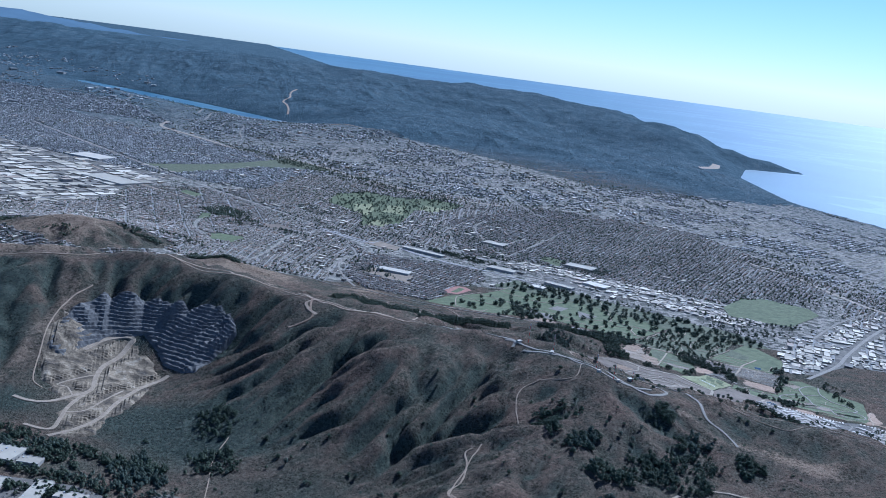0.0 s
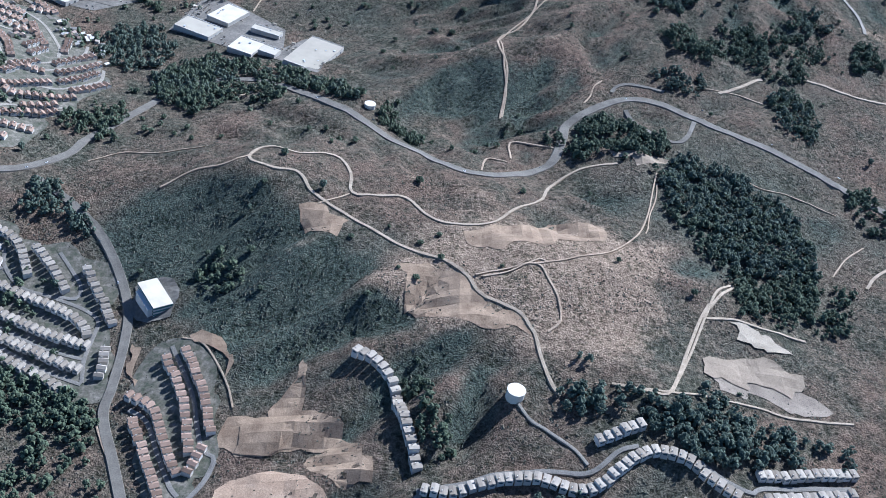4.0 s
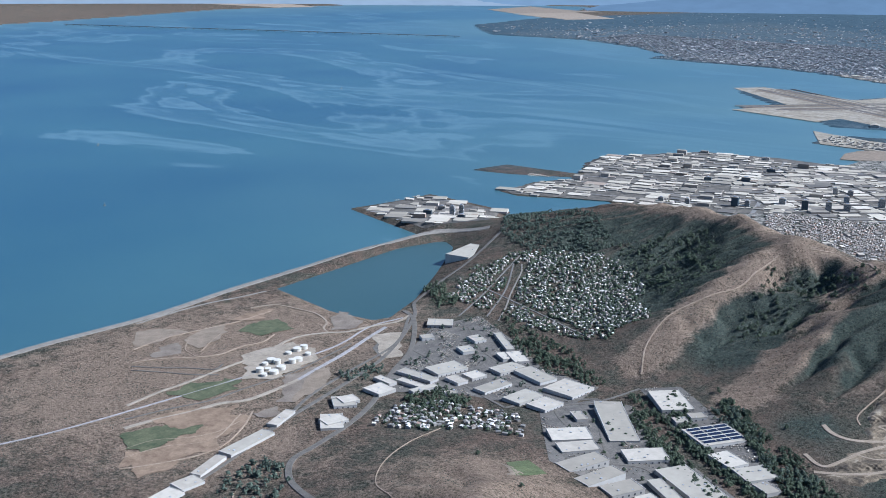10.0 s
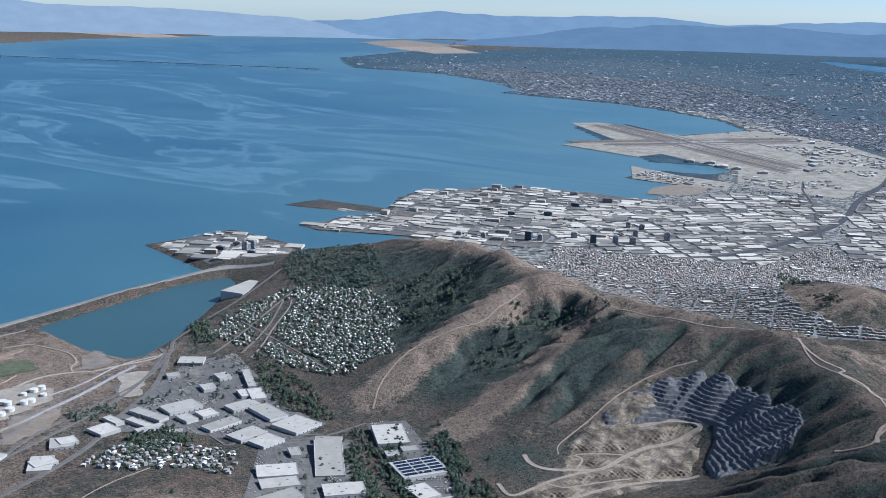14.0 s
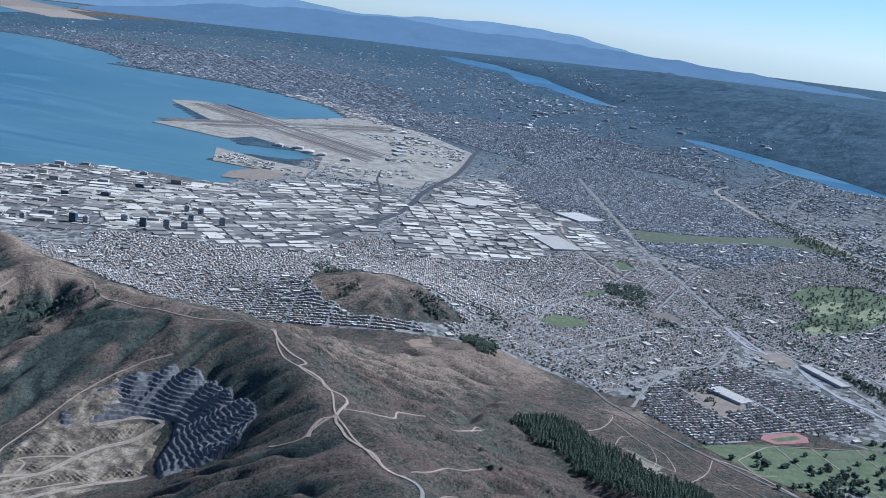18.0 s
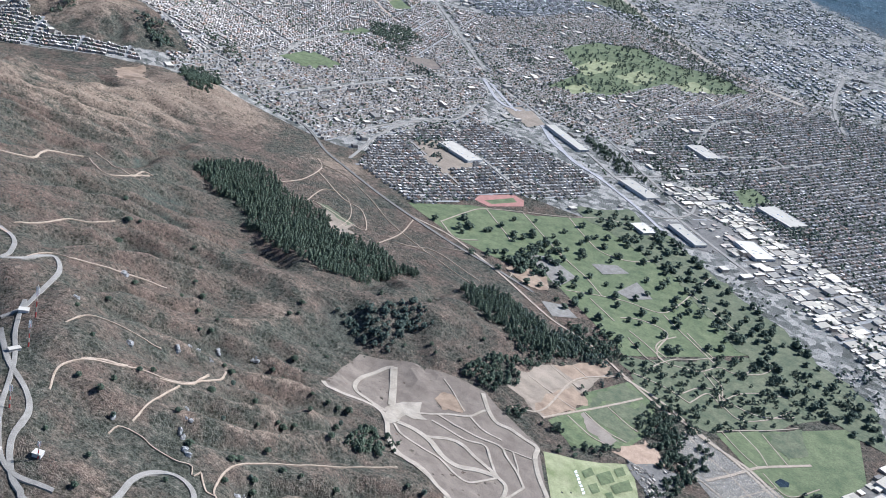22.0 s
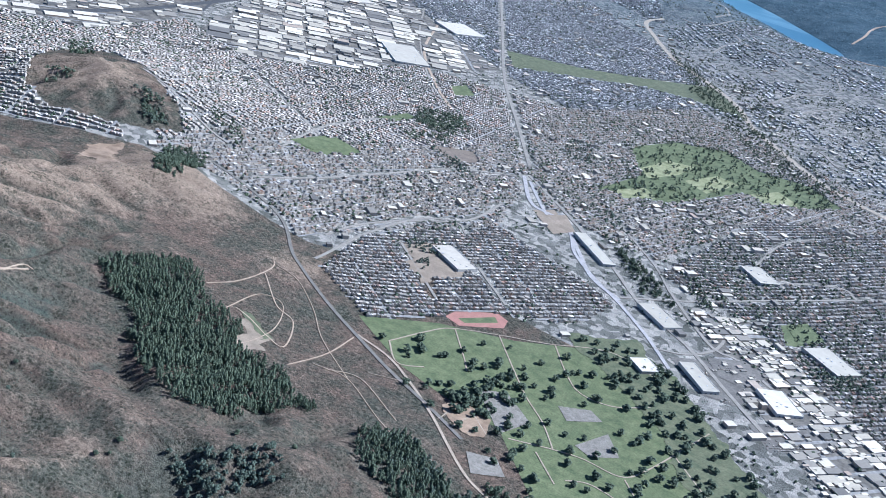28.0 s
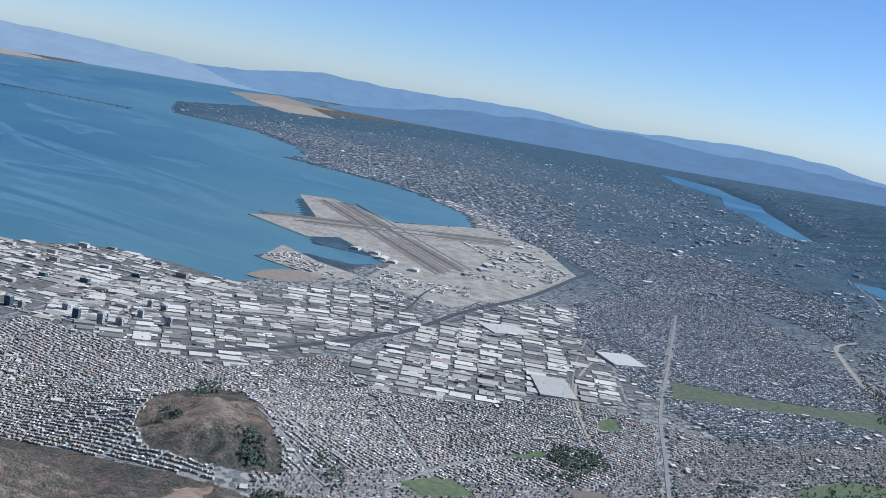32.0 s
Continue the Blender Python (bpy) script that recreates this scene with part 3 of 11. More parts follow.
way("memorial_path", "PALE", 0.28, [(-103.3, -28.4), (-106.3, -24.3), (-109.2, -22.0), (-112.5, -18.4), (-114.3, -19.3)])
way("memorial_path", "PALE", 0.28, [(-110.9, -13.4), (-112.8, -12.1), (-116.3, -12.4), (-118.5, -8.4)])
way("memorial_path", "PALE", 0.28, [(-110.4, -46.9), (-113.3, -41.0), (-112.5, -36.2)])
way("memorial_path", "PALE", 0.28, [(-115.1, -54.3), (-114.1, -57.4), (-118.1, -60.2), (-121.5, -60.5)])
way("dirt_lane", "DIRT", 0.6, [(-118.6, -6.2), (-121.8, -10.8), (-125.1, -17.1), (-128.8, -22.9), (-132.0, -26.7)])
way("dirt_lane", "DIRT", 0.5, [(-121.9, -10.4), (-122.9, -5.3), (-123.1, -1.6)])
way("grave_row", "HEDGE", 0.22, [(-107.6, -34.6), (-113.6, -34.0)])
way("grave_row", "HEDGE", 0.22, [(-114.6, -21.8), (-120.4, -17.6)])
way("grave_row", "TAN", 0.25, [(-117.9, -62.8), (-119.9, -58.6)])
way("grave_row", "HEDGE", 0.2, [(-89.5, -47.4), (-92.5, -43.7)])
way("grave_row", "HEDGE", 0.22, [(-108.1, -34.2), (-114.2, -33.7)])
way("grave_row", "HEDGE", 0.22, [(-115.1, -22.2), (-120.9, -18.0)])
way("grave_row", "TAN", 0.25, [(-118.8, -63.8), (-120.8, -59.7)])
way("grave_row", "HEDGE", 0.2, [(-90.1, -48.2), (-93.2, -44.5)])
way("grave_row", "HEDGE", 0.22, [(-108.6, -33.7), (-114.7, -33.3)])
way("grave_row", "HEDGE", 0.22, [(-115.6, -22.5), (-121.4, -18.3)])
way("grave_row", "TAN", 0.25, [(-119.7, -64.9), (-121.7, -60.7)])
way("grave_row", "HEDGE", 0.2, [(-90.7, -48.9), (-93.8, -45.3)])
way("grave_row", "HEDGE", 0.22, [(-109.0, -33.3), (-115.3, -32.9)])
way("grave_row", "HEDGE", 0.22, [(-116.1, -22.9), (-122.0, -18.6)])
way("grave_row", "TAN", 0.25, [(-120.6, -66.0), (-122.6, -61.8)])
way("grave_row", "HEDGE", 0.2, [(-91.3, -49.6), (-94.5, -46.1)])
way("grave_row", "HEDGE", 0.22, [(-109.5, -32.8), (-115.8, -32.6)])
way("grave_row", "HEDGE", 0.22, [(-116.7, -23.2), (-122.5, -19.0)])
way("grave_row", "TAN", 0.25, [(-121.5, -67.1), (-123.5, -62.8)])
way("grave_row", "HEDGE", 0.2, [(-91.9, -50.3), (-95.2, -46.9)])
way("cemetery_road", "PALE", 0.8, [(-3.7, -152.0), (-15.5, -148.9), (-26.3, -142.0), (-37.9, -132.5), (-55.0, -116.7), (-67.2, -111.6), (-78.1, -103.1), (-89.0, -94.9), (-98.1, -91.0), (-109.3, -83.4), (-117.4, -75.9)])
way("cemetery_path", "PALE", 0.45, [(-10.6, -157.0), (-18.4, -148.4), (-24.1, -152.7)])
way("cemetery_path", "PALE", 0.4, [(-10.6, -157.0), (-14.1, -171.5), (-17.5, -179.3), (-28.2, -187.9), (-39.7, -195.4), (-55.0, -207.3), (-72.4, -203.4)])
way("cemetery_path", "PALE", 0.4, [(-28.2, -187.9), (-36.9, -177.1), (-48.4, -163.3), (-57.0, -154.9), (-64.1, -145.6)])
way("cemetery_path", "PALE", 0.4, [(-18.0, -180.2), (-28.6, -166.4), (-32.2, -161.0)])
way("cemetery_path", "PALE", 0.4, [(-41.8, -196.9), (-50.6, -184.5), (-57.8, -177.4), (-66.7, -178.3), (-74.5, -186.9)])
way("cemetery_path", "PALE", 0.4, [(-54.5, -140.4), (-64.1, -145.6), (-71.0, -148.0), (-80.7, -148.8), (-84.4, -157.7), (-87.5, -171.9), (-90.7, -187.4)])
way("cemetery_path", "PALE", 0.4, [(-61.6, -141.0), (-70.3, -132.3)])
way("cemetery_path", "PALE", 0.4, [(-71.4, -135.9), (-75.9, -139.2), (-82.8, -138.6), (-84.8, -135.2), (-83.6, -125.6), (-84.7, -120.4), (-87.8, -119.1)])
way("cemetery_path", "PALE", 0.4, [(-81.6, -148.2), (-89.0, -139.8), (-98.3, -129.6)])
way("cemetery_path", "PALE", 0.4, [(-86.9, -169.0), (-94.6, -161.5), (-102.1, -154.1)])
way("cemetery_path", "PALE", 0.4, [(-75.1, -129.7), (-81.5, -124.4), (-86.3, -119.3)])
way("cemetery_path", "PALE", 0.35, [(-87.8, -119.1), (-95.2, -121.6), (-99.8, -128.3), (-103.9, -128.0), (-110.5, -133.1), (-113.8, -140.0)])
way("cemetery_path", "PALE", 0.35, [(-95.1, -102.8), (-98.6, -111.3), (-102.1, -108.7), (-107.3, -104.5), (-113.4, -109.2), (-119.3, -118.6)])
way("cemetery_path", "PALE", 0.35, [(-96.5, -121.7), (-100.6, -115.2), (-102.7, -106.8)])
way("cemetery_path", "PALE", 0.35, [(-80.3, -106.2), (-88.7, -105.7), (-95.1, -102.8)])
way("garden_lane", "DIRT", 0.35, [(21.1, -132.1), (15.6, -131.1), (7.9, -128.1), (2.1, -127.6), (9.0, -140.7), (17.0, -144.0), (30.5, -156.3)])
way("garden_lane", "DIRT", 0.35, [(-4.0, -120.9), (-5.6, -135.2), (-4.2, -149.5)])
way("garden_lane", "DIRT", 0.3, [(-10.0, -128.1), (-18.0, -132.1), (-34.2, -122.1)])
way("plot_track", "PALE", 0.3, [(-39.4, -132.7), (-40.1, -144.7), (-50.3, -137.1)])
way("plot_track", "PALE", 0.3, [(-43.2, -131.7), (-44.0, -143.6)])
way("plot_track", "PALE", 0.3, [(-17.2, -136.6), (-26.3, -142.0)])
way("shore_road", "CONCRETE", 0.9, [(360.0, 93.1), (363.9, 79.0), (366.7, 62.5), (366.6, 46.7), (367.4, 36.6)])
way("landfill_road", "DIRT", 0.7, [(334.2, 106.0), (338.8, 92.4), (339.7, 75.9), (340.4, 62.8), (344.0, 48.2)])
way("landfill_road", "DIRT", 0.6, [(322.7, 111.7), (320.6, 103.8), (314.9, 94.0), (312.5, 86.8), (314.9, 77.4), (314.9, 69.2), (319.5, 62.0)])
way("landfill_road", "ASPHALT", 0.6, [(319.5, 113.3), (312.3, 106.4), (307.1, 100.2), (301.1, 94.5), (303.7, 90.0)])
way("landfill_road", "ASPHALT", 0.6, [(316.4, 114.8), (308.8, 108.3), (300.9, 101.9), (295.8, 95.8)])
way("lagoon_road", "PALE2", 1.1, [(289.8, 128.1), (293.6, 116.4), (295.8, 106.6), (299.0, 95.7), (301.4, 86.8), (304.5, 74.9), (310.9, 62.3), (312.2, 55.0), (310.2, 47.4), (306.7, 40.8), (306.4, 31.5), (304.6, 20.7), (307.0, 13.5)])
way("lagoon_road", "PALE", 0.8, [(352.0, 52.2), (349.6, 43.4), (340.9, 39.8), (330.6, 37.5), (320.4, 40.0), (315.2, 44.7), (309.5, 46.6)])
way("rail_bed", "PALE2", 1.5, [(275.4, 135.3), (275.7, 125.9), (274.8, 116.7), (274.9, 106.5), (272.5, 99.2), (274.5, 88.7), (277.3, 79.1)])
way("rail_bed", "GRAVEL", 1.3, [(277.3, 79.1), (282.8, 67.2), (288.7, 54.3), (296.9, 38.9), (302.5, 27.3)])
way("rail_line", "ASPHALT", 0.6, [(281.0, 132.5), (280.2, 120.3), (278.7, 107.7), (280.9, 95.7), (283.5, 78.8), (289.0, 62.7), (295.5, 46.9)])
way("landfill_road", "DIRT", 0.5, [(252.6, 146.7), (249.9, 139.6), (248.0, 131.9), (247.5, 126.1), (249.5, 118.7), (256.9, 109.1), (264.2, 102.3)])
way("landfill_road", "DIRT", 0.35, [(333.8, 86.3), (324.3, 92.5), (317.8, 93.3), (313.8, 92.7)])
way("landfill_road", "DIRT", 0.35, [(318.5, 90.1), (325.0, 83.4), (331.8, 75.4)])
way("landfill_road", "DIRT", 0.35, [(262.8, 141.6), (263.2, 132.6), (258.9, 124.2), (257.6, 116.9), (259.9, 108.9)])
way("yard_lane", "DIRT", 0.45, [(221.0, 132.5), (213.2, 137.4), (211.3, 140.7), (210.0, 146.9)])
way("yard_lane", "DIRT", 0.3, [(210.7, 140.3), (206.3, 136.8), (201.9, 129.8), (196.8, 126.1)])
way("quarry_road", "PALE", 1.3, [(152.0, -3.2), (147.6, -0.5), (142.7, -0.9), (137.3, -5.7), (132.4, -11.5), (131.8, -20.9), (130.4, -28.2), (126.8, -34.7), (123.9, -41.6), (122.7, -44.2), (126.6, -44.4), (131.7, -41.0), (136.6, -34.4)])
way("quarry_road", "PALE", 1.1, [(147.1, 13.0), (140.3, 15.6), (138.3, 8.3), (137.5, 2.6), (135.2, -4.6), (132.2, -11.7)])
way("quarry_road", "PALE", 1.3, [(140.3, 19.6), (134.2, 15.3), (128.6, 8.2), (124.1, -4.6), (117.8, -18.1), (111.2, -25.5)])
way("quarry_road", "PALE", 0.6, [(136.5, -5.6), (139.0, -12.1), (141.8, -12.7), (137.0, -17.9), (132.3, -21.9)])
way("quarry_road", "PALE", 0.6, [(138.2, 4.9), (132.7, 3.2), (128.5, -4.2), (123.4, -13.3)])
way("freeway_bay", "FREEWAY", 4.2, [(261.0, -281.2), (257.3, -297.1), (255.0, -318.8), (253.9, -343.4), (255.6, -377.4), (259.0, -422.0), (270.9, -466.8), (284.6, -506.6), (297.1, -554.2), (310.5, -614.3), (335.7, -690.9), (355.2, -742.8), (364.6, -773.4), (375.4, -796.4), (392.0, -805.3), (417.3, -825.1), (460.0, -859.8), (497.0, -894.0)])
way("freeway_link", "FREEWAY", 3.4, [(305.0, -551.9), (286.8, -553.0), (265.5, -549.2), (239.4, -550.8), (216.8, -557.1), (193.6, -561.9), (180.6, -569.3), (169.5, -578.6)])
way("freeway_ramp", "FREEWAY", 1.2, [(270.9, -466.8), (270.8, -486.0), (278.6, -516.6), (287.7, -547.7)])
way("freeway_ramp", "FREEWAY", 1.1, [(292.7, -517.1), (280.9, -519.7), (284.4, -549.7), (299.7, -557.6)])
way("freeway_ramp", "FREEWAY", 1.1, [(294.3, -525.2), (308.1, -562.5), (298.9, -573.1), (307.3, -602.4)])
way("airport_road", "FREEWAY", 1.6, [(244.6, -374.0), (263.5, -408.3), (285.2, -447.5), (310.7, -493.4), (335.1, -531.4), (354.6, -570.8)])
way("freeway_ramp", "FREEWAY", 1.0, [(292.6, -328.4), (270.2, -313.7), (260.3, -313.3), (254.3, -321.7)])
way("town_avenue", "CONCRETE", 1.0, [(216.8, -557.1), (185.0, -498.2), (151.1, -444.2), (125.3, -407.7)])
way("town_avenue", "CONCRETE", 1.0, [(176.6, -321.4), (139.6, -299.6), (110.0, -280.6), (94.5, -271.1)])
way("town_avenue", "CONCRETE", 1.0, [(159.0, -240.7), (131.8, -230.6), (112.2, -224.5), (100.5, -223.3)])
way("town_avenue", "CONCRETE", 0.9, [(116.5, -241.0), (98.2, -241.8), (90.1, -244.7)])
way("town_avenue", "CONCRETE", 0.9, [(92.5, -244.5), (101.9, -288.7), (98.5, -325.0), (83.5, -347.6)])
way("town_avenue", "CONCRETE", 0.9, [(40.3, -199.3), (39.1, -215.6), (32.8, -232.6), (21.1, -250.0), (13.8, -244.8)])
way("town_avenue", "CONCRETE", 0.9, [(22.9, -217.3), (-4.7, -192.3)])
way("town_avenue", "CONCRETE", 0.9, [(-2.1, -223.7), (-20.7, -207.2)])
way("town_avenue", "CONCRETE", 1.2, [(-51.6, -269.7), (-68.0, -248.4), (-77.2, -238.5), (-85.1, -237.7), (-97.3, -228.6)])
way("town_avenue", "CONCRETE", 1.0, [(-62.7, -222.0), (-71.3, -227.1), (-77.2, -238.5), (-77.2, -253.7)])
way("town_avenue", "CONCRETE", 0.8, [(-12.7, -316.8), (-39.2, -287.9), (-51.6, -269.7)])
way("town_avenue", "CONCRETE", 0.8, [(-68.0, -323.6), (-70.6, -356.1), (-83.6, -378.3), (-100.7, -380.5)])
way("rail_line", "GRAVEL", 1.3, [(25.1, -320.0), (4.5, -292.2), (-8.1, -284.5), (-18.0, -267.0), (-32.6, -252.0), (-44.3, -242.3), (-59.0, -227.5), (-71.0, -213.0)])
way("ridge_trail", "DIRT", 2.0, [(2.3, -909.0), (-0.6, -945.9), (0.9, -998.0), (-7.8, -1017.2), (-13.3, -1067.6), (-22.1, -1088.0)])
way("ridge_trail", "DIRT", 1.6, [(-6.4, -810.3), (-27.3, -777.9), (-43.7, -772.9), (-65.6, -746.9)])
way("suburb_street", "CONCRETE", 1.6, [(265.6, -1128.5), (181.0, -972.9), (141.5, -902.0), (116.1, -907.2), (95.8, -852.5), (98.9, -821.9)])
way("suburb_street", "CONCRETE", 1.4, [(-6.7, -582.2), (-11.8, -617.3), (-23.8, -640.9), (-36.6, -646.4)])
way("suburb_street", "CONCRETE", 1.4, [(-16.1, -557.8), (-24.5, -577.2), (-37.1, -609.8), (-51.9, -618.7)])
way("suburb_street", "CONCRETE", 1.4, [(80.1, -740.2), (71.6, -769.1), (57.3, -749.0), (61.3, -719.9), (61.0, -692.1)])
way("suburb_street", "CONCRETE", 1.4, [(114.1, -789.2), (94.0, -784.3), (84.5, -829.4), (67.5, -838.4)])
way("suburb_street", "CONCRETE", 1.4, [(37.8, -737.5), (15.1, -713.8), (-10.2, -687.6), (-25.6, -684.2)])
way("suburb_street", "CONCRETE", 1.2, [(-21.9, -703.3), (-31.3, -669.9), (-30.7, -658.9)])
way("suburb_street", "CONCRETE", 1.2, [(-35.4, -503.9), (-51.5, -509.8), (-66.9, -489.1), (-82.1, -494.7)])
way("suburb_street", "CONCRETE", 1.2, [(-44.2, -544.4), (-61.0, -535.3), (-80.4, -505.2)])
way("suburb_street", "CONCRETE", 1.2, [(206.7, -902.8), (177.5, -883.4), (166.5, -928.8)])
way("suburb_street", "CONCRETE", 1.2, [(256.6, -954.9), (235.4, -961.2), (205.2, -927.7)])
way("thin_trail", "DIRT", 0.3, [(52.4, 125.0), (51.2, 119.1), (47.7, 119.9)])
way("thin_trail", "DIRT", 0.35, [(46.9, 117.9), (46.9, 111.7), (44.5, 111.6), (41.6, 112.9), (39.2, 113.3)])
way("bank_track", "PALE", 0.7, [(6.1, 90.6), (2.4, 88.2), (-2.2, 84.1), (-4.1, 83.0)])
way("bank_track", "PALE", 0.6, [(-13.6, 80.6), (-18.9, 82.1), (-23.2, 83.7), (-27.7, 84.2), (-32.9, 84.7)])
way("thin_trail", "DIRT", 0.25, [(33.0, 98.5), (31.6, 95.6), (30.7, 92.3), (29.0, 90.0)])
way("thin_trail", "DIRT", 0.25, [(8.6, 90.0), (2.4, 90.0), (-2.6, 92.2)])
way("thin_trail", "DIRT", 0.2, [(22.7, 125.5), (23.6, 130.5), (25.4, 136.0), (26.4, 140.6), (27.1, 142.5)])
way("thin_trail", "DIRT", 0.3, [(43.8, 156.3), (44.7, 155.3), (46.1, 156.2), (49.5, 158.2), (53.0, 159.3)])
way("thin_trail", "DIRT", 0.25, [(78.0, 145.1), (75.3, 142.8), (73.6, 141.2)])
way("thin_trail", "DIRT", 0.2, [(6.7, 119.6), (4.0, 122.0), (-1.8, 122.8), (-8.6, 126.6)])
way("thin_trail", "DIRT", 0.25, [(-3.9, 143.6), (-7.4, 138.4), (-11.7, 134.1)])
way("park_lane", "PALE", 0.5, [(-9.1, 145.3), (-11.5, 141.9), (-15.2, 138.8), (-17.6, 139.2)])
way("thin_trail", "DIRT", 0.3, [(49.0, 79.3), (48.4, 88.6), (47.6, 95.5), (48.1, 102.5)])
way("thin_trail", "DIRT", 0.3, [(49.8, 79.6), (47.1, 73.5), (43.2, 67.3), (40.3, 61.9), (36.2, 55.6)])
way("ridge_lane", "PALE", 0.45, [(19.9, 159.0), (21.8, 162.7), (24.2, 168.6), (28.4, 178.8), (30.9, 179.8), (35.4, 178.6)])
way("ridge_lane", "PALE", 0.4, [(19.9, 159.7), (17.0, 155.3), (11.8, 148.8)])
way("ridge_lane", "PALE", 0.4, [(20.7, 161.9), (16.3, 160.5), (11.1, 160.9), (5.0, 161.2)])
way("tank_lane", "CONCRETE", 0.35, [(48.2, 181.4), (46.5, 184.6), (44.4, 186.0), (41.7, 188.0), (39.6, 190.8)])
way("estate_path", "DIRT", 0.25, [(93.0, 169.2), (90.0, 170.2), (87.1, 174.3), (85.1, 177.8), (83.9, 181.0)])
way("bare_lane", "DIRT", 0.3, [(101.0, 183.4), (98.5, 188.2), (96.5, 191.2)])
way("avenue_west", "CONCRETE", 1.6, [(-134.1, -70.7), (-160.0, -91.4), (-177.6, -110.2), (-202.3, -134.6), (-226.1, -156.1)])
way("avenue_west", "CONCRETE", 1.2, [(-176.6, -136.0), (-204.8, -162.1), (-234.7, -183.3)])
way("freeway_west", "PALE2", 3.0, [(-229.8, -300.9), (-242.6, -269.3), (-244.7, -236.3), (-246.4, -206.0), (-251.9, -189.8)])
way("suburb_street", "CONCRETE", 1.6, [(-124.2, -501.0), (-121.1, -457.9), (-122.4, -419.2), (-127.1, -394.7)])
way("suburb_street", "CONCRETE", 1.4, [(-253.1, -506.7), (-257.7, -462.0), (-272.0, -432.9), (-278.1, -408.8)])
way("suburb_street", "CONCRETE", 1.4, [(-168.9, -470.7), (-187.2, -447.0), (-213.4, -445.2)])
way("suburb_street", "CONCRETE", 1.4, [(-160.2, -408.2), (-191.4, -412.2), (-224.8, -409.3)])
way("suburb_street", "CONCRETE", 1.4, [(-80.7, -706.6), (-94.3, -693.4), (-102.0, -652.4)])
way("suburb_street", "CONCRETE", 1.4, [(-182.1, -585.8), (-212.8, -585.9), (-250.9, -604.1)])
way("suburb_street", "CONCRETE", 1.4, [(-120.6, -643.2), (-137.9, -608.6), (-161.9, -603.4)])
way("suburb_street", "CONCRETE", 1.2, [(-67.0, -302.5), (-96.1, -330.2), (-105.3, -324.7)])
way("suburb_street", "CONCRETE", 1.2, [(-188.9, -243.8), (-208.6, -261.1), (-222.8, -280.8)])
way("thin_trail", "DIRT", 0.3, [(38.6, -25.8), (36.5, -31.6), (36.3, -39.5), (33.3, -43.8), (31.5, -49.6)])
way("thin_trail", "DIRT", 0.3, [(65.0, -90.2), (50.7, -83.1), (51.2, -91.1), (49.0, -92.0)])
way("thin_trail", "DIRT", 0.4, [(-1.8, 7.8), (-3.6, 5.3), (-5.4, 3.8), (-6.9, 2.4)])
way("thin_trail", "DIRT", 0.35, [(-11.1, -0.9), (-13.0, -3.8), (-13.7, -7.9), (-12.8, -15.0)])
way("thin_trail", "DIRT", 0.2, [(-13.9, 17.2), (-14.1, 14.6), (-17.7, 13.7), (-19.6, 14.2), (-23.8, 13.9), (-26.1, 12.9), (-27.3, 14.8), (-27.7, 12.8)])
way("thin_trail", "DIRT", 0.35, [(24.0, -23.2), (21.0, -26.3), (17.6, -29.9), (14.4, -33.8), (10.3, -37.4)])
way("thin_trail", "DIRT", 0.3, [(-27.8, 12.8), (-30.9, 16.6), (-33.0, 16.9), (-38.0, 23.2), (-37.8, 27.5)])
way("thin_trail", "DIRT", 0.25, [(26.8, -14.2), (26.6, -21.1), (24.0, -23.2)])
way("ridge_trail", "DIRT", 0.7, [(117.4, -84.2), (108.1, -76.2), (94.4, -68.0), (92.7, -62.6), (85.0, -61.6), (82.0, -58.9), (74.0, -57.0), (67.6, -41.1), (62.2, -35.0), (57.1, -31.4), (47.6, -25.9), (43.9, -22.7), (36.2, -21.3)])
way("ridge_trail", "DIRT", 0.9, [(67.8, -41.0), (70.6, -39.4), (70.0, -34.1), (68.2, -30.1)])
way("ridge_trail", "DIRT", 0.5, [(69.5, -47.7), (66.7, -54.7), (62.5, -61.6), (66.9, -73.5), (62.9, -81.7)])
way("ridge_trail", "DIRT", 0.35, [(61.8, -82.8), (52.6, -75.2), (50.0, -79.6), (49.4, -91.0)])
way("garden_lane", "DIRT", 0.3, [(36.8, -168.3), (31.9, -160.9), (30.6, -145.0), (32.9, -134.4)])
way("slope_track", "DIRT", 0.5, [(151.4, 136.1), (147.4, 137.2), (140.2, 142.4), (136.0, 144.3)])
way("slope_track", "DIRT", 0.6, [(101.9, 88.8), (97.6, 100.8), (94.4, 99.1)])
way("slope_track", "DIRT", 0.4, [(103.1, 139.8), (98.9, 137.0), (93.6, 136.8), (90.0, 134.8)])
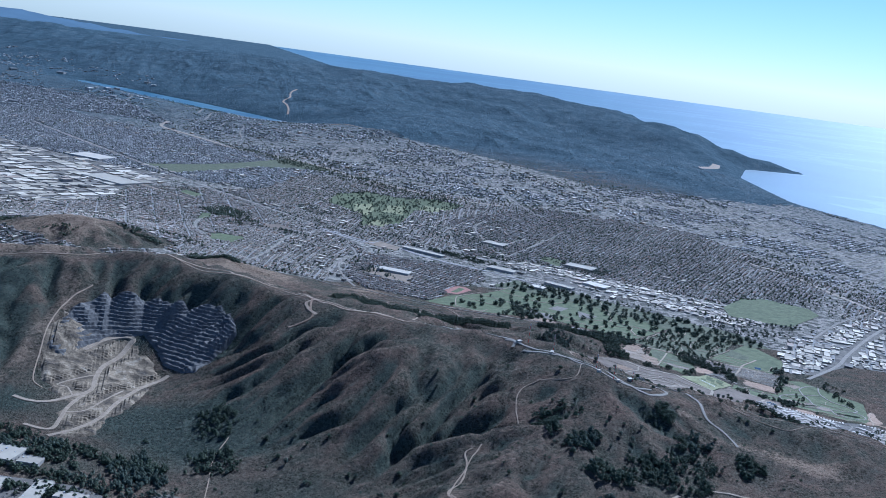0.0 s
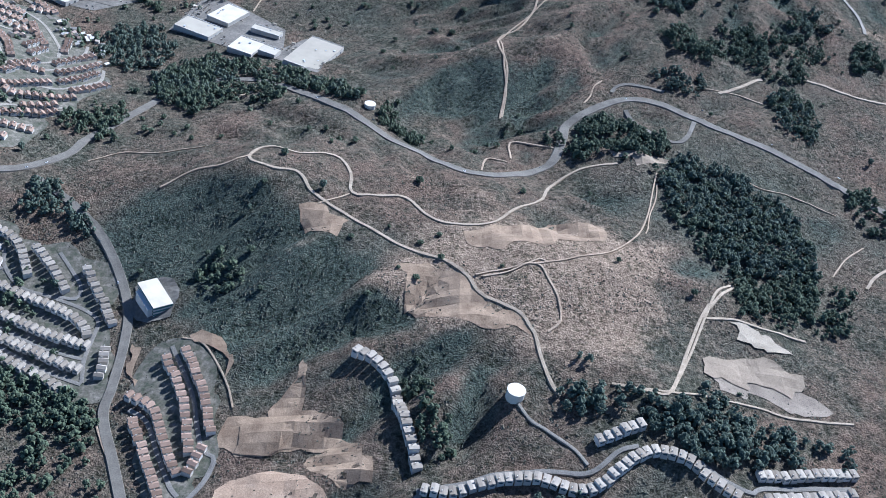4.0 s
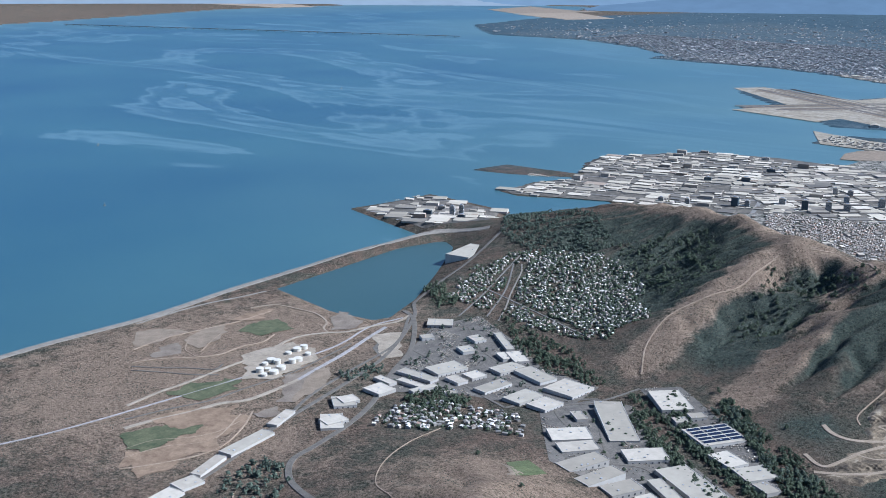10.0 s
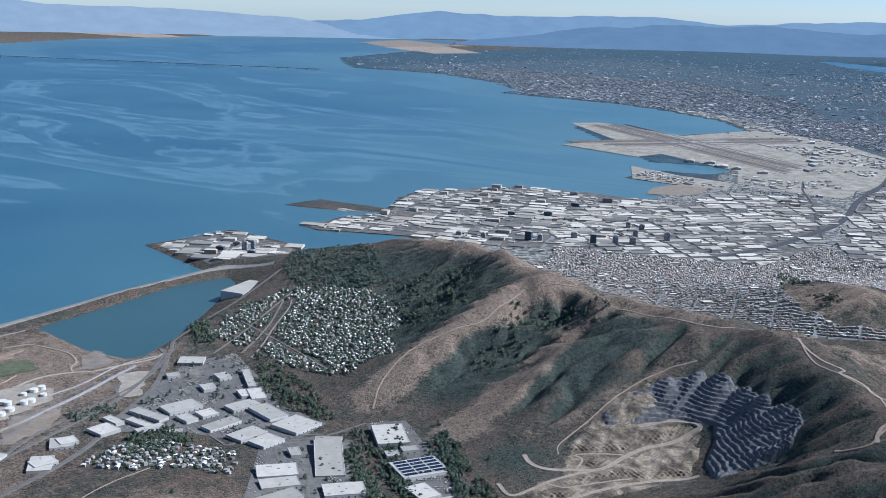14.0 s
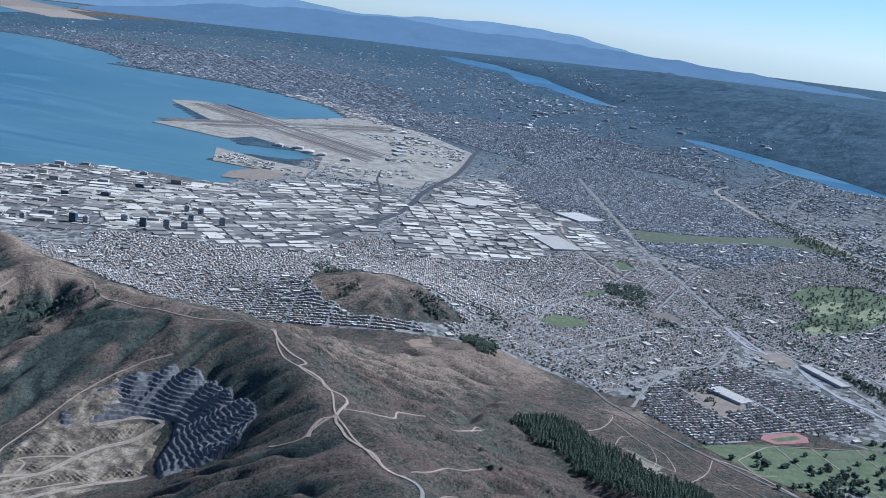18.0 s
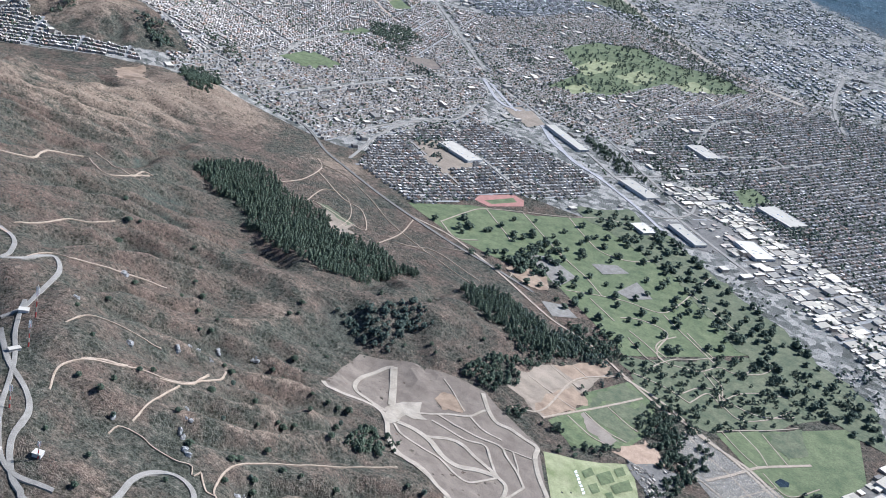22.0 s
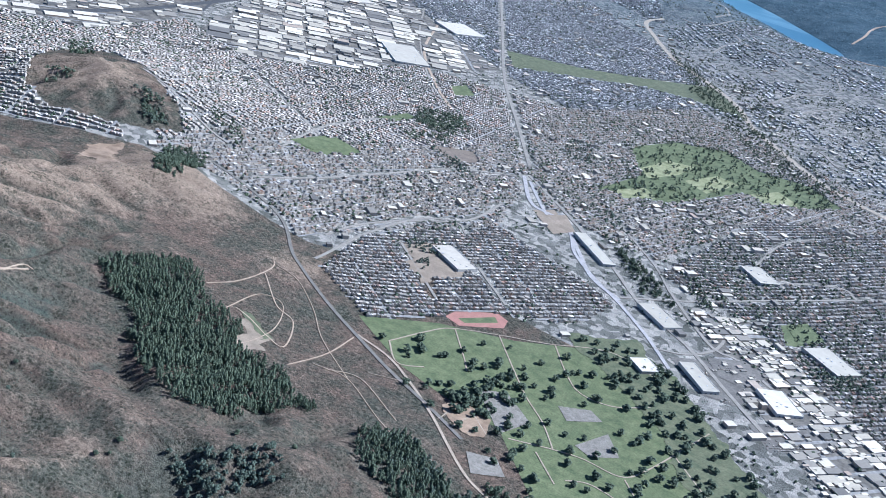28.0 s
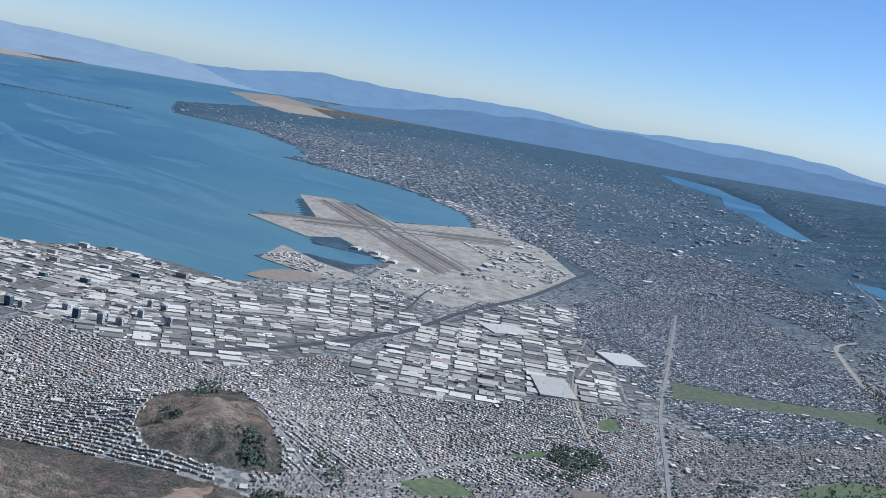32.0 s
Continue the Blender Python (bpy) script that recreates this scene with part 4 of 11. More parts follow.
# ---- lie of the land: crests, spurs and hollows (x, y, z), one unit is ten metres ----
CRESTS = {
    "main_ridge": [(372, -152, 7), (345, -146, 15), (312, -136, 21), (285, -122, 26), (256, -111, 28.2), (221, -98, 28), (188, -86, 28), (150, -84, 30), (114, -81, 31.6),
                   (92, -62, 31), (69, -43, 30), (47, -27, 30.5), (28, -10, 31.5), (13, 4, 33), (-2, 27, 33.5), (-14, 30, 31), (-33, 22, 26.4)],
    "west_spur": [(-33, 22, 26.5), (-41, 26, 26.6), (-55, 43, 25.4), (-66, 50, 25), (-78, 52, 24)],
    "brisbane_spur": [(217, -92, 28), (220, -69, 21.4), (224, -50, 16.6), (221, -28, 11), (217, -8, 5)],
    "middle_spur": [(190, -86, 28), (187, -62, 18), (184, -48, 17), (180, -24, 10.5), (178, -3, 4.9)],
    "quarry_rim": [(150, -84, 30), (143, -64, 23), (150, -35, 14), (158, -14, 8)],
    "quarry_west_rim": [(92, -62, 31), (98, -47, 22.5), (97, -28, 14), (104, -12, 9)],
    "north_spur": [(42, -22, 30), (56, 10, 26.9), (52, 21, 24.1), (62, 36, 17), (68, 48, 10.5)],
    "north_spur_east": [(62, -36, 30), (84, -10, 19), (96, 14, 10), (104, 32, 5)],
    "saddle_spur": [(8, 16, 33), (22, 45, 25), (36, 66, 21.5), (50, 85, 18.5), (60, 97, 13)],
    "saddle": [(-20, 60, 24), (-10, 85, 21), (5, 100, 20), (27, 94, 18.3)],
    "hill_top": [(98, 132, 15), (90, 137, 18.2), (76, 146, 18), (60, 147, 18.5), (43, 156, 22.4), (30, 164, 21.6), (19, 154, 21.3), (11, 150, 19)],
    "hill_nw": [(32, 168, 20.6), (30, 180, 22), (19, 173, 20), (-10, 190, 17)],
    "round_hill": [(186, 89, 9.5), (170, 95, 13), (160, 104, 14), (153, 117, 13.8), (140, 128, 10.5)],
    "south_spur": [(114, -81, 31), (100, -100, 23), (86, -121, 15.7), (88, -150, 11), (91, -182, 11), (72, -176, 8)],
    "south_spur_mid": [(69, -43, 30), (52, -70, 22), (48, -100, 14), (50, -130, 9.5), (46, -152, 6)],
    "south_spur_west": [(40, -22, 30), (30, -52, 23.5), (10, -72, 15), (4, -100, 10)],
    "colma_spur": [(0, 0, 32), (-6, -17, 23.6), (-12, -38, 17), (-11, -60, 15.4), (-38, -82, 13.7), (-46, -96, 10), (-36, -108, 8.5)],
    "rock_spur": [(-14, 22, 29), (-18, 1, 25.7), (-28, -12, 19), (-40, -20, 15)],
    "sign_hill": [(116, -203, 8), (130, -208, 12), (148, -212, 15.5), (168, -222, 15), (190, -242, 7)],
    "sweeney": [(-260, -520, 18), (-230, -640, 26), (-170, -760, 32), (-100, -900, 34), (-40, -1020, 36)],
    "montara": [(-740, -1110, 7), (-640, -1130, 34), (-560, -1180, 42), (-400, -1410, 56), (-200, -1500, 52), (16, -1552, 55), (180, -1740, 50), (348, -1938, 54), (480, -2150, 46), (650, -2500, 40)],
    "coast_hill": [(-420, -560, 16), (-400, -700, 20), (-420, -860, 20)],
    "cahill": [(0, -1080, 33), (150, -1300, 36), (280, -1560, 38), (420, -1780, 38)],
    "skyline": [(-150, -420, 13), (-90, -560, 15), (40, -760, 17), (200, -1000, 17), (420, -1300, 17), (640, -1700, 16)],
}
HOLLOWS = {
    "ocean_slope": [(-450, -1650, 10), (-250, -1750, 10), (0, -1850, 12), (150, -2000, 14), (300, -2200, 16), (420, -2450, 14), (-100, -2200, 6), (200, -2600, 10), (-300, -2100, 5), (600, -2900, 14), (300, -3200, 8), (700, -3600, 10), (1000, -3400, 10)],
    "canyon": [(60, 105, 9.5), (72, 70, 8.6), (83, 71, 6.3), (98, 66, 5.6), (112, 73, 5.2), (135, 50, 4.2), (170, 13, 3.4), (200, 4, 2.6), (215, -2, 2.4), (240, 8, 1.6), (280, 12, 1)],
    "canyon_park": [(118, 98, 5.2), (135, 84, 4.6), (160, 66, 4), (190, 40, 2.6), (215, 55, 2), (240, 70, 1.6), (270, 60, 1)],
    "quarry_floor": [(112, -23, 6.3), (121, -40, 9.5), (130, -30, 8), (140, -12, 6.6), (148, 0, 6.2), (128, -12, 6)],
    "north_gully": [(70, 10, 19), (80, 30, 11.5), (84, 50, 8)],
    "west_gully": [(20, 10, 29), (38, 40, 20), (56, 62, 12), (66, 68, 9.4)],
    "bowl": [(205, -72, 15), (204, -40, 8.5), (200, -15, 4)],
    "bowl_east": [(268, -86, 14), (262, -55, 8.5), (255, -25, 4), (290, -60, 8.5), (319, -32, 4.6), (322, -70, 9), (300, -95, 15)],
    "north_slope": [(100, 160, 7.7), (96, 170, 8.3), (85, 160, 13.5), (111, 162, 5.9), (129, 143, 9), (133, 161, 3.8), (101, 182, 6), (77, 183, 10.7), (70, 174, 15), (56, 179, 17.8), (44, 182, 19.4), (65, 167, 16.9)],
    "saddle_road": [(129, 121, 7.4), (112, 130, 9.5), (100, 122, 11.5), (84, 113, 13), (73, 105, 14), (56, 118, 14.6), (40, 124, 16), (28, 119, 18.5), (14, 104, 19.6)],
    "north_foot": [(120, 210, 4), (60, 220, 11), (0, 225, 12), (160, 190, 2.5), (200, 160, 2), (230, 120, 2), (210, 240, 2), (100, 260, 6), (-60, 230, 14)],
    "west_slope": [(-47, 26, 24), (-71, 27, 19.8), (-81, 32, 21), (-83, 15, 12.7), (-74, 1, 14.3), (-44, 53, 22.4), (-99, 30, 15), (-110, 40, 14)],
    "colma_bench": [(-99, 6, 10.4), (-119, -4, 9.8), (-84, -22, 10.4), (-68, -23, 9.9), (-95, -27, 7.8), (-108, -47, 5.4), (-70, -53, 8.5), (-27, -57, 10), (-45, -40, 10.5), (-64, -90, 6.8), (-90, -75, 5.4)],
    "south_gully": [(-14, -34, 16), (8, -40, 20), (-4, -52, 14.5), (20, -86, 10.5), (34, -90, 11), (9, -112, 7.5), (-20, -110, 7)],
    "south_gully_east": [(70, -80, 20), (68, -110, 13), (70, -140, 9), (66, -160, 6)],
    "south_foot": [(30, -170, 3.6), (41, -183, 2), (56, -178, 3.6), (76, -196, 4), (100, -200, 5), (112, -180, 6), (140, -160, 6), (180, -140, 6.5), (220, -140, 7), (260, -150, 7), (300, -168, 4), (340, -176, 2), (370, -172, 1)],
    "colma": [(0, -157, 3), (-12, -187, 2), (-60, -130, 4), (-58, -200, 2.4), (-100, -212, 3), (-140, -120, 4), (-150, -60, 6), (-170, 0, 8), (-160, 80, 12)],
    "town": [(27, -327, 1.4), (0, -224, 2), (-70, -312, 3), (110, -300, 1.6), (200, -300, 1.4), (290, -260, 1), (250, -200, 2), (330, -230, 1), (160, -436, 1.4), (250, -500, 1.2), (155, -551, 1.6),
             (206, -560, 1.4), (330, -400, 1), (340, -740, 1), (127, -754, 6), (60, -640, 6), (20, -520, 6), (-60, -420, 6), (-160, -300, 6), (-220, -200, 8), (300, -900, 3), (500, -1000, 1.5), (450, -1150, 6)],
    "lowland": [(700, -1200, 3), (900, -1400, 3), (1200, -1600, 3), (1500, -1800, 3), (2000, -2200, 3), (1200, -2400, 12), (1800, -3000, 6), (2600, -3200, 3)],
    "shore_plain": [(300, 60, 1), (330, 100, 1), (290, 120, 1.4), (260, 180, 1.4), (340, 0, 1), (400, -150, .6), (420, -300, .8), (380, -380, .8), (480, -700, .5), (560, -820, .6), (380, -560, .6)],
    "lakes": [(21, -870, 11.4), (90, -950, 11.4), (160, -1040, 11.4), (240, -1120, 11.4), (340, -1300, 10), (470, -1515, 9), (580, -1670, 9), (690, -1850, 9), (860, -2120, 9)],
    "ocean_side": [(-560, -930, 3), (-500, -640, 4), (-520, -760, 3), (-330, -450, 10), (-260, -350, 10), (-420, -420, 8), (-300, -1000, 14), (-420, -1060, 12)],
}


def spaced(line, step):
    out = []
    for a, b in zip(line, line[1:]):
        n = max(1, int(math.dist(a[:2], b[:2]) / step))
        out += [tuple(p + (q - p) * k / n for p, q in zip(a, b)) for k in range(n)]
    return out + [line[-1]]


def fitted_surface():
    spots = []
    for name, line in CRESTS.items():
        spots += spaced(line, 12 if abs(line[0][0]) + abs(line[0][1]) < 420 else 90)
    for line in HOLLOWS.values():
        spots += line
    for x in range(-4500, 4501, 1500):
        for y in range(-4500, 4501, 1500):
            if abs(x) > 1200 or y > 1200:
                spots.append((x, y, 3.0))
    keep = []
    for s in spots:
        if all((s[0] - k[0]) ** 2 + (s[1] - k[1]) ** 2 > 4 for k in keep):
            keep.append(s)
    pts = np.array(keep, float)
    d = np.hypot(pts[:, None, 0] - pts[None, :, 0], pts[:, None, 1] - pts[None, :, 1])
    n = len(pts)
    a = np.zeros((n + 1, n + 1))
    a[:n, :n] = -np.sqrt(d * d + 4.0) - 0.6 * np.eye(n)
    a[:n, n] = a[n, :n] = 1
    w = np.linalg.solve(a, np.r_[pts[:, 2], 0])
    return pts[:, :2], w


SPOTS, WEIGHTS = fitted_surface()

# The bay's west shore from the north, round the points and the airport, to the south; then the far side.
SHORE = [(330, 420), (340, 260), (349, 167), (359, 128), (368, 83), (386, 26), (398, -22), (407, -70), (474, -78), (479, -136), (417, -139), (404, -118), (396, -140), (388, -176), (390, -195),
         (407, -201), (445, -172), (462, -173), (469, -207), (464, -240), (497, -216), (523, -206), (526, -236), (472, -249), (499, -283), (509, -312), (479, -385), (418, -393), (386, -412),
         (391, -442), (398, -482), (456, -479), (466, -535), (424, -550), (421, -580), (438, -598), (496, -573), (548, -613), (620, -600), (616, -668)]
SHORE_SOUTH = [(712, -742), (720, -808), (597, -770), (578, -841), (572, -870), (650, -946), (755, -1000), (872, -1040), (1000, -1025), (1057, -1040), (1076, -1030), (1110, -1110),
               (1240, -1200), (1453, -1290), (1680, -1270), (2000, -1500), (2300, -2100), (2900, -2900), (3300, -2700), (3500, -2200), (3250, -1500), (2700, -780), (2560, -560), (2450, -300), (2300, 700), (330, 700)]
HARBOUR_ISLAND = [(402, -430), (413, -455), (413, -476), (403, -487), (386, -486), (377, -466), (379, -444), (391, -434)]
LAGOON = [(369, 31), (376, 6), (391, -45), (390, -72), (377, -67), (347, -32), (324, -3), (312, 18), (313, 25), (331, 31)]
OCEAN = [(-470, 700), (-520, 100), (-540, -300), (-512, -560), (-487, -630), (-523, -767), (-570, -946), (-650, -1082), (-755, -1100), (-753, -1128), (-700, -1180), (-660, -1400), (-600, -1900), (-420, -2400), (-330, -3000), (-250, -4900), (-4900, -4900), (-4900, 700)]
LAKE = [(-4, -842), (14, -840), (38, -862), (70, -900), (120, -950), (185, -1030), (262, -1122), (236, -1142), (150, -1062), (85, -990), (28, -915), (0, -872)]
LAKE_FAR = [(1260, -2540), (1075, -2420), (915, -2205), (820, -2110), (735, -1955), (595, -1738), (470, -1540), (462, -1500), (486, -1496), (570, -1612), (660, -1740), (722, -1808), (775, -1864), (908, -2110), (982, -2168), (1110, -2285), (1280, -2510)]


def within(poly, x, y):
    inside = np.zeros(x.shape, bool)
    for (x0, y0), (x1, y1) in zip(poly, poly[1:] + poly[:1]):
        if y0 != y1:
            inside ^= ((y0 > y) != (y1 > y)) & (x < (x1 - x0) * (y - y0) / (y1 - y0) + x0)
    return inside


def edge_distance(poly, x, y):
    """Distance to the outline, negative inside."""
    best = np.full(x.shape, 1e9)
    for (x0, y0), (x1, y1) in zip(poly, poly[1:] + poly[:1]):
        dx, dy = x1 - x0, y1 - y0
        k = np.clip(((x - x0) * dx + (y - y0) * dy) / (dx * dx + dy * dy + 1e-9), 0, 1)
        best = np.minimum(best, (x - x0 - k * dx) ** 2 + (y - y0 - k * dy) ** 2)
    return np.sqrt(best) * np.where(within(poly, x, y), -1, 1)


def shore_distance(x, y):
    """Positive on land, in units of length."""
    d = edge_distance(SHORE + SHORE_SOUTH, x, y)
    d = np.maximum(d, -edge_distance(HARBOUR_ISLAND, x, y))
    for poly in (LAGOON, OCEAN):
        d = np.minimum(d, edge_distance(poly, x, y))
    return d


def raw_land(x, y):
    z = np.full(x.shape, WEIGHTS[-1])
    for (px, py), w in zip(SPOTS, WEIGHTS):
        z -= w * np.sqrt((x - px) ** 2 + (y - py) ** 2 + 4.0)
    return z


def land(x, y):
    x, y = np.asarray(x, float), np.asarray(y, float)
    z = np.maximum(raw_land(x, y), 0.5)
    d = shore_distance(x, y)
    z = np.minimum(z, 0.12 + 0.35 * d)
    z = np.maximum(z, -3.0)
    for lake, level in ((LAKE, 11.6), (LAKE_FAR, 9.0)):
        e = edge_distance(lake, x, y)
        z = np.where(e < 60, np.minimum(z, level + 0.3 * e), z)
        z = np.where((e >= 0) & (e < 40), np.maximum(z, level + 0.15 * np.minimum(e, 8)), z)
    return z

# ---- land cover, in plan: x, y, reach, strength ----
DRY_SPOTS = [(39.7, 147.9, 5, 0.2), (36.4, 146.2, 4, 0.2), (61.1, 159.6, 6, 0.2), (57.0, 164.8, 5, 0.2), (52.2, 150.1, 6, 0.2), (42.0, 168.0, 8, 0.2), (35.1, 164.9, 6, 0.2), (32.2, 152.3, 5, 0.2), (24.9, 147.2, 4, 0.2), (53.3, 15.9, 5, 0.2), (51.0, 24.0, 4, 0.2), (46.0, 99.1, 4, 0.2), (76.0, 149.0, 4, 0.2), (105, -75, 26, -0.25), (150, -80, 16, -0.2), (3200, -600, 1600, 0.26), (52, -55, 32, -0.3), (34, -105, 30, -0.3), (125, -58, 20, -0.2), (204, -50, 14, -0.3), (166, -55, 9, -0.3), (-35, 55, 4, 0.45), (-43, 59, 5, 0.45), (-48, 66, 5, 0.45), (-23, 43, 4, 0.40), (-55, 69, 6, 0.35), (-23, 29, 5, 0.20), (-91, 23, 6, 0.20), (-38, 41, 8, 0.20), (160, 100, 30, 0.36), (180, 92, 26, 0.34), (50, 152, 14, 0.35), (36, 160, 13, 0.35), (62, 160, 7, 0.3), (140, -60, 14, 0.2),
             (88, -160, 36, 0.08), (60, -120, 30, 0.06), (90, -182, 16, 0.4), (300, -128, 20, 0.4), (165, -215, 26, 0.42), (-46, 30, 4, 0.4), (30, -170, 10, 0.4), (320, 70, 60, 0.46), (300, 130, 50, 0.42), (330, 20, 26, 0.3), (240, 120, 30, 0.3)]
GREEN_SPOTS = [(72.2, 156.1, 10, 0.16), (82.8, 154.7, 12, 0.16), (64.5, 169.2, 9, 0.16), (82.4, 165.9, 12, 0.16), (103.1, 145.2, 10, 0.16), (75.6, 58.1, 14, 0.16), (93.0, 58.3, 12, 0.16), (54.1, 93.9, 12, 0.16), (63.4, 73.1, 12, 0.16), (91.2, 24.4, 12, 0.16), (33.7, 102.8, 5, 0.16), (14.9, 136.1, 10, 0.16), (102.9, 152.9, 8, 0.16), (100.7, 146.9, 8, 0.18), (84.9, 154.4, 9, 0.18), (88.0, 167.8, 8, 0.18), (80.9, 167.7, 8, 0.18), (63.2, 150.2, 9, 0.18), (57.7, 172.1, 8, 0.18), (-48, 58, 20, 0.12), (-30, 72, 22, 0.1), (204, -62, 16, 0.75), (203, -35, 15, 0.75), (168, -42, 13, 0.6), (166, -66, 12, 0.6), (262, -78, 28, 0.65), (245, -50, 16, 0.6), (320, -92, 22, 0.5), (107, 18, 18, 0.32), (128, 6, 14, 0.3), (154, 0, 10, 0.4), (55, -60, 30, 0.14), (32, -108, 30, 0.14), (290, 70, 60, 0.22), (100, 20, 22, 0.3), (60, 100, 14, 0.3), (10, 130, 30, 0.3), (0, 60, 30, 0.08)]
TOWNS = [[(-400, -60), (-250, -40), (-150, -110), (-60, -200), (0, -205), (40, -190), (110, -192), (180, -150), (300, -175), (390, -180), (420, -395), (380, -480), (420, -560), (480, -720), (560, -860), (760, -1010), (1050, -1040), (1250, -1210),
          (1700, -1300), (1700, -2200), (900, -1750), (500, -1400), (250, -1060), (90, -900), (-20, -800), (-140, -640), (-220, -520), (-480, -560), (-500, -150)]]
WILD = [[(165, -190), (184, -210), (197, -230), (202, -252), (191, -260), (165, -246), (145, -234), (125, -224), (112, -213), (117, -202), (130, -191), (146, -185)]]
DRY_LINES = [(CRESTS["main_ridge"][:8], 9.0, 0.42), (CRESTS["brisbane_spur"], 8.5, 0.70), (CRESTS["middle_spur"], 8.0, 0.70), (CRESTS["south_spur"], 14.0, 0.25), (CRESTS["round_hill"], 10.0, 0.2), (CRESTS["quarry_rim"], 4.0, 0.3)]


def lattice(x, y, seed):
    """Smooth random values, one knot a unit."""
    xi, yi = np.floor(x).astype(np.int64), np.floor(y).astype(np.int64)
    fx, fy = x - xi, y - yi
    fx, fy = fx * fx * (3 - 2 * fx), fy * fy * (3 - 2 * fy)

    def knot(i, j):
        h = (i * 374761393 + j * 668265263 + seed * 1442695041) & 0x7FFFFFFF
        h = ((h ^ (h >> 13)) * 1274126177) & 0x7FFFFFFF
        return ((h ^ (h >> 16)) & 0xFFFF) / 65535.0

    return (knot(xi, yi) * (1 - fx) + knot(xi + 1, yi) * fx) * (1 - fy) + (knot(xi, yi + 1) * (1 - fx) + knot(xi + 1, yi + 1) * fx) * fy


def rough_land(x, y, scale, seed, octaves=3):
    v, a, total = np.zeros(x.shape), 1.0, 0.0
    for k in range(octaves):
        v += a * (1 - 2 * np.abs(lattice(x / scale * 2**k, y / scale * 2**k, seed + k) - 0.5))
        total, a = total + a, a * 0.5
    return v / total - 0.6


def weathered_relief():
    """Gullies and spurs that running water would cut into the fitted slopes."""
    ex, ey = np.arange(-150.0, 400, 1.8), np.arange(-262.0, 240, 1.8)
    mx, my = np.meshgrid(ex, ey, indexing="ij")
    base = land(mx, my)
    hill = np.clip((base - 4.0) / 7, 0, 1)
    z = base + hill * (1.5 * rough_land(mx, my, 15, 3) + 1.0 * rough_land(mx, my, 5, 9, 2))
    nx, ny = z.shape
    steps = [(di, dj) for di in (-1, 0, 1) for dj in (-1, 0, 1) if di or dj]
    index = np.arange(nx * ny).reshape(nx, ny)
    for turn in range(9):
        best, to = np.zeros((nx, ny)), index.copy()
        for di, dj in steps:
            other = np.roll(z, (-di, -dj), (0, 1))
            fall = (z - other) / math.hypot(di, dj)
            fall[0, :] = fall[-1, :] = fall[:, 0] = fall[:, -1] = 0
            better = fall > best
            best = np.where(better, fall, best)
            to = np.where(better, np.roll(index, (-di, -dj), (0, 1)), to)
        order, to = np.argsort(-z.ravel()).tolist(), to.ravel().tolist()
        flow = [1.0] * (nx * ny)
        for k in order:
            if to[k] != k:
                flow[to[k]] += flow[k]
        cut = (0.12 * np.minimum(np.array(flow), 400) ** 0.45 * hill.ravel()).tolist()
        flat = z.ravel().tolist()
        for k in reversed(order):
            if to[k] != k:
                flat[k] = (flat[k] + cut[k] * flat[to[k]]) / (1 + cut[k])
        z = np.array(flat).reshape(nx, ny)
        z += 0.05 * (np.roll(z, 1, 0) + np.roll(z, -1, 0) + np.roll(z, 1, 1) + np.roll(z, -1, 1) - 4 * z)
    change = z - base
    wide = change.copy()
    for _ in range(60):
        wide += 0.24 * (np.roll(wide, 1, 0) + np.roll(wide, -1, 0) + np.roll(wide, 1, 1) + np.roll(wide, -1, 1) - 4 * wide)
    edge = np.minimum(np.minimum(mx - ex[0], ex[-1] - mx), np.minimum(my - ey[0], ey[-1] - my))
    calm = np.full(mx.shape, 99.0)
    for _, _, width, line in WAYS:
        if width < 0.2 or line[0][1] < -270:
            continue
        for (x0, y0), (x1, y1) in zip(line, line[1:]):
            i0, i1 = np.searchsorted(ex, (min(x0, x1) - 9, max(x0, x1) + 9))
            j0, j1 = np.searchsorted(ey, (min(y0, y1) - 9, max(y0, y1) + 9))
            px, py = mx[i0:i1, j0:j1], my[i0:i1, j0:j1]
            k = np.clip(((px - x0) * (x1 - x0) + (py - y0) * (y1 - y0)) / ((x1 - x0) ** 2 + (y1 - y0) ** 2 + 1e-9), 0, 1)
            gap = np.hypot(px - x0 - k * (x1 - x0), py - y0 - k * (y1 - y0)) - width * 0.5 - 0.8
            calm[i0:i1, j0:j1] = np.minimum(calm[i0:i1, j0:j1], gap / (4.0 + width))
    kept = np.clip(calm, 0.12, 1) * np.clip((np.hypot(mx - 128, my + 32) - 22) / 12, 0.3, 1)
    return ex, ey, (change - wide) * hill * np.clip(edge / 12, 0, 1) * kept


EX, EY, CARVED = weathered_relief()


def relief(x, y):
    x, y = np.clip(x, EX[0], EX[-1] - 0.01), np.clip(y, EY[0], EY[-1] - 0.01)
    u, v = (x - EX[0]) / 1.8, (y - EY[0]) / 1.8
    i, j = np.minimum(u.astype(int), len(EX) - 2), np.minimum(v.astype(int), len(EY) - 2)
    u, v = u - i, v - j
    return (CARVED[i, j] * (1 - u) + CARVED[i + 1, j] * u) * (1 - v) + (CARVED[i, j + 1] * (1 - u) + CARVED[i + 1, j + 1] * u) * v


def graded(lo, hi, fine_lo, fine_hi, step, grow_lo, grow_hi):
    out = list(np.arange(fine_lo, fine_hi, step))
    for sign, end, grow in ((1, hi, grow_hi), (-1, lo, grow_lo)):
        v, s, more = out[-1] if sign > 0 else out[0], step, []
        while abs(v - end) > s * 1.5:
            s = s * (1 + grow)
            v += sign * s
            more.append(v)
        more.append(end)
        out = out + more if sign > 0 else more[::-1] + out
    return np.array(out)


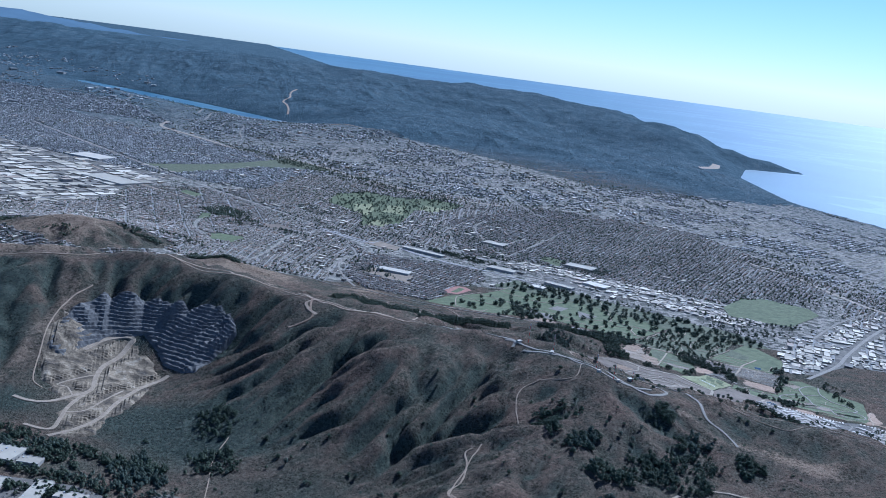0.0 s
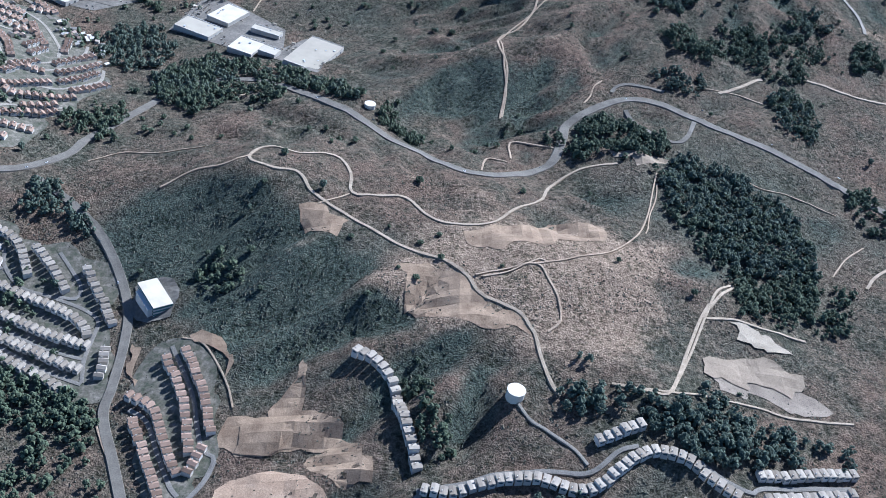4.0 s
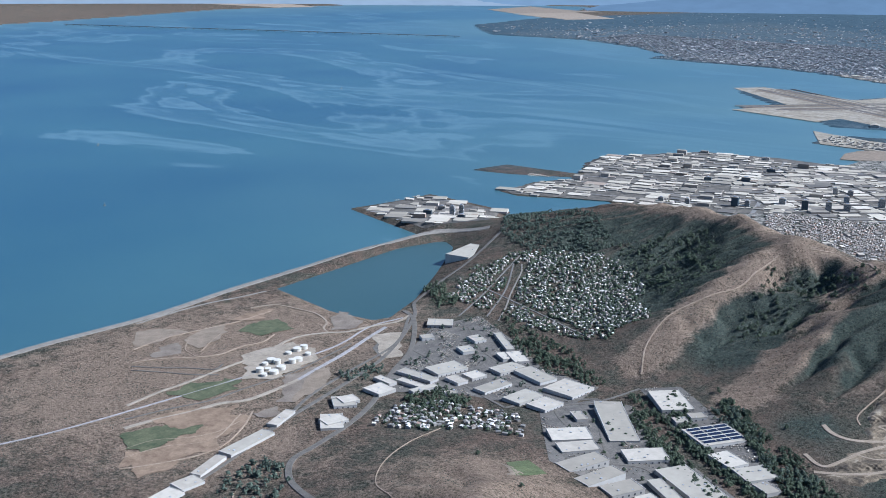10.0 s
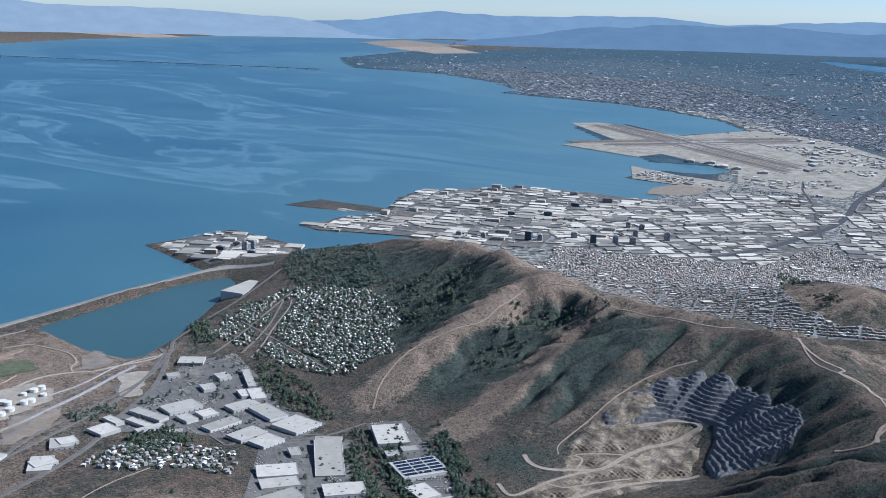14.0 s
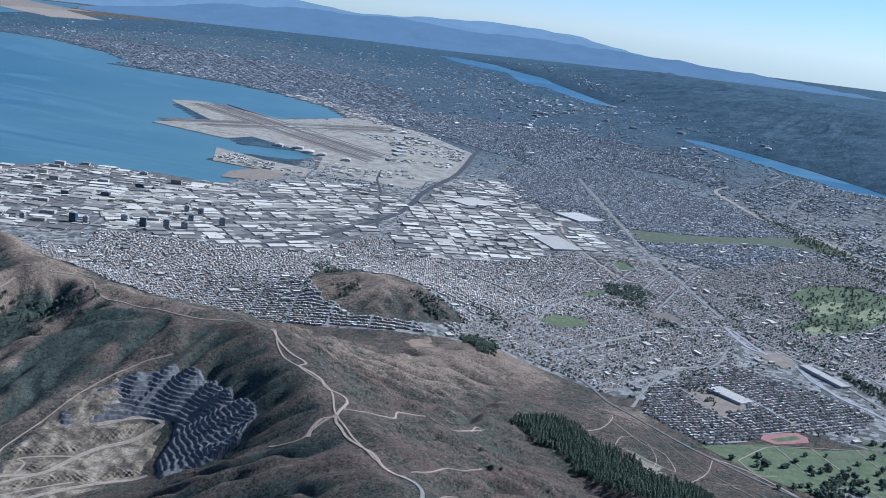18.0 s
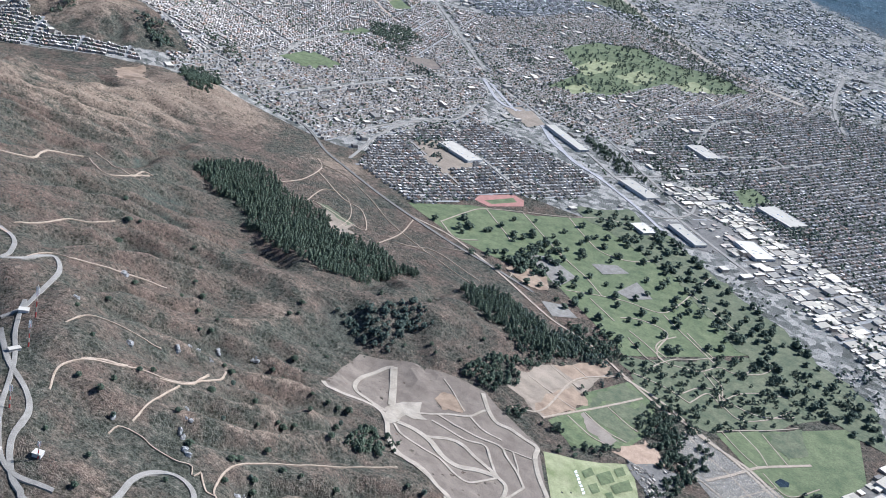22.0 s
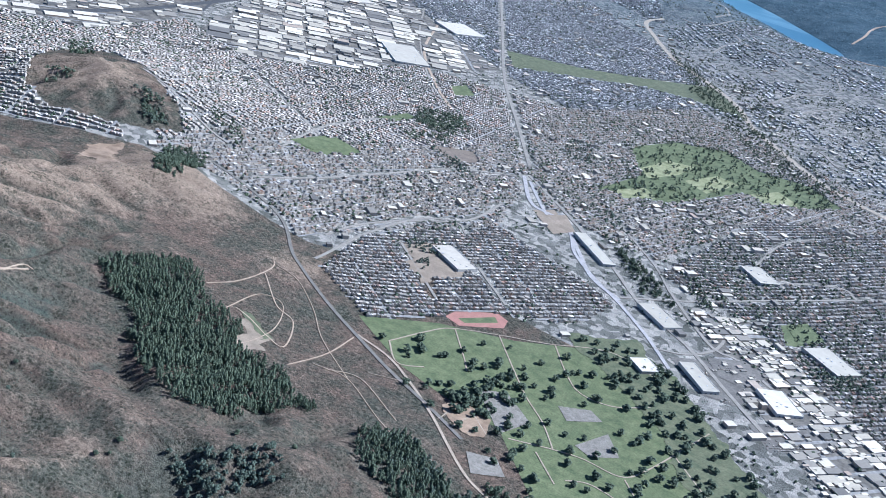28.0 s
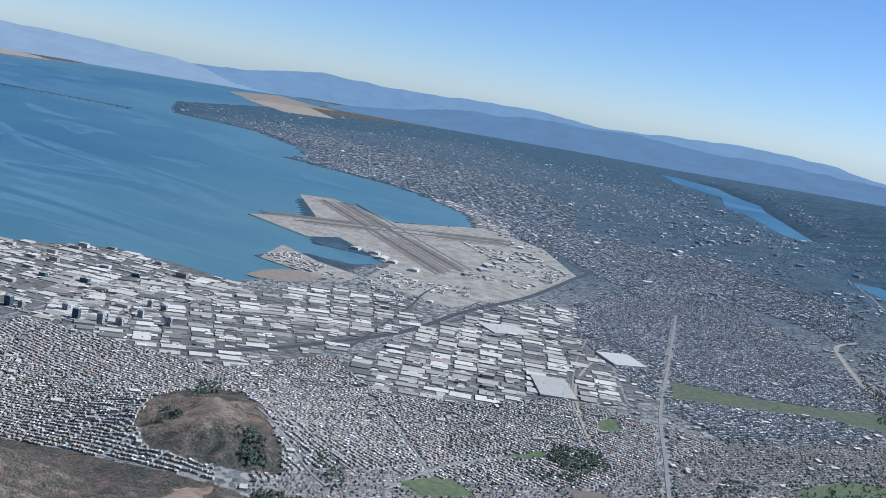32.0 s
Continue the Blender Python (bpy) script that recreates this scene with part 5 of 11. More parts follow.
GX = graded(-4950, 4950, -145, 262, 1.5, 0.03, 0.02)
GY = graded(-4950, 3000, -215, 215, 1.5, 0.018, 0.06)
MX, MY = np.meshgrid(GX, GY, indexing="ij")
GZ = land(MX, MY)
hilly = np.clip((GZ - 5) / 8, 0, 1) * np.clip(1.3 - np.hypot(MX - 50, MY) / 900, 0.25, 1)
RU, RV = MX * 0.92 - MY * 0.39, MX * 0.39 + MY * 0.92
GZ += (1.6 + 0.25 * np.clip((6 - (0.57 * MX + 0.82 * MY)) / 25, 0, 1)) * relief(MX, MY) + hilly * (rough_land(RU, RV, 4.2, 9, 2) * 0.5 + rough_land(MX, MY, 2.6, 15, 2) * 0.3)
inland = np.clip(np.minimum(edge_distance(LAKE, MX, MY), edge_distance(LAKE_FAR, MX, MY)) / 90, 0, 1)
GZ += inland * np.clip((GZ - 10) / 14, 0, 1) * (np.hypot(MX, MY + 200) > 520) * rough_land(MX, MY, 95, 21, 4) * 15


def ground_z(x, y):
    """The height of the ground sheet, on its own triangles."""
    x, y = np.asarray(x, float), np.asarray(y, float)
    i = np.clip(np.searchsorted(GX, x) - 1, 0, len(GX) - 2)
    j = np.clip(np.searchsorted(GY, y) - 1, 0, len(GY) - 2)
    u, v = (x - GX[i]) / (GX[i + 1] - GX[i]), (y - GY[j]) / (GY[j + 1] - GY[j])
    a, b, c, d = GZ[i, j], GZ[i + 1, j], GZ[i + 1, j + 1], GZ[i, j + 1]
    return np.where(u > v, a + u * (b - a) + v * (c - b), a + v * (d - a) + u * (c - d))


def mesh_of(name, verts, faces, mats=(), slots=None, smooth=False):
    me = bpy.data.meshes.new(name)
    faces = np.asarray(faces, np.int32)
    verts = np.asarray(verts, np.float32)
    me.vertices.add(len(verts))
    me.vertices.foreach_set("co", verts.ravel())
    me.loops.add(faces.size)
    me.loops.foreach_set("vertex_index", faces.ravel())
    me.polygons.add(len(faces))
    me.polygons.foreach_set("loop_start", np.arange(len(faces), dtype=np.int32) * faces.shape[1])
    if slots is not None:
        me.polygons.foreach_set("material_index", np.asarray(slots, np.int32))
    me.polygons.foreach_set("use_smooth", np.full(len(faces), smooth))
    for m in mats:
        me.materials.append(m)
    me.update(calc_edges=True)
    return me


def cover_map(x, y, z):
    """Dry grass, green growth and town, each 0 to 1."""
    dry, green, town = np.full(x.shape, 0.16), np.full(x.shape, 0.22), np.zeros(x.shape)
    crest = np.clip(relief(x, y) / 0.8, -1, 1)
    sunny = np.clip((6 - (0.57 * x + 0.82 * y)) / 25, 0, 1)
    # Crests get more dry cover, hollows and north slopes more of the darker green.
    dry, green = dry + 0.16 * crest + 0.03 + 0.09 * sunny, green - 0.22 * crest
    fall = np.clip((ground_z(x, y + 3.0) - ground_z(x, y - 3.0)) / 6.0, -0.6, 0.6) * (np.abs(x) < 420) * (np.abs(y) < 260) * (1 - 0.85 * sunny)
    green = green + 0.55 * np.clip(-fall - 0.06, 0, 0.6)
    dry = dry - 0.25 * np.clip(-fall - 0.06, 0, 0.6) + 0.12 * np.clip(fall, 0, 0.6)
    for (cx, cy, r, a) in DRY_SPOTS:
        dry += a * np.exp(-((x - cx) ** 2 + (y - cy) ** 2) / r**2)
    for line, reach, a in DRY_LINES:
        gap = np.full(x.shape, 1e9)
        for (x0, y0, *_), (x1, y1, *_) in zip(line, line[1:]):
            k = np.clip(((x - x0) * (x1 - x0) + (y - y0) * (y1 - y0)) / ((x1 - x0) ** 2 + (y1 - y0) ** 2), 0, 1)
            gap = np.minimum(gap, np.hypot(x - x0 - k * (x1 - x0), y - y0 - k * (y1 - y0)))
        dry += a * np.clip(1.4 - gap / reach, 0, 1)
    for (cx, cy, r, a) in GREEN_SPOTS:
        green += a * np.exp(-((x - cx) ** 2 + (y - cy) ** 2) / r**2)
    for poly in TOWNS:
        town = np.maximum(town, np.clip(0.5 - edge_distance(poly, x, y) / 6, 0, 1))
    for poly in WILD:
        town = np.minimum(town, np.clip(0.5 + edge_distance(poly, x, y) / 6, 0, 1))
    return np.clip(dry, 0, 1), np.clip(green, 0, 1), town


# Where far land, towns included, takes the haze-blue woods colour.
def hazed_forest_map(x, y, z):
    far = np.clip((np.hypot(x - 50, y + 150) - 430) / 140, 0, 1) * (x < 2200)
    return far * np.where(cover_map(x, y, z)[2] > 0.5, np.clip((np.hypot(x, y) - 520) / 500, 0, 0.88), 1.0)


def build_ground():
    nx, ny = MX.shape
    k = np.arange(nx * ny).reshape(nx, ny)
    a, b, c, d = k[:-1, :-1].ravel(), k[1:, :-1].ravel(), k[1:, 1:].ravel(), k[:-1, 1:].ravel()
    faces = np.concatenate([np.stack([a, b, c], 1), np.stack([a, c, d], 1)])
    me = mesh_of("ground", np.stack([MX.ravel(), MY.ravel(), GZ.ravel()], 1), faces, [ground_material()], smooth=True)
    layer = me.attributes.new("cover", "FLOAT_COLOR", "POINT")
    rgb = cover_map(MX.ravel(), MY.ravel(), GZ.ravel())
    layer.data.foreach_set("color", np.stack([*rgb, hazed_forest_map(MX.ravel(), MY.ravel(), GZ.ravel())], 1).astype(np.float32).ravel())
    tagged(new("ground", me), "brown scrub hills and lowland running out to the horizon", "ground", kind="structure")


def sheet(name, poly, z, mat, label, category="water"):
    bm = bmesh.new()
    bm.faces.new([bm.verts.new((x, y, z)) for x, y in poly])
    bmesh.ops.triangulate(bm, faces=bm.faces)
    me = bpy.data.meshes.new(name)
    bm.normal_update()
    if bm.faces and sum(f.normal.z for f in bm.faces) < 0:
        bmesh.ops.reverse_faces(bm, faces=bm.faces)
    bm.to_mesh(me)
    bm.free()
    me.materials.append(mat)
    return tagged(new(name, me), label, category, kind="structure")
build_ground()
WATER = water_material()


def bay_water():
    """One level sheet, with the shoals along the shore and the deeper bay off it."""
    wx = np.concatenate([[-4950, -1200, -600, 200], np.arange(300.0, 800, 14), np.arange(800.0, 2700, 70), [3300, 4950]])
    wy = np.concatenate([[-4950, -3200, -2300], np.arange(-2000.0, -1050, 60), np.arange(-1050.0, 240, 14), [400, 900, 2900]])
    px, py = np.meshgrid(wx, wy, indexing="ij")
    k = np.arange(px.size).reshape(px.shape)
    faces = np.stack([k[:-1, :-1].ravel(), k[1:, :-1].ravel(), k[1:, 1:].ravel(), k[:-1, 1:].ravel()], 1)
    me = mesh_of("water_bay", np.stack([px.ravel(), py.ravel(), px.ravel() * 0], 1), faces, [WATER])
    off = np.maximum(-shore_distance(px, py), 0)
    south = np.clip((250 - py) / 700, 0.35, 1.0)
    layer = me.attributes.new("shoal", "FLOAT", "POINT")
    layer.data.foreach_set("value", (np.exp(-off / (70 + 110 * south)) * south * (px > 0)).astype(np.float32).ravel())
    tagged(new("water_bay", me), "wide blue bay and ocean water with pale silt streaks", "water", kind="structure")


bay_water()
LAGOON_WATER = water_material("lagoon_water", (0.034, 0.072, 0.070), (0.044, 0.084, 0.078), 0.0)
sheet("water_lagoon", LAGOON, 0.06, LAGOON_WATER, "still grey-green lagoon beside the freeway")
def wider(poly, k):
    cx, cy = sum(p[0] for p in poly) / len(poly), sum(p[1] for p in poly) / len(poly)
    return [(cx + (x - cx) * k, cy + (y - cy) * k) for x, y in poly]
sheet("water_reservoir_north", wider(LAKE, 1.04), 11.6, WATER, "narrow pale blue reservoir below wooded hills")
sheet("water_reservoir_south", wider(LAKE_FAR, 1.04), 9.0, WATER, "long pale blue reservoir in a wooded valley")


# ---- kit ----
def part(name, bm, mat, parent, label=""):
    me = bpy.data.meshes.new(name)
    bm.to_mesh(me)
    bm.free()
    me.materials.append(mat)
    ob = new(name, me)
    ob.parent = parent
    return tagged(ob, label) if label else ob


def block(bm, x0, x1, y0, y1, z0, z1, taper=0.0):
    v = [bm.verts.new(p) for p in ((x0, y0, z0), (x1, y0, z0), (x1, y1, z0), (x0, y1, z0), (x0 + taper, y0 + taper, z1), (x1 - taper, y0 + taper, z1), (x1 - taper, y1 - taper, z1), (x0 + taper, y1 - taper, z1))]
    for f in ((3, 2, 1, 0), (4, 5, 6, 7), (0, 1, 5, 4), (1, 2, 6, 5), (2, 3, 7, 6), (3, 0, 4, 7)):
        bm.faces.new([v[i] for i in f])
    return bm


def boxed(*size):
    return block(bmesh.new(), *size)


def gable(w, d, z0, z1, over=0.08, thick=0.06):
    """A pitched roof with its ridge along y, eaves at z0."""
    bm = bmesh.new()
    x, y = w / 2 + over, d / 2 + over
    ring = [(-x, z0 - thick), (-x, z0), (0, z1), (x, z0), (x, z0 - thick), (0, z1 - thick * 1.3)]
    a = [bm.verts.new((px, -y, pz)) for px, pz in ring]
    b = [bm.verts.new((px, y, pz)) for px, pz in ring]
    for i in range(6):
        j = (i + 1) % 6
        bm.faces.new((a[i], b[i], b[j], a[j]))
    for s, flip in ((a, 1), (b, -1)):
        bm.faces.new((s[0], s[1], s[2], s[5])[::flip])
        bm.faces.new((s[5], s[2], s[3], s[4])[::flip])
    return bm


def tube(r, z0, z1, n=16, top=None, dome=0.0):
    bm = bmesh.new()
    r2 = r if top is None else top
    a = [bm.verts.new((r * math.cos(2 * math.pi * i / n), r * math.sin(2 * math.pi * i / n), z0)) for i in range(n)]
    b = [bm.verts.new((r2 * math.cos(2 * math.pi * i / n), r2 * math.sin(2 * math.pi * i / n), z1)) for i in range(n)]
    c = bm.verts.new((0, 0, z1 + dome))
    bm.faces.new(a[::-1])
    for i in range(n):
        j = (i + 1) % n
        bm.faces.new((a[i], a[j], b[j], b[i]))
        bm.faces.new((b[i], b[j], c))
    return bm


def thing(name, x, y, angle=0.0, z=None, label="", category="", group=""):
    root = new(name)
    root.empty_display_size = 0.2
    root.matrix_basis = pose(x, y, float(ground_z(x, y)) if z is None else z, 0, 0, angle)
    return tagged(root, label, category, group)


def along(line, step):
    """Points every step along a rounded line, with the heading at each."""
    pts = [np.array(p, float) for p in line]
    pts = [2 * pts[0] - pts[1]] + pts + [2 * pts[-1] - pts[-2]]
    dense = []
    for a, b, c, d in zip(pts, pts[1:], pts[2:], pts[3:]):
        n = max(2, int(np.linalg.norm(c - b) / 0.4))
        for k in range(n):
            t = k / n
            dense.append(0.5 * (2 * b + (c - a) * t + (2 * a - 5 * b + 4 * c - d) * t * t + (3 * b - a - 3 * c + d) * t**3))
    dense.append(pts[-2])
    dense = np.array(dense)
    run = np.r_[0, np.cumsum(np.hypot(*np.diff(dense, axis=0).T))]
    n = max(1, int(run[-1] / step))
    at = np.linspace(0, run[-1], n + 1)
    p = np.stack([np.interp(at, run, dense[:, 0]), np.interp(at, run, dense[:, 1])], 1)
    d = np.gradient(p, axis=0) if len(p) > 1 else np.array([[1.0, 0.0]])
    return p, d / (np.hypot(*d.T)[:, None] + 1e-9)


BUSY = np.zeros((1400, 1200), bool)  # ground taken by roads, lawns and yards: x from -500, y from -1050


def take(x, y, reach=0.0):
    i, j = np.round(np.asarray(x) + 500).astype(int), np.round(np.asarray(y) + 1050).astype(int)
    r = int(math.ceil(reach))
    for di in range(-r, r + 1):
        for dj in range(-r, r + 1):
            ok = (i + di >= 0) & (i + di < 1400) & (j + dj >= 0) & (j + dj < 1200)
            BUSY[(i + di)[ok], (j + dj)[ok]] = True


def taken(x, y):
    i, j = np.clip(np.round(x + 500).astype(int), 0, 1399), np.clip(np.round(y + 1050).astype(int), 0, 1199)
    return BUSY[i, j] & (x > -500) & (x < 899) & (y > -1050) & (y < 149)


def rough_surface(name, stops, scale=1.2, fine=6.0, rough=0.92):
    m, n, l, b = material(name, rough)
    p = place(n)
    a = noise_node(n, l, scale, 6, 0.65, p)
    f = noise_node(n, l, fine, 4, 0.65, p)
    col = ramp(n, l, a, stops)
    col = mix(n, l, 0.8, col, ramp(n, l, f, [(0.3, (0.62, 0.62, 0.62)), (0.7, (1.3, 1.3, 1.3))]), "MULTIPLY")
    l.new(col, b.inputs["Base Color"])
    bump(n, l, b, f, 0.3, 0.2)
    return m


ASPHALT = rough_surface("road_asphalt", [(0.3, (0.104, 0.092, 0.074)), (0.7, (0.165, 0.146, 0.118))], 0.5)
CONCRETE = rough_surface("pale_roadway", [(0.3, (0.18, 0.158, 0.125)), (0.7, (0.265, 0.235, 0.19))], 0.4)
STREET = rough_surface("street", [(0.3, (0.125, 0.114, 0.097)), (0.7, (0.20, 0.182, 0.155))], 0.5)
PALE = rough_surface("pale_gravel", [(0.3, (0.225, 0.174, 0.116)), (0.7, (0.335, 0.268, 0.190))], 0.8)
PALE2 = rough_surface("pale_fill", [(0.3, (0.222, 0.182, 0.128)), (0.7, (0.365, 0.306, 0.226))], 0.35)
GRAVEL = rough_surface("grey_gravel", [(0.3, (0.24, 0.22, 0.20)), (0.7, (0.36, 0.33, 0.30))], 0.6)
DIRT = rough_surface("bare_dirt", [(0.3, (0.245, 0.178, 0.118)), (0.7, (0.37, 0.285, 0.195))], 0.6)
ORANGE = rough_surface("orange_earth", [(0.3, (0.235, 0.155, 0.098)), (0.7, (0.35, 0.25, 0.165))], 0.5)
SITE = rough_surface("graded_soil", [(0.3, (0.122, 0.094, 0.068)), (0.7, (0.190, 0.150, 0.110))], 0.3)
BARE = rough_surface("bare_soil", [(0.3, (0.14, 0.110, 0.082)), (0.7, (0.25, 0.205, 0.152))], 0.25)
TAN = rough_surface("tan_earth", [(0.3, (0.165, 0.128, 0.088)), (0.7, (0.275, 0.215, 0.150))], 0.3)
STRAW = rough_surface("straw_grass", [(0.35, (0.165, 0.112, 0.070)), (0.65, (0.285, 0.203, 0.130))], 0.35)
LIME = rough_surface("yellow_green_turf", [(0.35, (0.150, 0.160, 0.066)), (0.65, (0.27, 0.26, 0.135))], 0.3)
LAWN = rough_surface("watered_lawn", [(0.3, (0.058, 0.076, 0.030)), (0.7, (0.132, 0.142, 0.064))], 0.3, 2.0)
LAWN2 = rough_surface("old_lawn", [(0.3, (0.052, 0.066, 0.032)), (0.7, (0.130, 0.128, 0.068))], 0.35, 2.0)
STONES = rough_surface("headstone_ground", [(0.3, (0.125, 0.110, 0.085)), (0.7, (0.225, 0.200, 0.162))], 0.8, 3.0)
TRACK = rough_surface("red_running_track", [(0.3, (0.24, 0.115, 0.085)), (0.7, (0.33, 0.165, 0.125))], 0.5)
PARKING = rough_surface("parking_lot", [(0.3, (0.088, 0.079, 0.066)), (0.7, (0.170, 0.151, 0.124))], 0.25, 1.6)
YARD = rough_surface("paved_works_yard", [(0.35, (0.062, 0.055, 0.044)), (0.65, (0.165, 0.145, 0.114))], 0.25, 1.2)
LOTS = rough_surface("garden_plots", [(0.35, (0.05, 0.055, 0.034)), (0.55, (0.115, 0.103, 0.078)), (0.7, (0.20, 0.175, 0.14))], 0.9, 3.0)
QUARRY = rough_surface("quarry_rock", [(0.36, (0.060, 0.048, 0.034)), (0.48, (0.130, 0.100, 0.064)), (0.58, (0.225, 0.175, 0.113)), (0.70, (0.31, 0.26, 0.185))], 0.2, 1.6)
TARMAC = rough_surface("airfield", [(0.32, (0.185, 0.150, 0.100)), (0.5, (0.270, 0.232, 0.168)), (0.68, (0.345, 0.310, 0.245))], 0.09, 0.5)
RUNWAY = rough_surface("runway_asphalt", [(0.35, (0.085, 0.072, 0.062)), (0.65, (0.135, 0.118, 0.102))], 0.06, 0.4)
INFIELD = rough_surface("dry_airfield_grass", [(0.35, (0.135, 0.105, 0.070)), (0.65, (0.205, 0.165, 0.115))], 0.06, 0.4)

FREEWAY = rough_surface("dark_freeway_asphalt", [(0.3, (0.040, 0.040, 0.038)), (0.7, (0.072, 0.070, 0.066))], 0.3)
HEDGE = rough_surface("clipped_hedge", [(0.3, (0.030, 0.042, 0.022)), (0.7, (0.060, 0.076, 0.040))], 0.8)
WHITE_MARK = plain("white_turf_paint", (0.72, 0.72, 0.70), 0.08)
POND = plain("dark_pond_water", (0.020, 0.026, 0.024), 0.3, 0.5, 0.15)



SURFACES = {"ASPHALT": ASPHALT, "CONCRETE": CONCRETE, "STREET": STREET, "PALE": PALE, "PALE2": PALE2, "GRAVEL": GRAVEL, "DIRT": DIRT, "ORANGE": ORANGE, "TAN": TAN, "HEDGE": HEDGE, "FREEWAY": FREEWAY}


def road(name, mat, width, line):
    p, d = along(line, 0.8 if abs(line[0][1]) < 240 else 2.5)
    side = np.stack([-d[:, 1], d[:, 0]], 1) * width / 2
    left, right = p + side, p - side
    smooth = lambda v: np.convolve(np.r_[v[0], v[0], v, v[-1], v[-1]], np.ones(5) / 5, "valid") if len(v) > 4 else v
    zl, zc, zr = (np.maximum(ground_z(*q.T), 0.5) for q in (left, p, right))
    flat = 0.5 if width > 1.0 else 0.2
    zl, zr = zl * (1 - flat) + zc * flat, zr * (1 - flat) + zc * flat
    zl, zc, zr = (np.maximum(smooth(v), v) for v in (np.maximum(zl, ground_z(*left.T)), zc, np.maximum(zr, ground_z(*right.T))))
    n, rows = len(p), []
    for q, z, dz, k in ((left, zl, -0.25, 1.3), (left, zl, 0.15, 1), (p, zc, 0.17, 1), (right, zr, 0.15, 1), (right, zr, -0.25, 1.3)):
        rows.append(np.c_[p + (q - p) * k, z + dz])
    verts = np.stack(rows, 1).reshape(-1, 3)
    faces = []
    for i in range(n - 1):
        for k in range(4):
            a = i * 5 + k
            faces.append((a, a + 1, a + 6, a + 5))
    me = mesh_of(name, verts, faces, [mat], smooth=False)
    me.flip_normals() if me.polygons and me.polygons[1].normal.z < 0 else None
    take(p[:, 0], p[:, 1], width * 0.5 + 0.3)
    kind = mat.name.replace("_", " ")
    return tagged(new(name, me), f"{'wide' if width > 1.5 else 'narrow'} {kind} winding across the land", "road", kind="structure")


patch_count = [0]


def ragged(poly):
    """The outline broken up as grass and soil break up."""
    out = []
    for (x0, y0), (x1, y1) in zip(poly, poly[1:] + poly[:1]):
        n = max(1, int(math.dist((x0, y0), (x1, y1)) / 1.1))
        out += [(x0 + (x1 - x0) * k / n, y0 + (y1 - y0) * k / n) for k in range(n)]
    x, y = np.array(out).T
    wob = lambda s: 2.2 * (lattice(x / 2.2 + 90, y / 2.2 + 90, s) - 0.5) + 3.0 * (lattice(x / 6 + 90, y / 6 + 90, s + 1) - 0.5)
    return list(zip((x + wob(3)).tolist(), (y + wob(7)).tolist()))


def patch(name, mat, poly, lift=None):
    bm = bmesh.new()
    patch_count[0] += 1
    lift = 0.05 + 0.0009 * patch_count[0] if lift is None else lift
    if mat in (STRAW, BARE, TAN, PALE2, ORANGE, LOTS, LAWN2) and poly[0][1] > -260:
        poly = ragged(poly)
    try:
        bm.faces.new([bm.verts.new((x, y, 0)) for x, y in poly])
    except ValueError:
        return None
    bmesh.ops.triangulate(bm, faces=bm.faces)
    xs, ys = [q[0] for q in poly], [q[1] for q in poly]
    for values, lo, hi, axis in ((GX, min(xs), max(xs), (1, 0, 0)), (GY, min(ys), max(ys), (0, 1, 0))):
        for v in values[(values > lo) & (values < hi)]:
            co = (v, 0, 0) if axis[0] else (0, v, 0)
            bmesh.ops.bisect_plane(bm, geom=bm.verts[:] + bm.edges[:] + bm.faces[:], dist=1e-4, plane_co=co, plane_no=axis)
    co = np.array([v.co for v in bm.verts])
    for v, z in zip(bm.verts, np.maximum(ground_z(co[:, 0], co[:, 1]), 0.3) + lift):
        v.co.z = z
    bmesh.ops.triangulate(bm, faces=bm.faces)
    bm.normal_update()
    for f in bm.faces:
        if f.normal.z < 0:
            f.normal_flip()
    me = bpy.data.meshes.new(name)
    bm.to_mesh(me)
    bm.free()
    me.materials.append(mat)
    px, py = np.meshgrid(np.arange(math.floor(min(xs)), max(xs) + 1), np.arange(math.floor(min(ys)), max(ys) + 1))
    ok = within(poly, px.astype(float), py.astype(float))
    if mat not in (LOTS, PARKING, YARD):
        take(px[ok], py[ok])
    return tagged(new(name, me), f"{name.replace('_', ' ')} of {mat.name.replace('_', ' ')} lying among scrub and town", name.split("_")[-1], kind="structure")

# ---- yards, lawns and bare ground ----
patch("construction_site", SITE, [(-25.3, -38.8), (-25.9, -58.1), (-36.0, -62.2), (-46.4, -64.7), (-53.3, -64.5), (-58.2, -60.7), (-68.3, -54.9), (-75.2, -38.0), (-65.4, -23.1), (-61.6, -21.0), (-55.7, -26.4), (-47.4, -28.6), (-37.8, -41.2)])
patch("lawn_field", LIME, [(-70.0, -53.4), (-76.2, -56.1), (-87.3, -64.9), (-91.2, -52.7), (-75.6, -38.7)])
patch("bare_flat", BARE, [(-71.5, -21.7), (-76.2, -36.2), (-87.6, -48.0), (-92.2, -44.4), (-100.6, -39.1), (-102.9, -28.5), (-97.3, -24.2), (-89.4, -24.5), (-83.0, -23.4), (-74.3, -16.4)])
patch("burial_ground", TAN, [(-57.3, -69.9), (-62.5, -92.5), (-73.7, -104.6), (-74.1, -98.2), (-71.7, -83.8), (-67.2, -65.7)])
patch("lawn", LAWN, [(-67.8, -65.9), (-73.0, -79.6), (-71.9, -85.6), (-81.4, -103.4), (-87.6, -95.9), (-89.3, -83.0), (-85.2, -70.3), (-75.0, -60.4)])
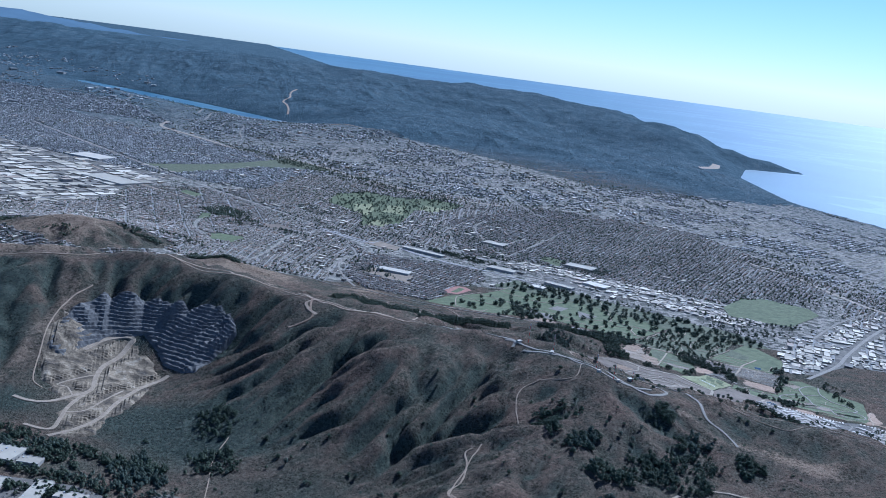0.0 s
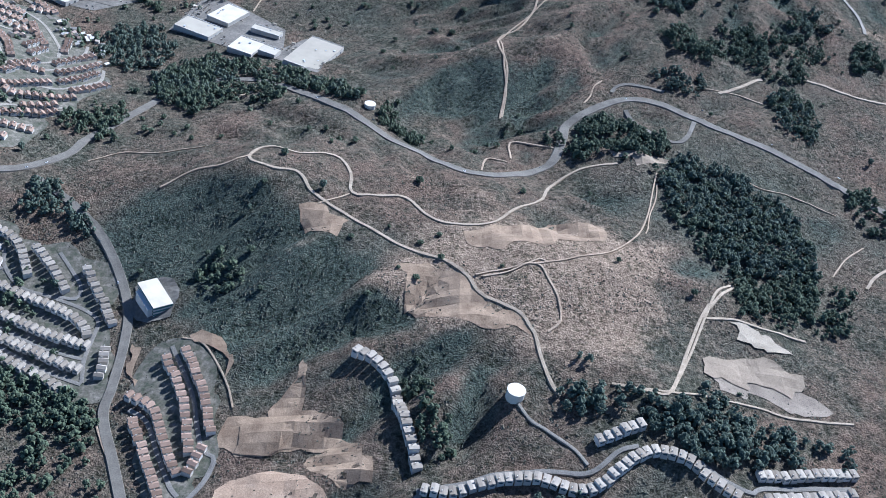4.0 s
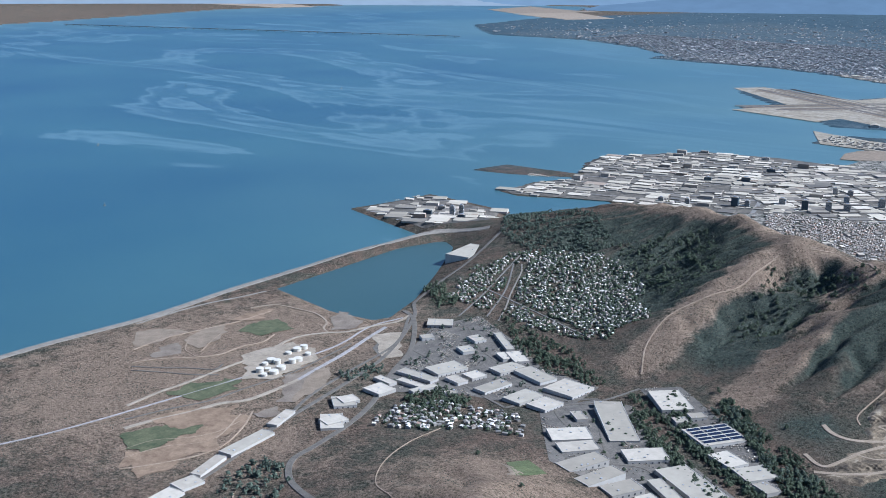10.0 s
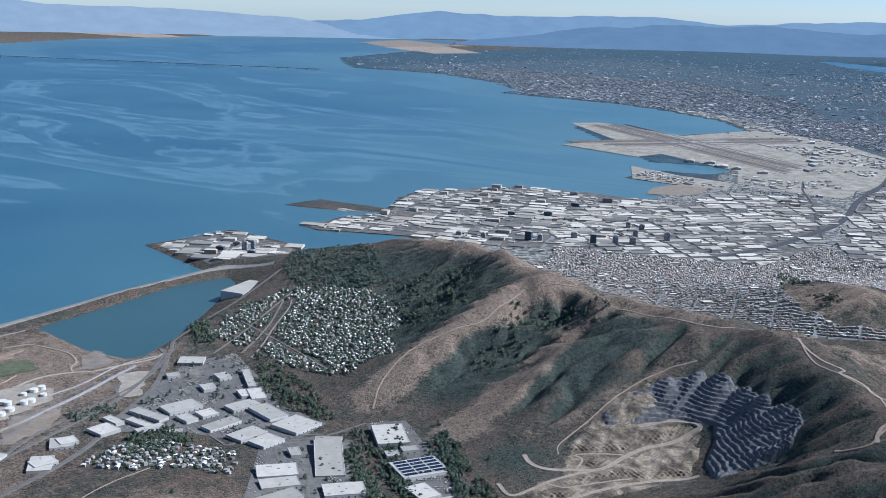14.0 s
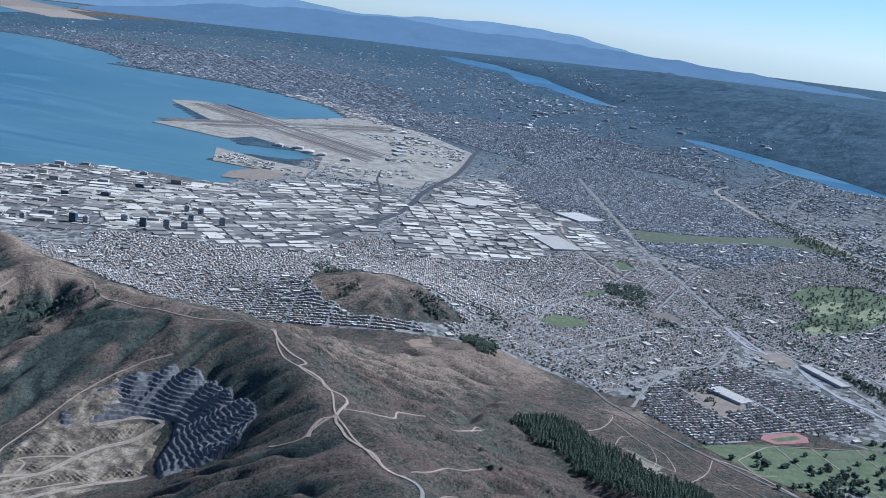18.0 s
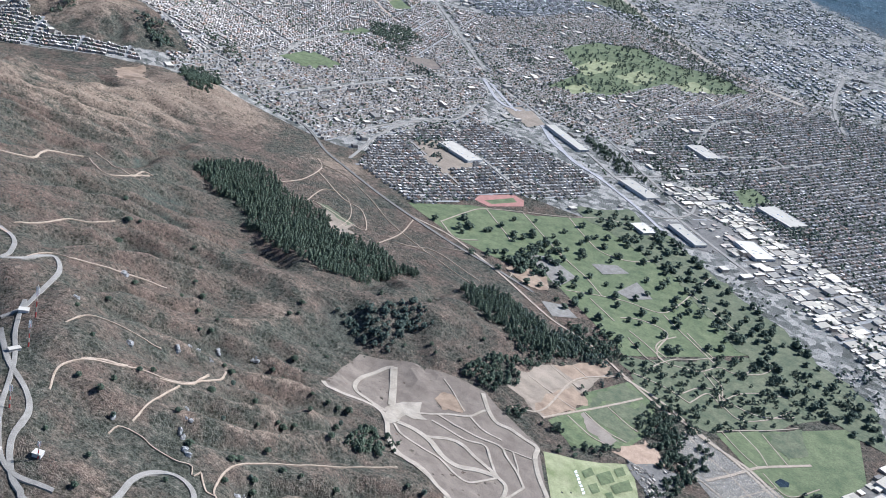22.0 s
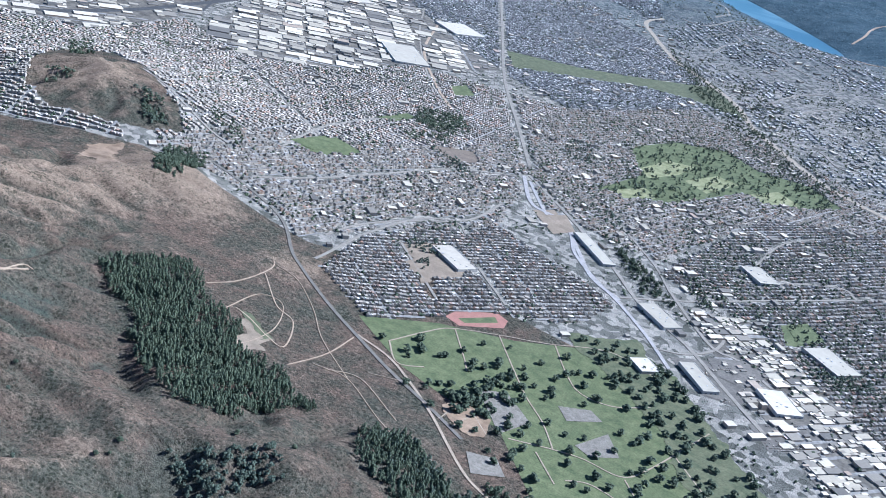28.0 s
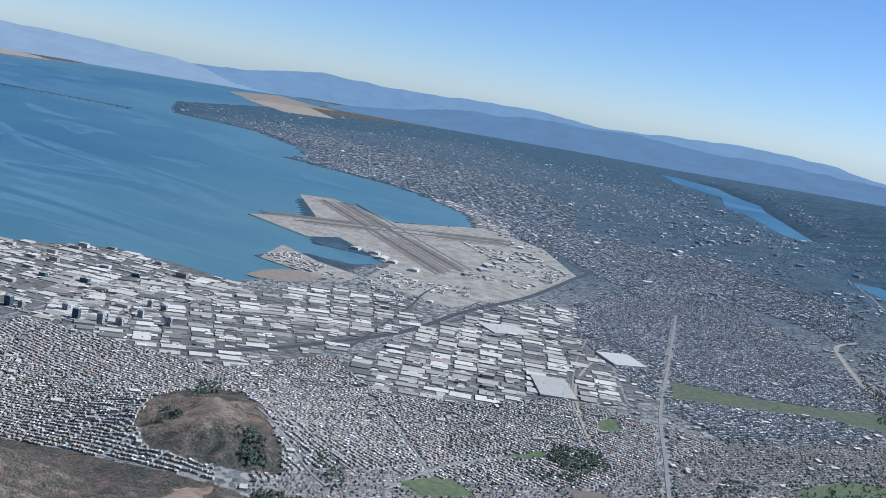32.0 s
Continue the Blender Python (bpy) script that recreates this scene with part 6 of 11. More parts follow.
patch("cemetery_lawn", LAWN, [(2.4, -161.9), (-13.4, -178.8), (-32.7, -188.8), (-57.2, -210.0), (-74.4, -210.3), (-90.0, -168.6), (-108.7, -144.0), (-76.6, -113.6), (-60.9, -131.5), (-51.1, -142.2), (-33.4, -144.2), (-19.9, -148.0)])
patch("wooded_cemetery", LAWN2, [(-75.8, -110.8), (-108.9, -142.4), (-134.2, -140.7), (-135.4, -126.4), (-101.4, -92.9), (-88.2, -96.5)])
patch("garden_cemetery", LAWN, [(-102.7, -93.6), (-135.7, -122.4), (-137.7, -93.5), (-122.3, -75.9), (-111.0, -84.1)])
patch("stone_cemetery", STONES, [(-94.2, -85.3), (-99.8, -90.8), (-122.3, -75.9), (-122.8, -71.8), (-112.2, -56.2), (-104.0, -66.9), (-97.2, -75.0)])
patch("bare_plot", TAN, [(-97.3, -55.6), (-102.9, -63.6), (-112.2, -56.2), (-107.8, -48.6)])
patch("memorial_lawn", LAWN, [(-88.1, -47.5), (-93.1, -54.6), (-107.4, -47.5), (-119.3, -67.3), (-128.7, -67.0), (-136.9, -38.2), (-126.8, -20.1), (-118.6, -8.3), (-112.8, -10.0), (-105.5, -25.9), (-95.3, -38.8)])
patch("parking", PARKING, [(-85.5, -66.6), (-87.5, -68.9), (-94.9, -65.3), (-96.2, -57.3), (-93.2, -54.7)])
patch("golf_lawn", LAWN, [(17.0, -414.0), (5.5, -446.6), (-16.8, -458.8), (-37.9, -443.4), (-61.6, -444.9), (-80.7, -425.7), (-64.9, -407.4), (-41.0, -402.4), (-22.7, -355.9), (4.4, -341.6), (-1.6, -379.2)])
for fairway in ([(2.4, -388.1), (-2.2, -413.1), (-14.3, -417.8), (-12.7, -398.0), (-5.2, -378.3)], [(-17.1, -392.7), (-25.6, -415.7), (-36.7, -413.6), (-29.6, -385.8)], [(-0.4, -347.6), (-8.8, -364.9), (-17.1, -355.8), (-7.4, -342.4)], [(-43.8, -406.5), (-52.4, -422.8), (-64.9, -411.9), (-51.2, -397.3)]):
    patch("golf_fairway", LIME, fairway)
patch("veterans_lawn", LAWN2, [(136.7, -520.1), (93.4, -538.6), (48.4, -574.1), (25.9, -593.6), (-8.4, -531.5), (24.4, -542.9), (57.0, -537.6), (116.1, -485.0)])
patch("running_track", TRACK, [(-12.5, -184.4), (-12.8, -190.3), (-21.5, -200.2), (-25.9, -198.2), (-27.1, -193.0), (-18.0, -182.8)])
patch("track_field", LAWN, [(-15.4, -186.7), (-22.2, -197.2), (-24.4, -194.7), (-18.2, -185.7)])
patch("ball_field", LAWN, [(186.2, 78.5), (185.6, 71.5), (176.1, 74.7), (175.9, 84.7)])
patch("ball_diamond", TAN, [(185.5, 80.3), (181.4, 81.6), (175.7, 83.1), (177.4, 86.6)])
patch("picnic_ground", TAN, [(29.9, 116.1), (25.7, 114.1), (19.9, 115.5), (20.8, 118.9), (24.6, 121.1), (27.9, 118.5)])
patch("dry_field", STRAW, [(80.5, 145.3), (78.6, 144.5), (73.6, 147.1), (74.6, 150.7), (78.4, 150.1)])
patch("dry_field", STRAW, [(65.3, 155.6), (59.9, 154.9), (55.2, 159.4), (52.8, 164.7), (47.3, 167.1), (46.7, 170.1), (53.6, 168.1), (63.0, 163.7)])
patch("dry_field", STRAW, [(55.7, 147.9), (48.1, 144.3), (42.2, 141.8), (34.0, 142.7), (34.0, 147.9), (40.4, 150.1), (48.2, 151.5), (51.9, 152.2)])
patch("dry_field", STRAW, [(84.8, 182.3), (78.6, 181.8), (77.5, 172.5), (75.0, 176.3), (75.1, 180.8), (69.8, 183.9), (68.7, 186.4), (77.2, 187.2), (82.1, 188.0), (85.3, 186.0)])
patch("dry_field", STRAW, [(74.8, 188.5), (68.8, 185.9), (64.7, 191.2), (65.1, 193.2), (70.4, 193.4)])
patch("earthworks", ORANGE, [(84.7, 197.7), (82.8, 192.7), (78.8, 191.5), (68.6, 195.0), (69.1, 197.6), (84.5, 198.7)])
patch("bare_slope", BARE, [(23.1, 169.2), (12.6, 169.9), (5.3, 174.7), (8.4, 176.8), (15.5, 175.5), (21.2, 175.1)])
patch("parking", PARKING, [(287.6, 43.9), (295.0, 33.3), (290.6, 28.5), (280.7, 40.2), (276.8, 48.0)])
patch("school_field", LAWN, [(90.3, -249.4), (91.2, -268.4), (80.2, -268.0), (80.0, -256.7)])
patch("school_yard", TAN, [(23.4, -215.6), (18.9, -222.1), (9.8, -213.9), (-3.1, -216.4), (2.2, -208.1), (14.2, -207.7)])
patch("rail_yard", TAN, [(10.2, -291.4), (4.8, -300.1), (-7.9, -287.4), (-3.1, -280.2)])
patch("field", STRAW, [(115.5, -172.9), (113.1, -181.3), (98.2, -168.7), (95.3, -157.8)])
patch("nursery", TAN, [(16.7, -126.3), (16.3, -130.1), (5.9, -127.2), (4.9, -120.5)])
patch("shopping_lot", PARKING, [(-68.4, -221.3), (-82.2, -232.7), (-97.6, -231.5), (-92.2, -208.5), (-83.1, -206.6)])
patch("car_lots", PARKING, [(-97.1, -201.9), (-113.1, -218.8), (-123.6, -210.1), (-105.6, -191.8)])
patch("school_lot", PARKING, [(-92.6, -259.9), (-106.4, -270.2), (-118.0, -263.0), (-104.0, -247.7)])
patch("ball_field", LAWN, [(-88.5, -277.4), (-93.2, -285.7), (-100.7, -271.8), (-94.0, -261.5)])
patch("industrial_lot", PARKING, [(116.9, 73.0), (115.2, 65.2), (113.1, 54.9), (109.3, 54.0), (93.4, 66.4), (92.6, 75.2), (88.6, 69.0), (82.1, 72.6), (84.3, 90.0), (92.4, 82.1)])
patch("industrial_lot", PARKING, [(215.1, 38.7), (209.6, 20.3), (199.2, 17.5), (181.3, 30.2), (145.1, 44.5), (129.4, 50.2), (123.4, 55.4), (123.8, 59.4), (133.5, 68.9), (143.1, 68.1), (160.3, 62.2), (170.8, 66.4), (183.3, 66.7)])
patch("industrial_lot", PARKING, [(257.0, 70.1), (267.3, 49.0), (279.2, 34.4), (293.5, 12.2), (288.3, -4.5), (263.5, 3.5), (237.6, 14.6), (215.7, 13.1), (211.3, 28.4), (225.1, 42.3), (241.3, 49.3)])
patch("industrial_lot", PARKING, [(206.5, 5.7), (198.0, -2.7), (178.8, 7.5), (159.6, 16.9), (138.9, 34.3), (142.0, 39.4), (161.6, 32.3), (182.9, 20.5)])
patch("estate_ground", LOTS, [(155.4, 120.1), (150.8, 111.3), (148.9, 95.4), (146.0, 92.3), (154.1, 80.2), (156.0, 70.3), (148.5, 72.0), (140.6, 72.1), (133.8, 82.2), (125.1, 91.0), (121.3, 101.0), (124.5, 110.1), (127.8, 119.1), (129.7, 129.0), (133.7, 131.1), (139.5, 130.1), (145.4, 128.3)])
patch("estate_ground", LOTS, [(146.2, 148.1), (140.4, 149.5), (124.7, 148.8), (116.1, 151.2), (105.8, 154.2), (101.0, 176.4), (102.6, 179.9), (107.2, 180.0), (128.1, 169.4), (130.4, 162.0), (130.6, 158.8), (143.8, 154.9)])
patch("school_lawn", LAWN, [(137.9, 162.3), (136.0, 159.1), (133.9, 159.1), (129.1, 160.8), (129.1, 163.7), (135.2, 165.1)])
patch("estate_ground", LOTS, [(98.8, 177.4), (95.7, 170.5), (91.9, 169.8), (86.4, 179.5), (84.1, 188.8), (87.4, 197.7), (90.1, 197.8), (96.5, 184.3)])
patch("trailer_ground", PARKING, [(-78.5, -17.8), (-82.8, -21.7), (-94.7, -22.0), (-108.3, -8.7), (-112.9, -7.0), (-123.8, -0.4), (-121.2, 9.5), (-119.7, 17.1), (-111.8, 24.8), (-104.3, 20.4), (-99.3, 6.4), (-82.2, 4.4), (-79.9, -1.2)])
patch("bare_plot", ORANGE, [(-100.4, -21.1), (-102.5, -25.2), (-107.0, -22.2), (-104.3, -15.5)])
patch("bare_plot", ORANGE, [(-116.9, -6.1), (-131.0, -26.8), (-132.3, -25.9), (-123.3, -8.8), (-124.2, -1.9), (-120.4, -6.0)])
patch("bare_plot", ORANGE, [(-81.9, -66.0), (-89.5, -77.9), (-94.1, -70.2), (-89.2, -66.2)])
patch("tarmac", TARMAC, [(378.1, -514.4), (416.8, -583.1), (518.0, -624.9), (519.3, -590.5), (615.9, -605.2), (605.6, -678.3), (736.2, -772.6), (719.1, -806.5), (587.0, -767.8), (567.3, -888.3), (471.8, -860.2), (363.2, -760.5), (309.1, -607.6), (299.5, -520.5)])
patch("harbour_island", TAN, HARBOUR_ISLAND)
patch("tarmac", TARMAC, [(448.7, -481.2), (490.7, -538.9), (434.5, -523.0), (385.8, -522.0), (372.6, -487.4), (402.5, -483.4)])
patch("salt_pond", PALE, [(2517.2, -2112.0), (2526.3, -2368.6), (2037.6, -2046.7), (2067.5, -1889.6)])
patch("salt_pond", PALE, [(3783.4, -1721.6), (3889.4, -2027.1), (3318.5, -1939.4), (3335.7, -1733.8)])
patch("wetland", TAN, [(2845.8, -2304.3), (3031.9, -2691.1), (2410.1, -2407.4), (2551.8, -2143.2)])
patch("beach", PALE, [(-505, -925), (-520, -940), (-548, -962), (-560, -985), (-552, -990), (-535, -965), (-508, -945)])
patch("bare_apron", TAN, [(153.3, 125.5), (151.9, 124.3), (148.5, 126.9), (143.1, 129.7), (137.9, 130.5), (134.3, 130.4), (134.1, 132.2), (138.3, 131.7), (144.6, 130.1), (150.8, 127.4)])
patch("bare_field", SITE, [(-68.4, -22.9), (-75.8, -37.9), (-88.0, -48.0), (-88.7, -42.8), (-92.2, -40.0), (-98.3, -36.6), (-101.2, -32.1), (-98.0, -22.7), (-93.5, -22.2), (-90.9, -22.5), (-84.6, -23.7), (-79.3, -20.9), (-74.0, -22.5)])
patch("pond_berm", PALE2, [(-91.2, -25.4), (-90.5, -29.4), (-92.1, -33.0), (-94.9, -34.1), (-97.0, -32.2), (-97.6, -28.5), (-96.1, -24.4), (-93.5, -23.1)])
patch("pond_bank", BARE, [(-91.7, -25.8), (-91.2, -29.2), (-92.5, -32.2), (-94.7, -33.2), (-96.5, -31.5), (-96.9, -28.7), (-95.8, -25.2), (-93.6, -24.1)])
patch("pond", POND, [(-92.2, -26.3), (-92.0, -28.9), (-93.0, -31.1), (-94.6, -32.0), (-95.8, -30.9), (-96.2, -28.9), (-95.2, -26.4), (-93.6, -25.3)])
patch("burial_ground", TAN, [(-57.9, -69.5), (-62.1, -91.9), (-67.2, -88.5), (-68.4, -87.6), (-66.0, -77.6), (-63.9, -68.0)])
patch("burial_ground", STRAW, [(-62.2, -92.0), (-71.9, -103.4), (-74.9, -99.7), (-70.3, -92.4), (-67.3, -88.7)])
patch("burial_ground", STRAW, [(-64.2, -68.0), (-66.4, -77.1), (-68.7, -86.8), (-72.5, -84.3), (-72.6, -77.3), (-67.2, -66.9)])
patch("grass_plot", LAWN2, [(-72.9, -82.4), (-78.8, -99.9), (-84.8, -96.3), (-73.9, -79.2)])
patch("grass_plot", LAWN, [(-68.9, -67.3), (-71.5, -71.7), (-76.5, -68.0), (-73.4, -62.8)])
patch("bare_plot", BARE, [(-72.0, -73.0), (-74.7, -77.3), (-84.0, -71.9), (-81.0, -67.2)])
patch("grass_plot", LAWN2, [(-75.0, -78.5), (-78.0, -83.6), (-87.6, -78.0), (-84.4, -72.5)])
patch("grass_plot", LAWN2, [(-78.4, -84.2), (-85.0, -93.7), (-87.5, -91.8), (-88.1, -79.4)])
patch("old_graves", STONES, [(-95.6, -78.4), (-95.2, -86.0), (-97.4, -89.3), (-107.4, -81.0), (-103.1, -72.1), (-99.2, -74.5)])
patch("old_graves", STONES, [(-104.5, -71.2), (-111.5, -81.2), (-119.7, -76.3), (-111.2, -67.2), (-108.5, -67.2)])
patch("grass_plot", LAWN, [(-104.2, -95.0), (-112.1, -102.4), (-118.9, -92.9), (-112.8, -85.1)])
patch("grass_plot", LAWN, [(-112.8, -82.6), (-118.9, -89.8), (-125.1, -84.5), (-120.9, -80.3)])
patch("grass_plot", LAWN2, [(-113.0, -102.7), (-120.6, -109.5), (-123.8, -98.8), (-119.7, -93.7)])
patch("pond", POND, [(-117.2, -82.4), (-118.3, -84.8), (-120.4, -84.5), (-120.3, -82.4), (-118.6, -81.1)])
patch("bare_plot", ORANGE, [(-82.0, -66.6), (-90.1, -77.1), (-93.7, -71.0), (-92.4, -67.4), (-88.4, -66.9)])
patch("parking", PARKING, [(-86.3, -64.0), (-91.5, -69.2), (-97.2, -69.3), (-97.8, -65.5), (-92.4, -56.6), (-88.2, -61.0)])
patch("grave_rows", TAN, [(-105.0, -39.9), (-107.3, -41.5), (-109.7, -36.4), (-107.3, -34.5)])
patch("grave_rows", SITE, [(-107.5, -34.1), (-109.9, -35.7), (-114.7, -38.1), (-114.8, -33.0), (-111.6, -30.7)])
patch("grave_rows", TAN, [(-117.6, -61.2), (-120.5, -65.4), (-123.5, -60.0), (-119.7, -57.3)])
patch("grave_rows", SITE, [(-114.3, -21.8), (-115.4, -23.7), (-118.7, -21.8), (-116.0, -19.1)])
patch("flower_bed", TAN, [(-112.5, -28.1), (-113.0, -30.7), (-114.8, -32.0), (-116.4, -30.8), (-116.7, -27.9), (-115.4, -25.8), (-113.7, -25.6)])
patch("bare_plot", ORANGE, [(-98.5, -56.1), (-101.6, -63.1), (-112.4, -56.7), (-108.1, -49.3)])
patch("rough_grass", STRAW, [(256.6, 142.0), (259.9, 126.1), (265.6, 107.3), (259.9, 104.8), (248.8, 128.8), (244.4, 145.0)])
patch("rough_grass", LAWN2, [(267.2, 136.6), (270.5, 122.1), (269.2, 111.1), (261.3, 121.6), (257.8, 138.0)])
patch("rough_grass", LAWN2, [(289.0, 107.7), (292.1, 95.3), (285.8, 92.5), (283.1, 104.9)])
patch("yard", PALE2, [(297.2, 36.0), (293.9, 27.3), (275.3, 41.4), (277.7, 48.8)])
patch("bare_bank", BARE, [(282.7, 81.0), (284.3, 65.6), (274.5, 67.8), (263.3, 87.6), (265.0, 93.0)])
patch("cemetery_border", LAWN2, [(-40.3, -206.1), (-57.1, -221.6), (-78.0, -202.2), (-117.0, -162.3), (-141.7, -134.5), (-141.3, -115.1), (-119.0, -123.0), (-100.5, -148.1), (-77.6, -180.7)])
patch("site_hub", PALE2, [(-39.1, -39.1), (-37.8, -44.4), (-39.0, -46.0), (-43.4, -51.3), (-47.1, -46.3), (-44.9, -42.9), (-42.8, -39.8), (-41.0, -37.4)])
patch("spoil_bank", PALE2, [(-43.8, -31.8), (-46.4, -28.8), (-49.1, -27.9), (-52.6, -26.9), (-56.6, -24.7), (-59.8, -21.8), (-62.6, -16.8), (-62.2, -20.6), (-60.3, -22.6), (-56.8, -25.1), (-52.9, -27.4), (-48.8, -29.0)])
patch("yellow_earth", STRAW, [(-44.7, -54.6), (-47.6, -58.8), (-51.1, -55.0), (-48.0, -51.1)])
patch("dark_turf", LAWN, [(-78.5, -53.0), (-79.9, -56.2), (-81.2, -54.1), (-79.7, -51.3)])
patch("dark_turf", LAWN, [(-81.4, -54.4), (-83.6, -58.8), (-85.4, -55.2), (-83.1, -51.9)])
patch("dark_turf", LAWN, [(-84.8, -53.3), (-87.8, -58.4), (-89.3, -55.5), (-86.2, -51.4)])
patch("dark_turf", LAWN, [(-80.7, -49.7), (-82.1, -51.8), (-83.4, -49.5), (-82.2, -47.6)])
patch("dark_turf", LAWN, [(-84.2, -60.1), (-85.8, -62.3), (-87.0, -59.9), (-85.5, -57.4)])
patch("dark_turf", LAWN, [(-84.3, -49.7), (-85.4, -51.6), (-86.3, -49.9), (-85.4, -48.3)])
patch("white_mark", WHITE_MARK, [(-77.2, -51.7), (-77.6, -52.4), (-77.9, -51.6), (-77.5, -51.0)])
patch("white_mark", WHITE_MARK, [(-77.7, -50.7), (-78.1, -51.3), (-78.4, -50.7), (-78.0, -50.1)])
patch("white_mark", WHITE_MARK, [(-78.2, -49.8), (-78.6, -50.4), (-78.9, -49.8), (-78.5, -49.2)])
patch("white_mark", WHITE_MARK, [(-78.7, -49.0), (-79.1, -49.6), (-79.4, -49.1), (-79.0, -48.5)])
patch("white_mark", WHITE_MARK, [(-79.2, -48.3), (-79.6, -48.8), (-79.9, -48.2), (-79.5, -47.7)])
patch("white_mark", WHITE_MARK, [(-79.7, -47.4), (-80.1, -48.0), (-80.4, -47.4), (-80.0, -46.8)])
patch("white_mark", WHITE_MARK, [(-80.2, -46.5), (-80.6, -47.1), (-80.9, -46.5), (-80.5, -45.9)])
patch("old_graves", STONES, [(-38.5, -155.2), (-44.7, -160.1), (-55.0, -151.9), (-52.1, -140.2)])
patch("burial_ground", STRAW, [(-36.6, -138.4), (-36.8, -149.7), (-47.8, -142.6), (-49.4, -135.6), (-44.7, -131.9)])
patch("old_graves", STONES, [(-56.5, -165.9), (-63.5, -171.4), (-67.9, -168.5), (-61.1, -160.9)])
patch("old_graves", STONES, [(-67.1, -152.0), (-71.1, -164.2), (-77.3, -156.0), (-71.7, -150.3)])
patch("old_graves", STONES, [(-50.8, -125.7), (-56.8, -129.8), (-61.5, -124.5), (-55.8, -118.3)])
patch("nursery", TAN, [(11.8, -118.1), (10.2, -126.1), (3.1, -121.0), (7.3, -114.3)])
patch("nursery", LAWN2, [(21.1, -132.1), (16.6, -132.5), (6.6, -127.6), (6.7, -123.7)])
patch("landfill", TAN, [(351.0, 97.6), (350.5, 90.1), (339.1, 82.4), (337.7, 92.9), (334.2, 106.0)])
patch("landfill", TAN, [(332.6, 88.3), (340.2, 75.6), (341.0, 69.9), (332.9, 71.2), (326.1, 81.3), (320.6, 88.5), (325.4, 90.4)])
patch("landfill", STRAW, [(343.0, 65.5), (347.0, 56.5), (345.9, 45.4), (337.5, 55.8)])
patch("landfill", BARE, [(331.3, 100.1), (330.5, 91.0), (319.8, 95.4), (321.6, 103.3)])
patch("rough_grass", LAWN2, [(330.6, 68.8), (335.5, 59.3), (333.7, 51.6), (322.1, 52.1), (319.9, 66.0)])
patch("rough_grass", LAWN2, [(292.1, 115.5), (294.7, 105.4), (290.7, 97.0), (282.5, 97.4), (280.4, 110.1)])
patch("rough_grass", LAWN2, [(272.8, 136.6), (272.1, 129.4), (261.1, 124.5), (259.2, 133.2), (262.2, 141.9)])
patch("rough_grass", STRAW, [(278.0, 127.8), (274.5, 110.2), (269.3, 103.0), (261.9, 111.0), (266.6, 126.1)])
patch("rough_grass", STRAW, [(261.3, 142.3), (257.3, 131.2), (254.9, 120.2), (247.5, 121.5), (249.9, 133.8), (254.1, 146.0)])
patch("mud_shore", BARE, [(319.8, 39.3), (328.7, 28.0), (316.1, 28.9), (311.4, 27.6), (308.6, 39.3), (311.2, 43.9)])
patch("tank_yard", PALE2, [(306.3, 80.8), (307.7, 62.3), (297.1, 59.0), (287.0, 67.3), (283.2, 84.8), (287.9, 91.3)])
patch("bare_bank", TAN, [(280.8, 71.6), (281.5, 65.0), (271.1, 71.6), (264.3, 84.4), (262.9, 89.1), (267.6, 87.8)])
patch("bare_bank", BARE, [(261.7, 102.6), (262.6, 94.9), (257.4, 96.6), (257.2, 102.0)])
patch("school_yard", TAN, [(21.7, -215.4), (18.4, -227.0), (6.8, -225.1), (-3.7, -213.7), (4.3, -197.5)])
patch("ball_field", LAWN, [(91.2, -263.8), (91.3, -277.8), (76.9, -274.5), (77.3, -263.9)])
patch("school_field", LAWN, [(101.2, -322.5), (98.1, -342.5), (92.3, -342.8), (93.9, -326.8)])
patch("park_field", LAWN, [(111.6, -405.9), (108.8, -418.2), (97.2, -406.2), (101.4, -393.9)])
patch("ball_field", LAWN, [(-89.8, -278.7), (-95.2, -287.4), (-103.5, -277.5), (-96.7, -267.6)])
patch("bare_field", SITE, [(69.8, -315.3), (55.6, -328.3), (47.2, -317.9), (53.8, -306.2)])
patch("shopping_lot", PARKING, [(-76.9, -231.0), (-86.4, -239.1), (-95.6, -235.4), (-89.5, -221.3), (-82.9, -221.8)])
patch("rail_yard", TAN, [(7.2, -288.2), (-0.4, -299.3), (-9.5, -286.5), (-5.2, -276.3)])
patch("bare_field", PALE2, [(17.3, 160.9), (12.8, 160.9), (9.9, 162.6), (9.1, 167.3), (12.9, 167.8), (14.7, 164.9), (17.2, 164.4)])
patch("bare_field", TAN, [(23.0, 168.7), (19.4, 166.5), (14.6, 168.0), (7.8, 170.0), (9.2, 175.0), (14.5, 173.8), (20.0, 172.3), (23.1, 172.8)])
patch("school_yard", PALE2, [(128.8, 175.7), (127.5, 175.0), (124.8, 178.5), (119.6, 184.8), (117.8, 186.8), (117.0, 190.7), (117.1, 192.6), (123.9, 193.3), (126.7, 185.6)])
patch("parking", PARKING, [(125.0, 178.9), (122.2, 178.2), (118.9, 184.7), (121.4, 185.2)])
patch("bare_slope", STRAW, [(92.5, 169.7), (90.3, 168.4), (87.4, 169.2), (85.6, 174.5), (86.1, 176.2), (88.5, 173.0)])
patch("bare_slope", STRAW, [(83.6, 183.5), (80.1, 182.1), (75.7, 181.8), (75.3, 186.3), (78.8, 187.4), (82.4, 187.3)])
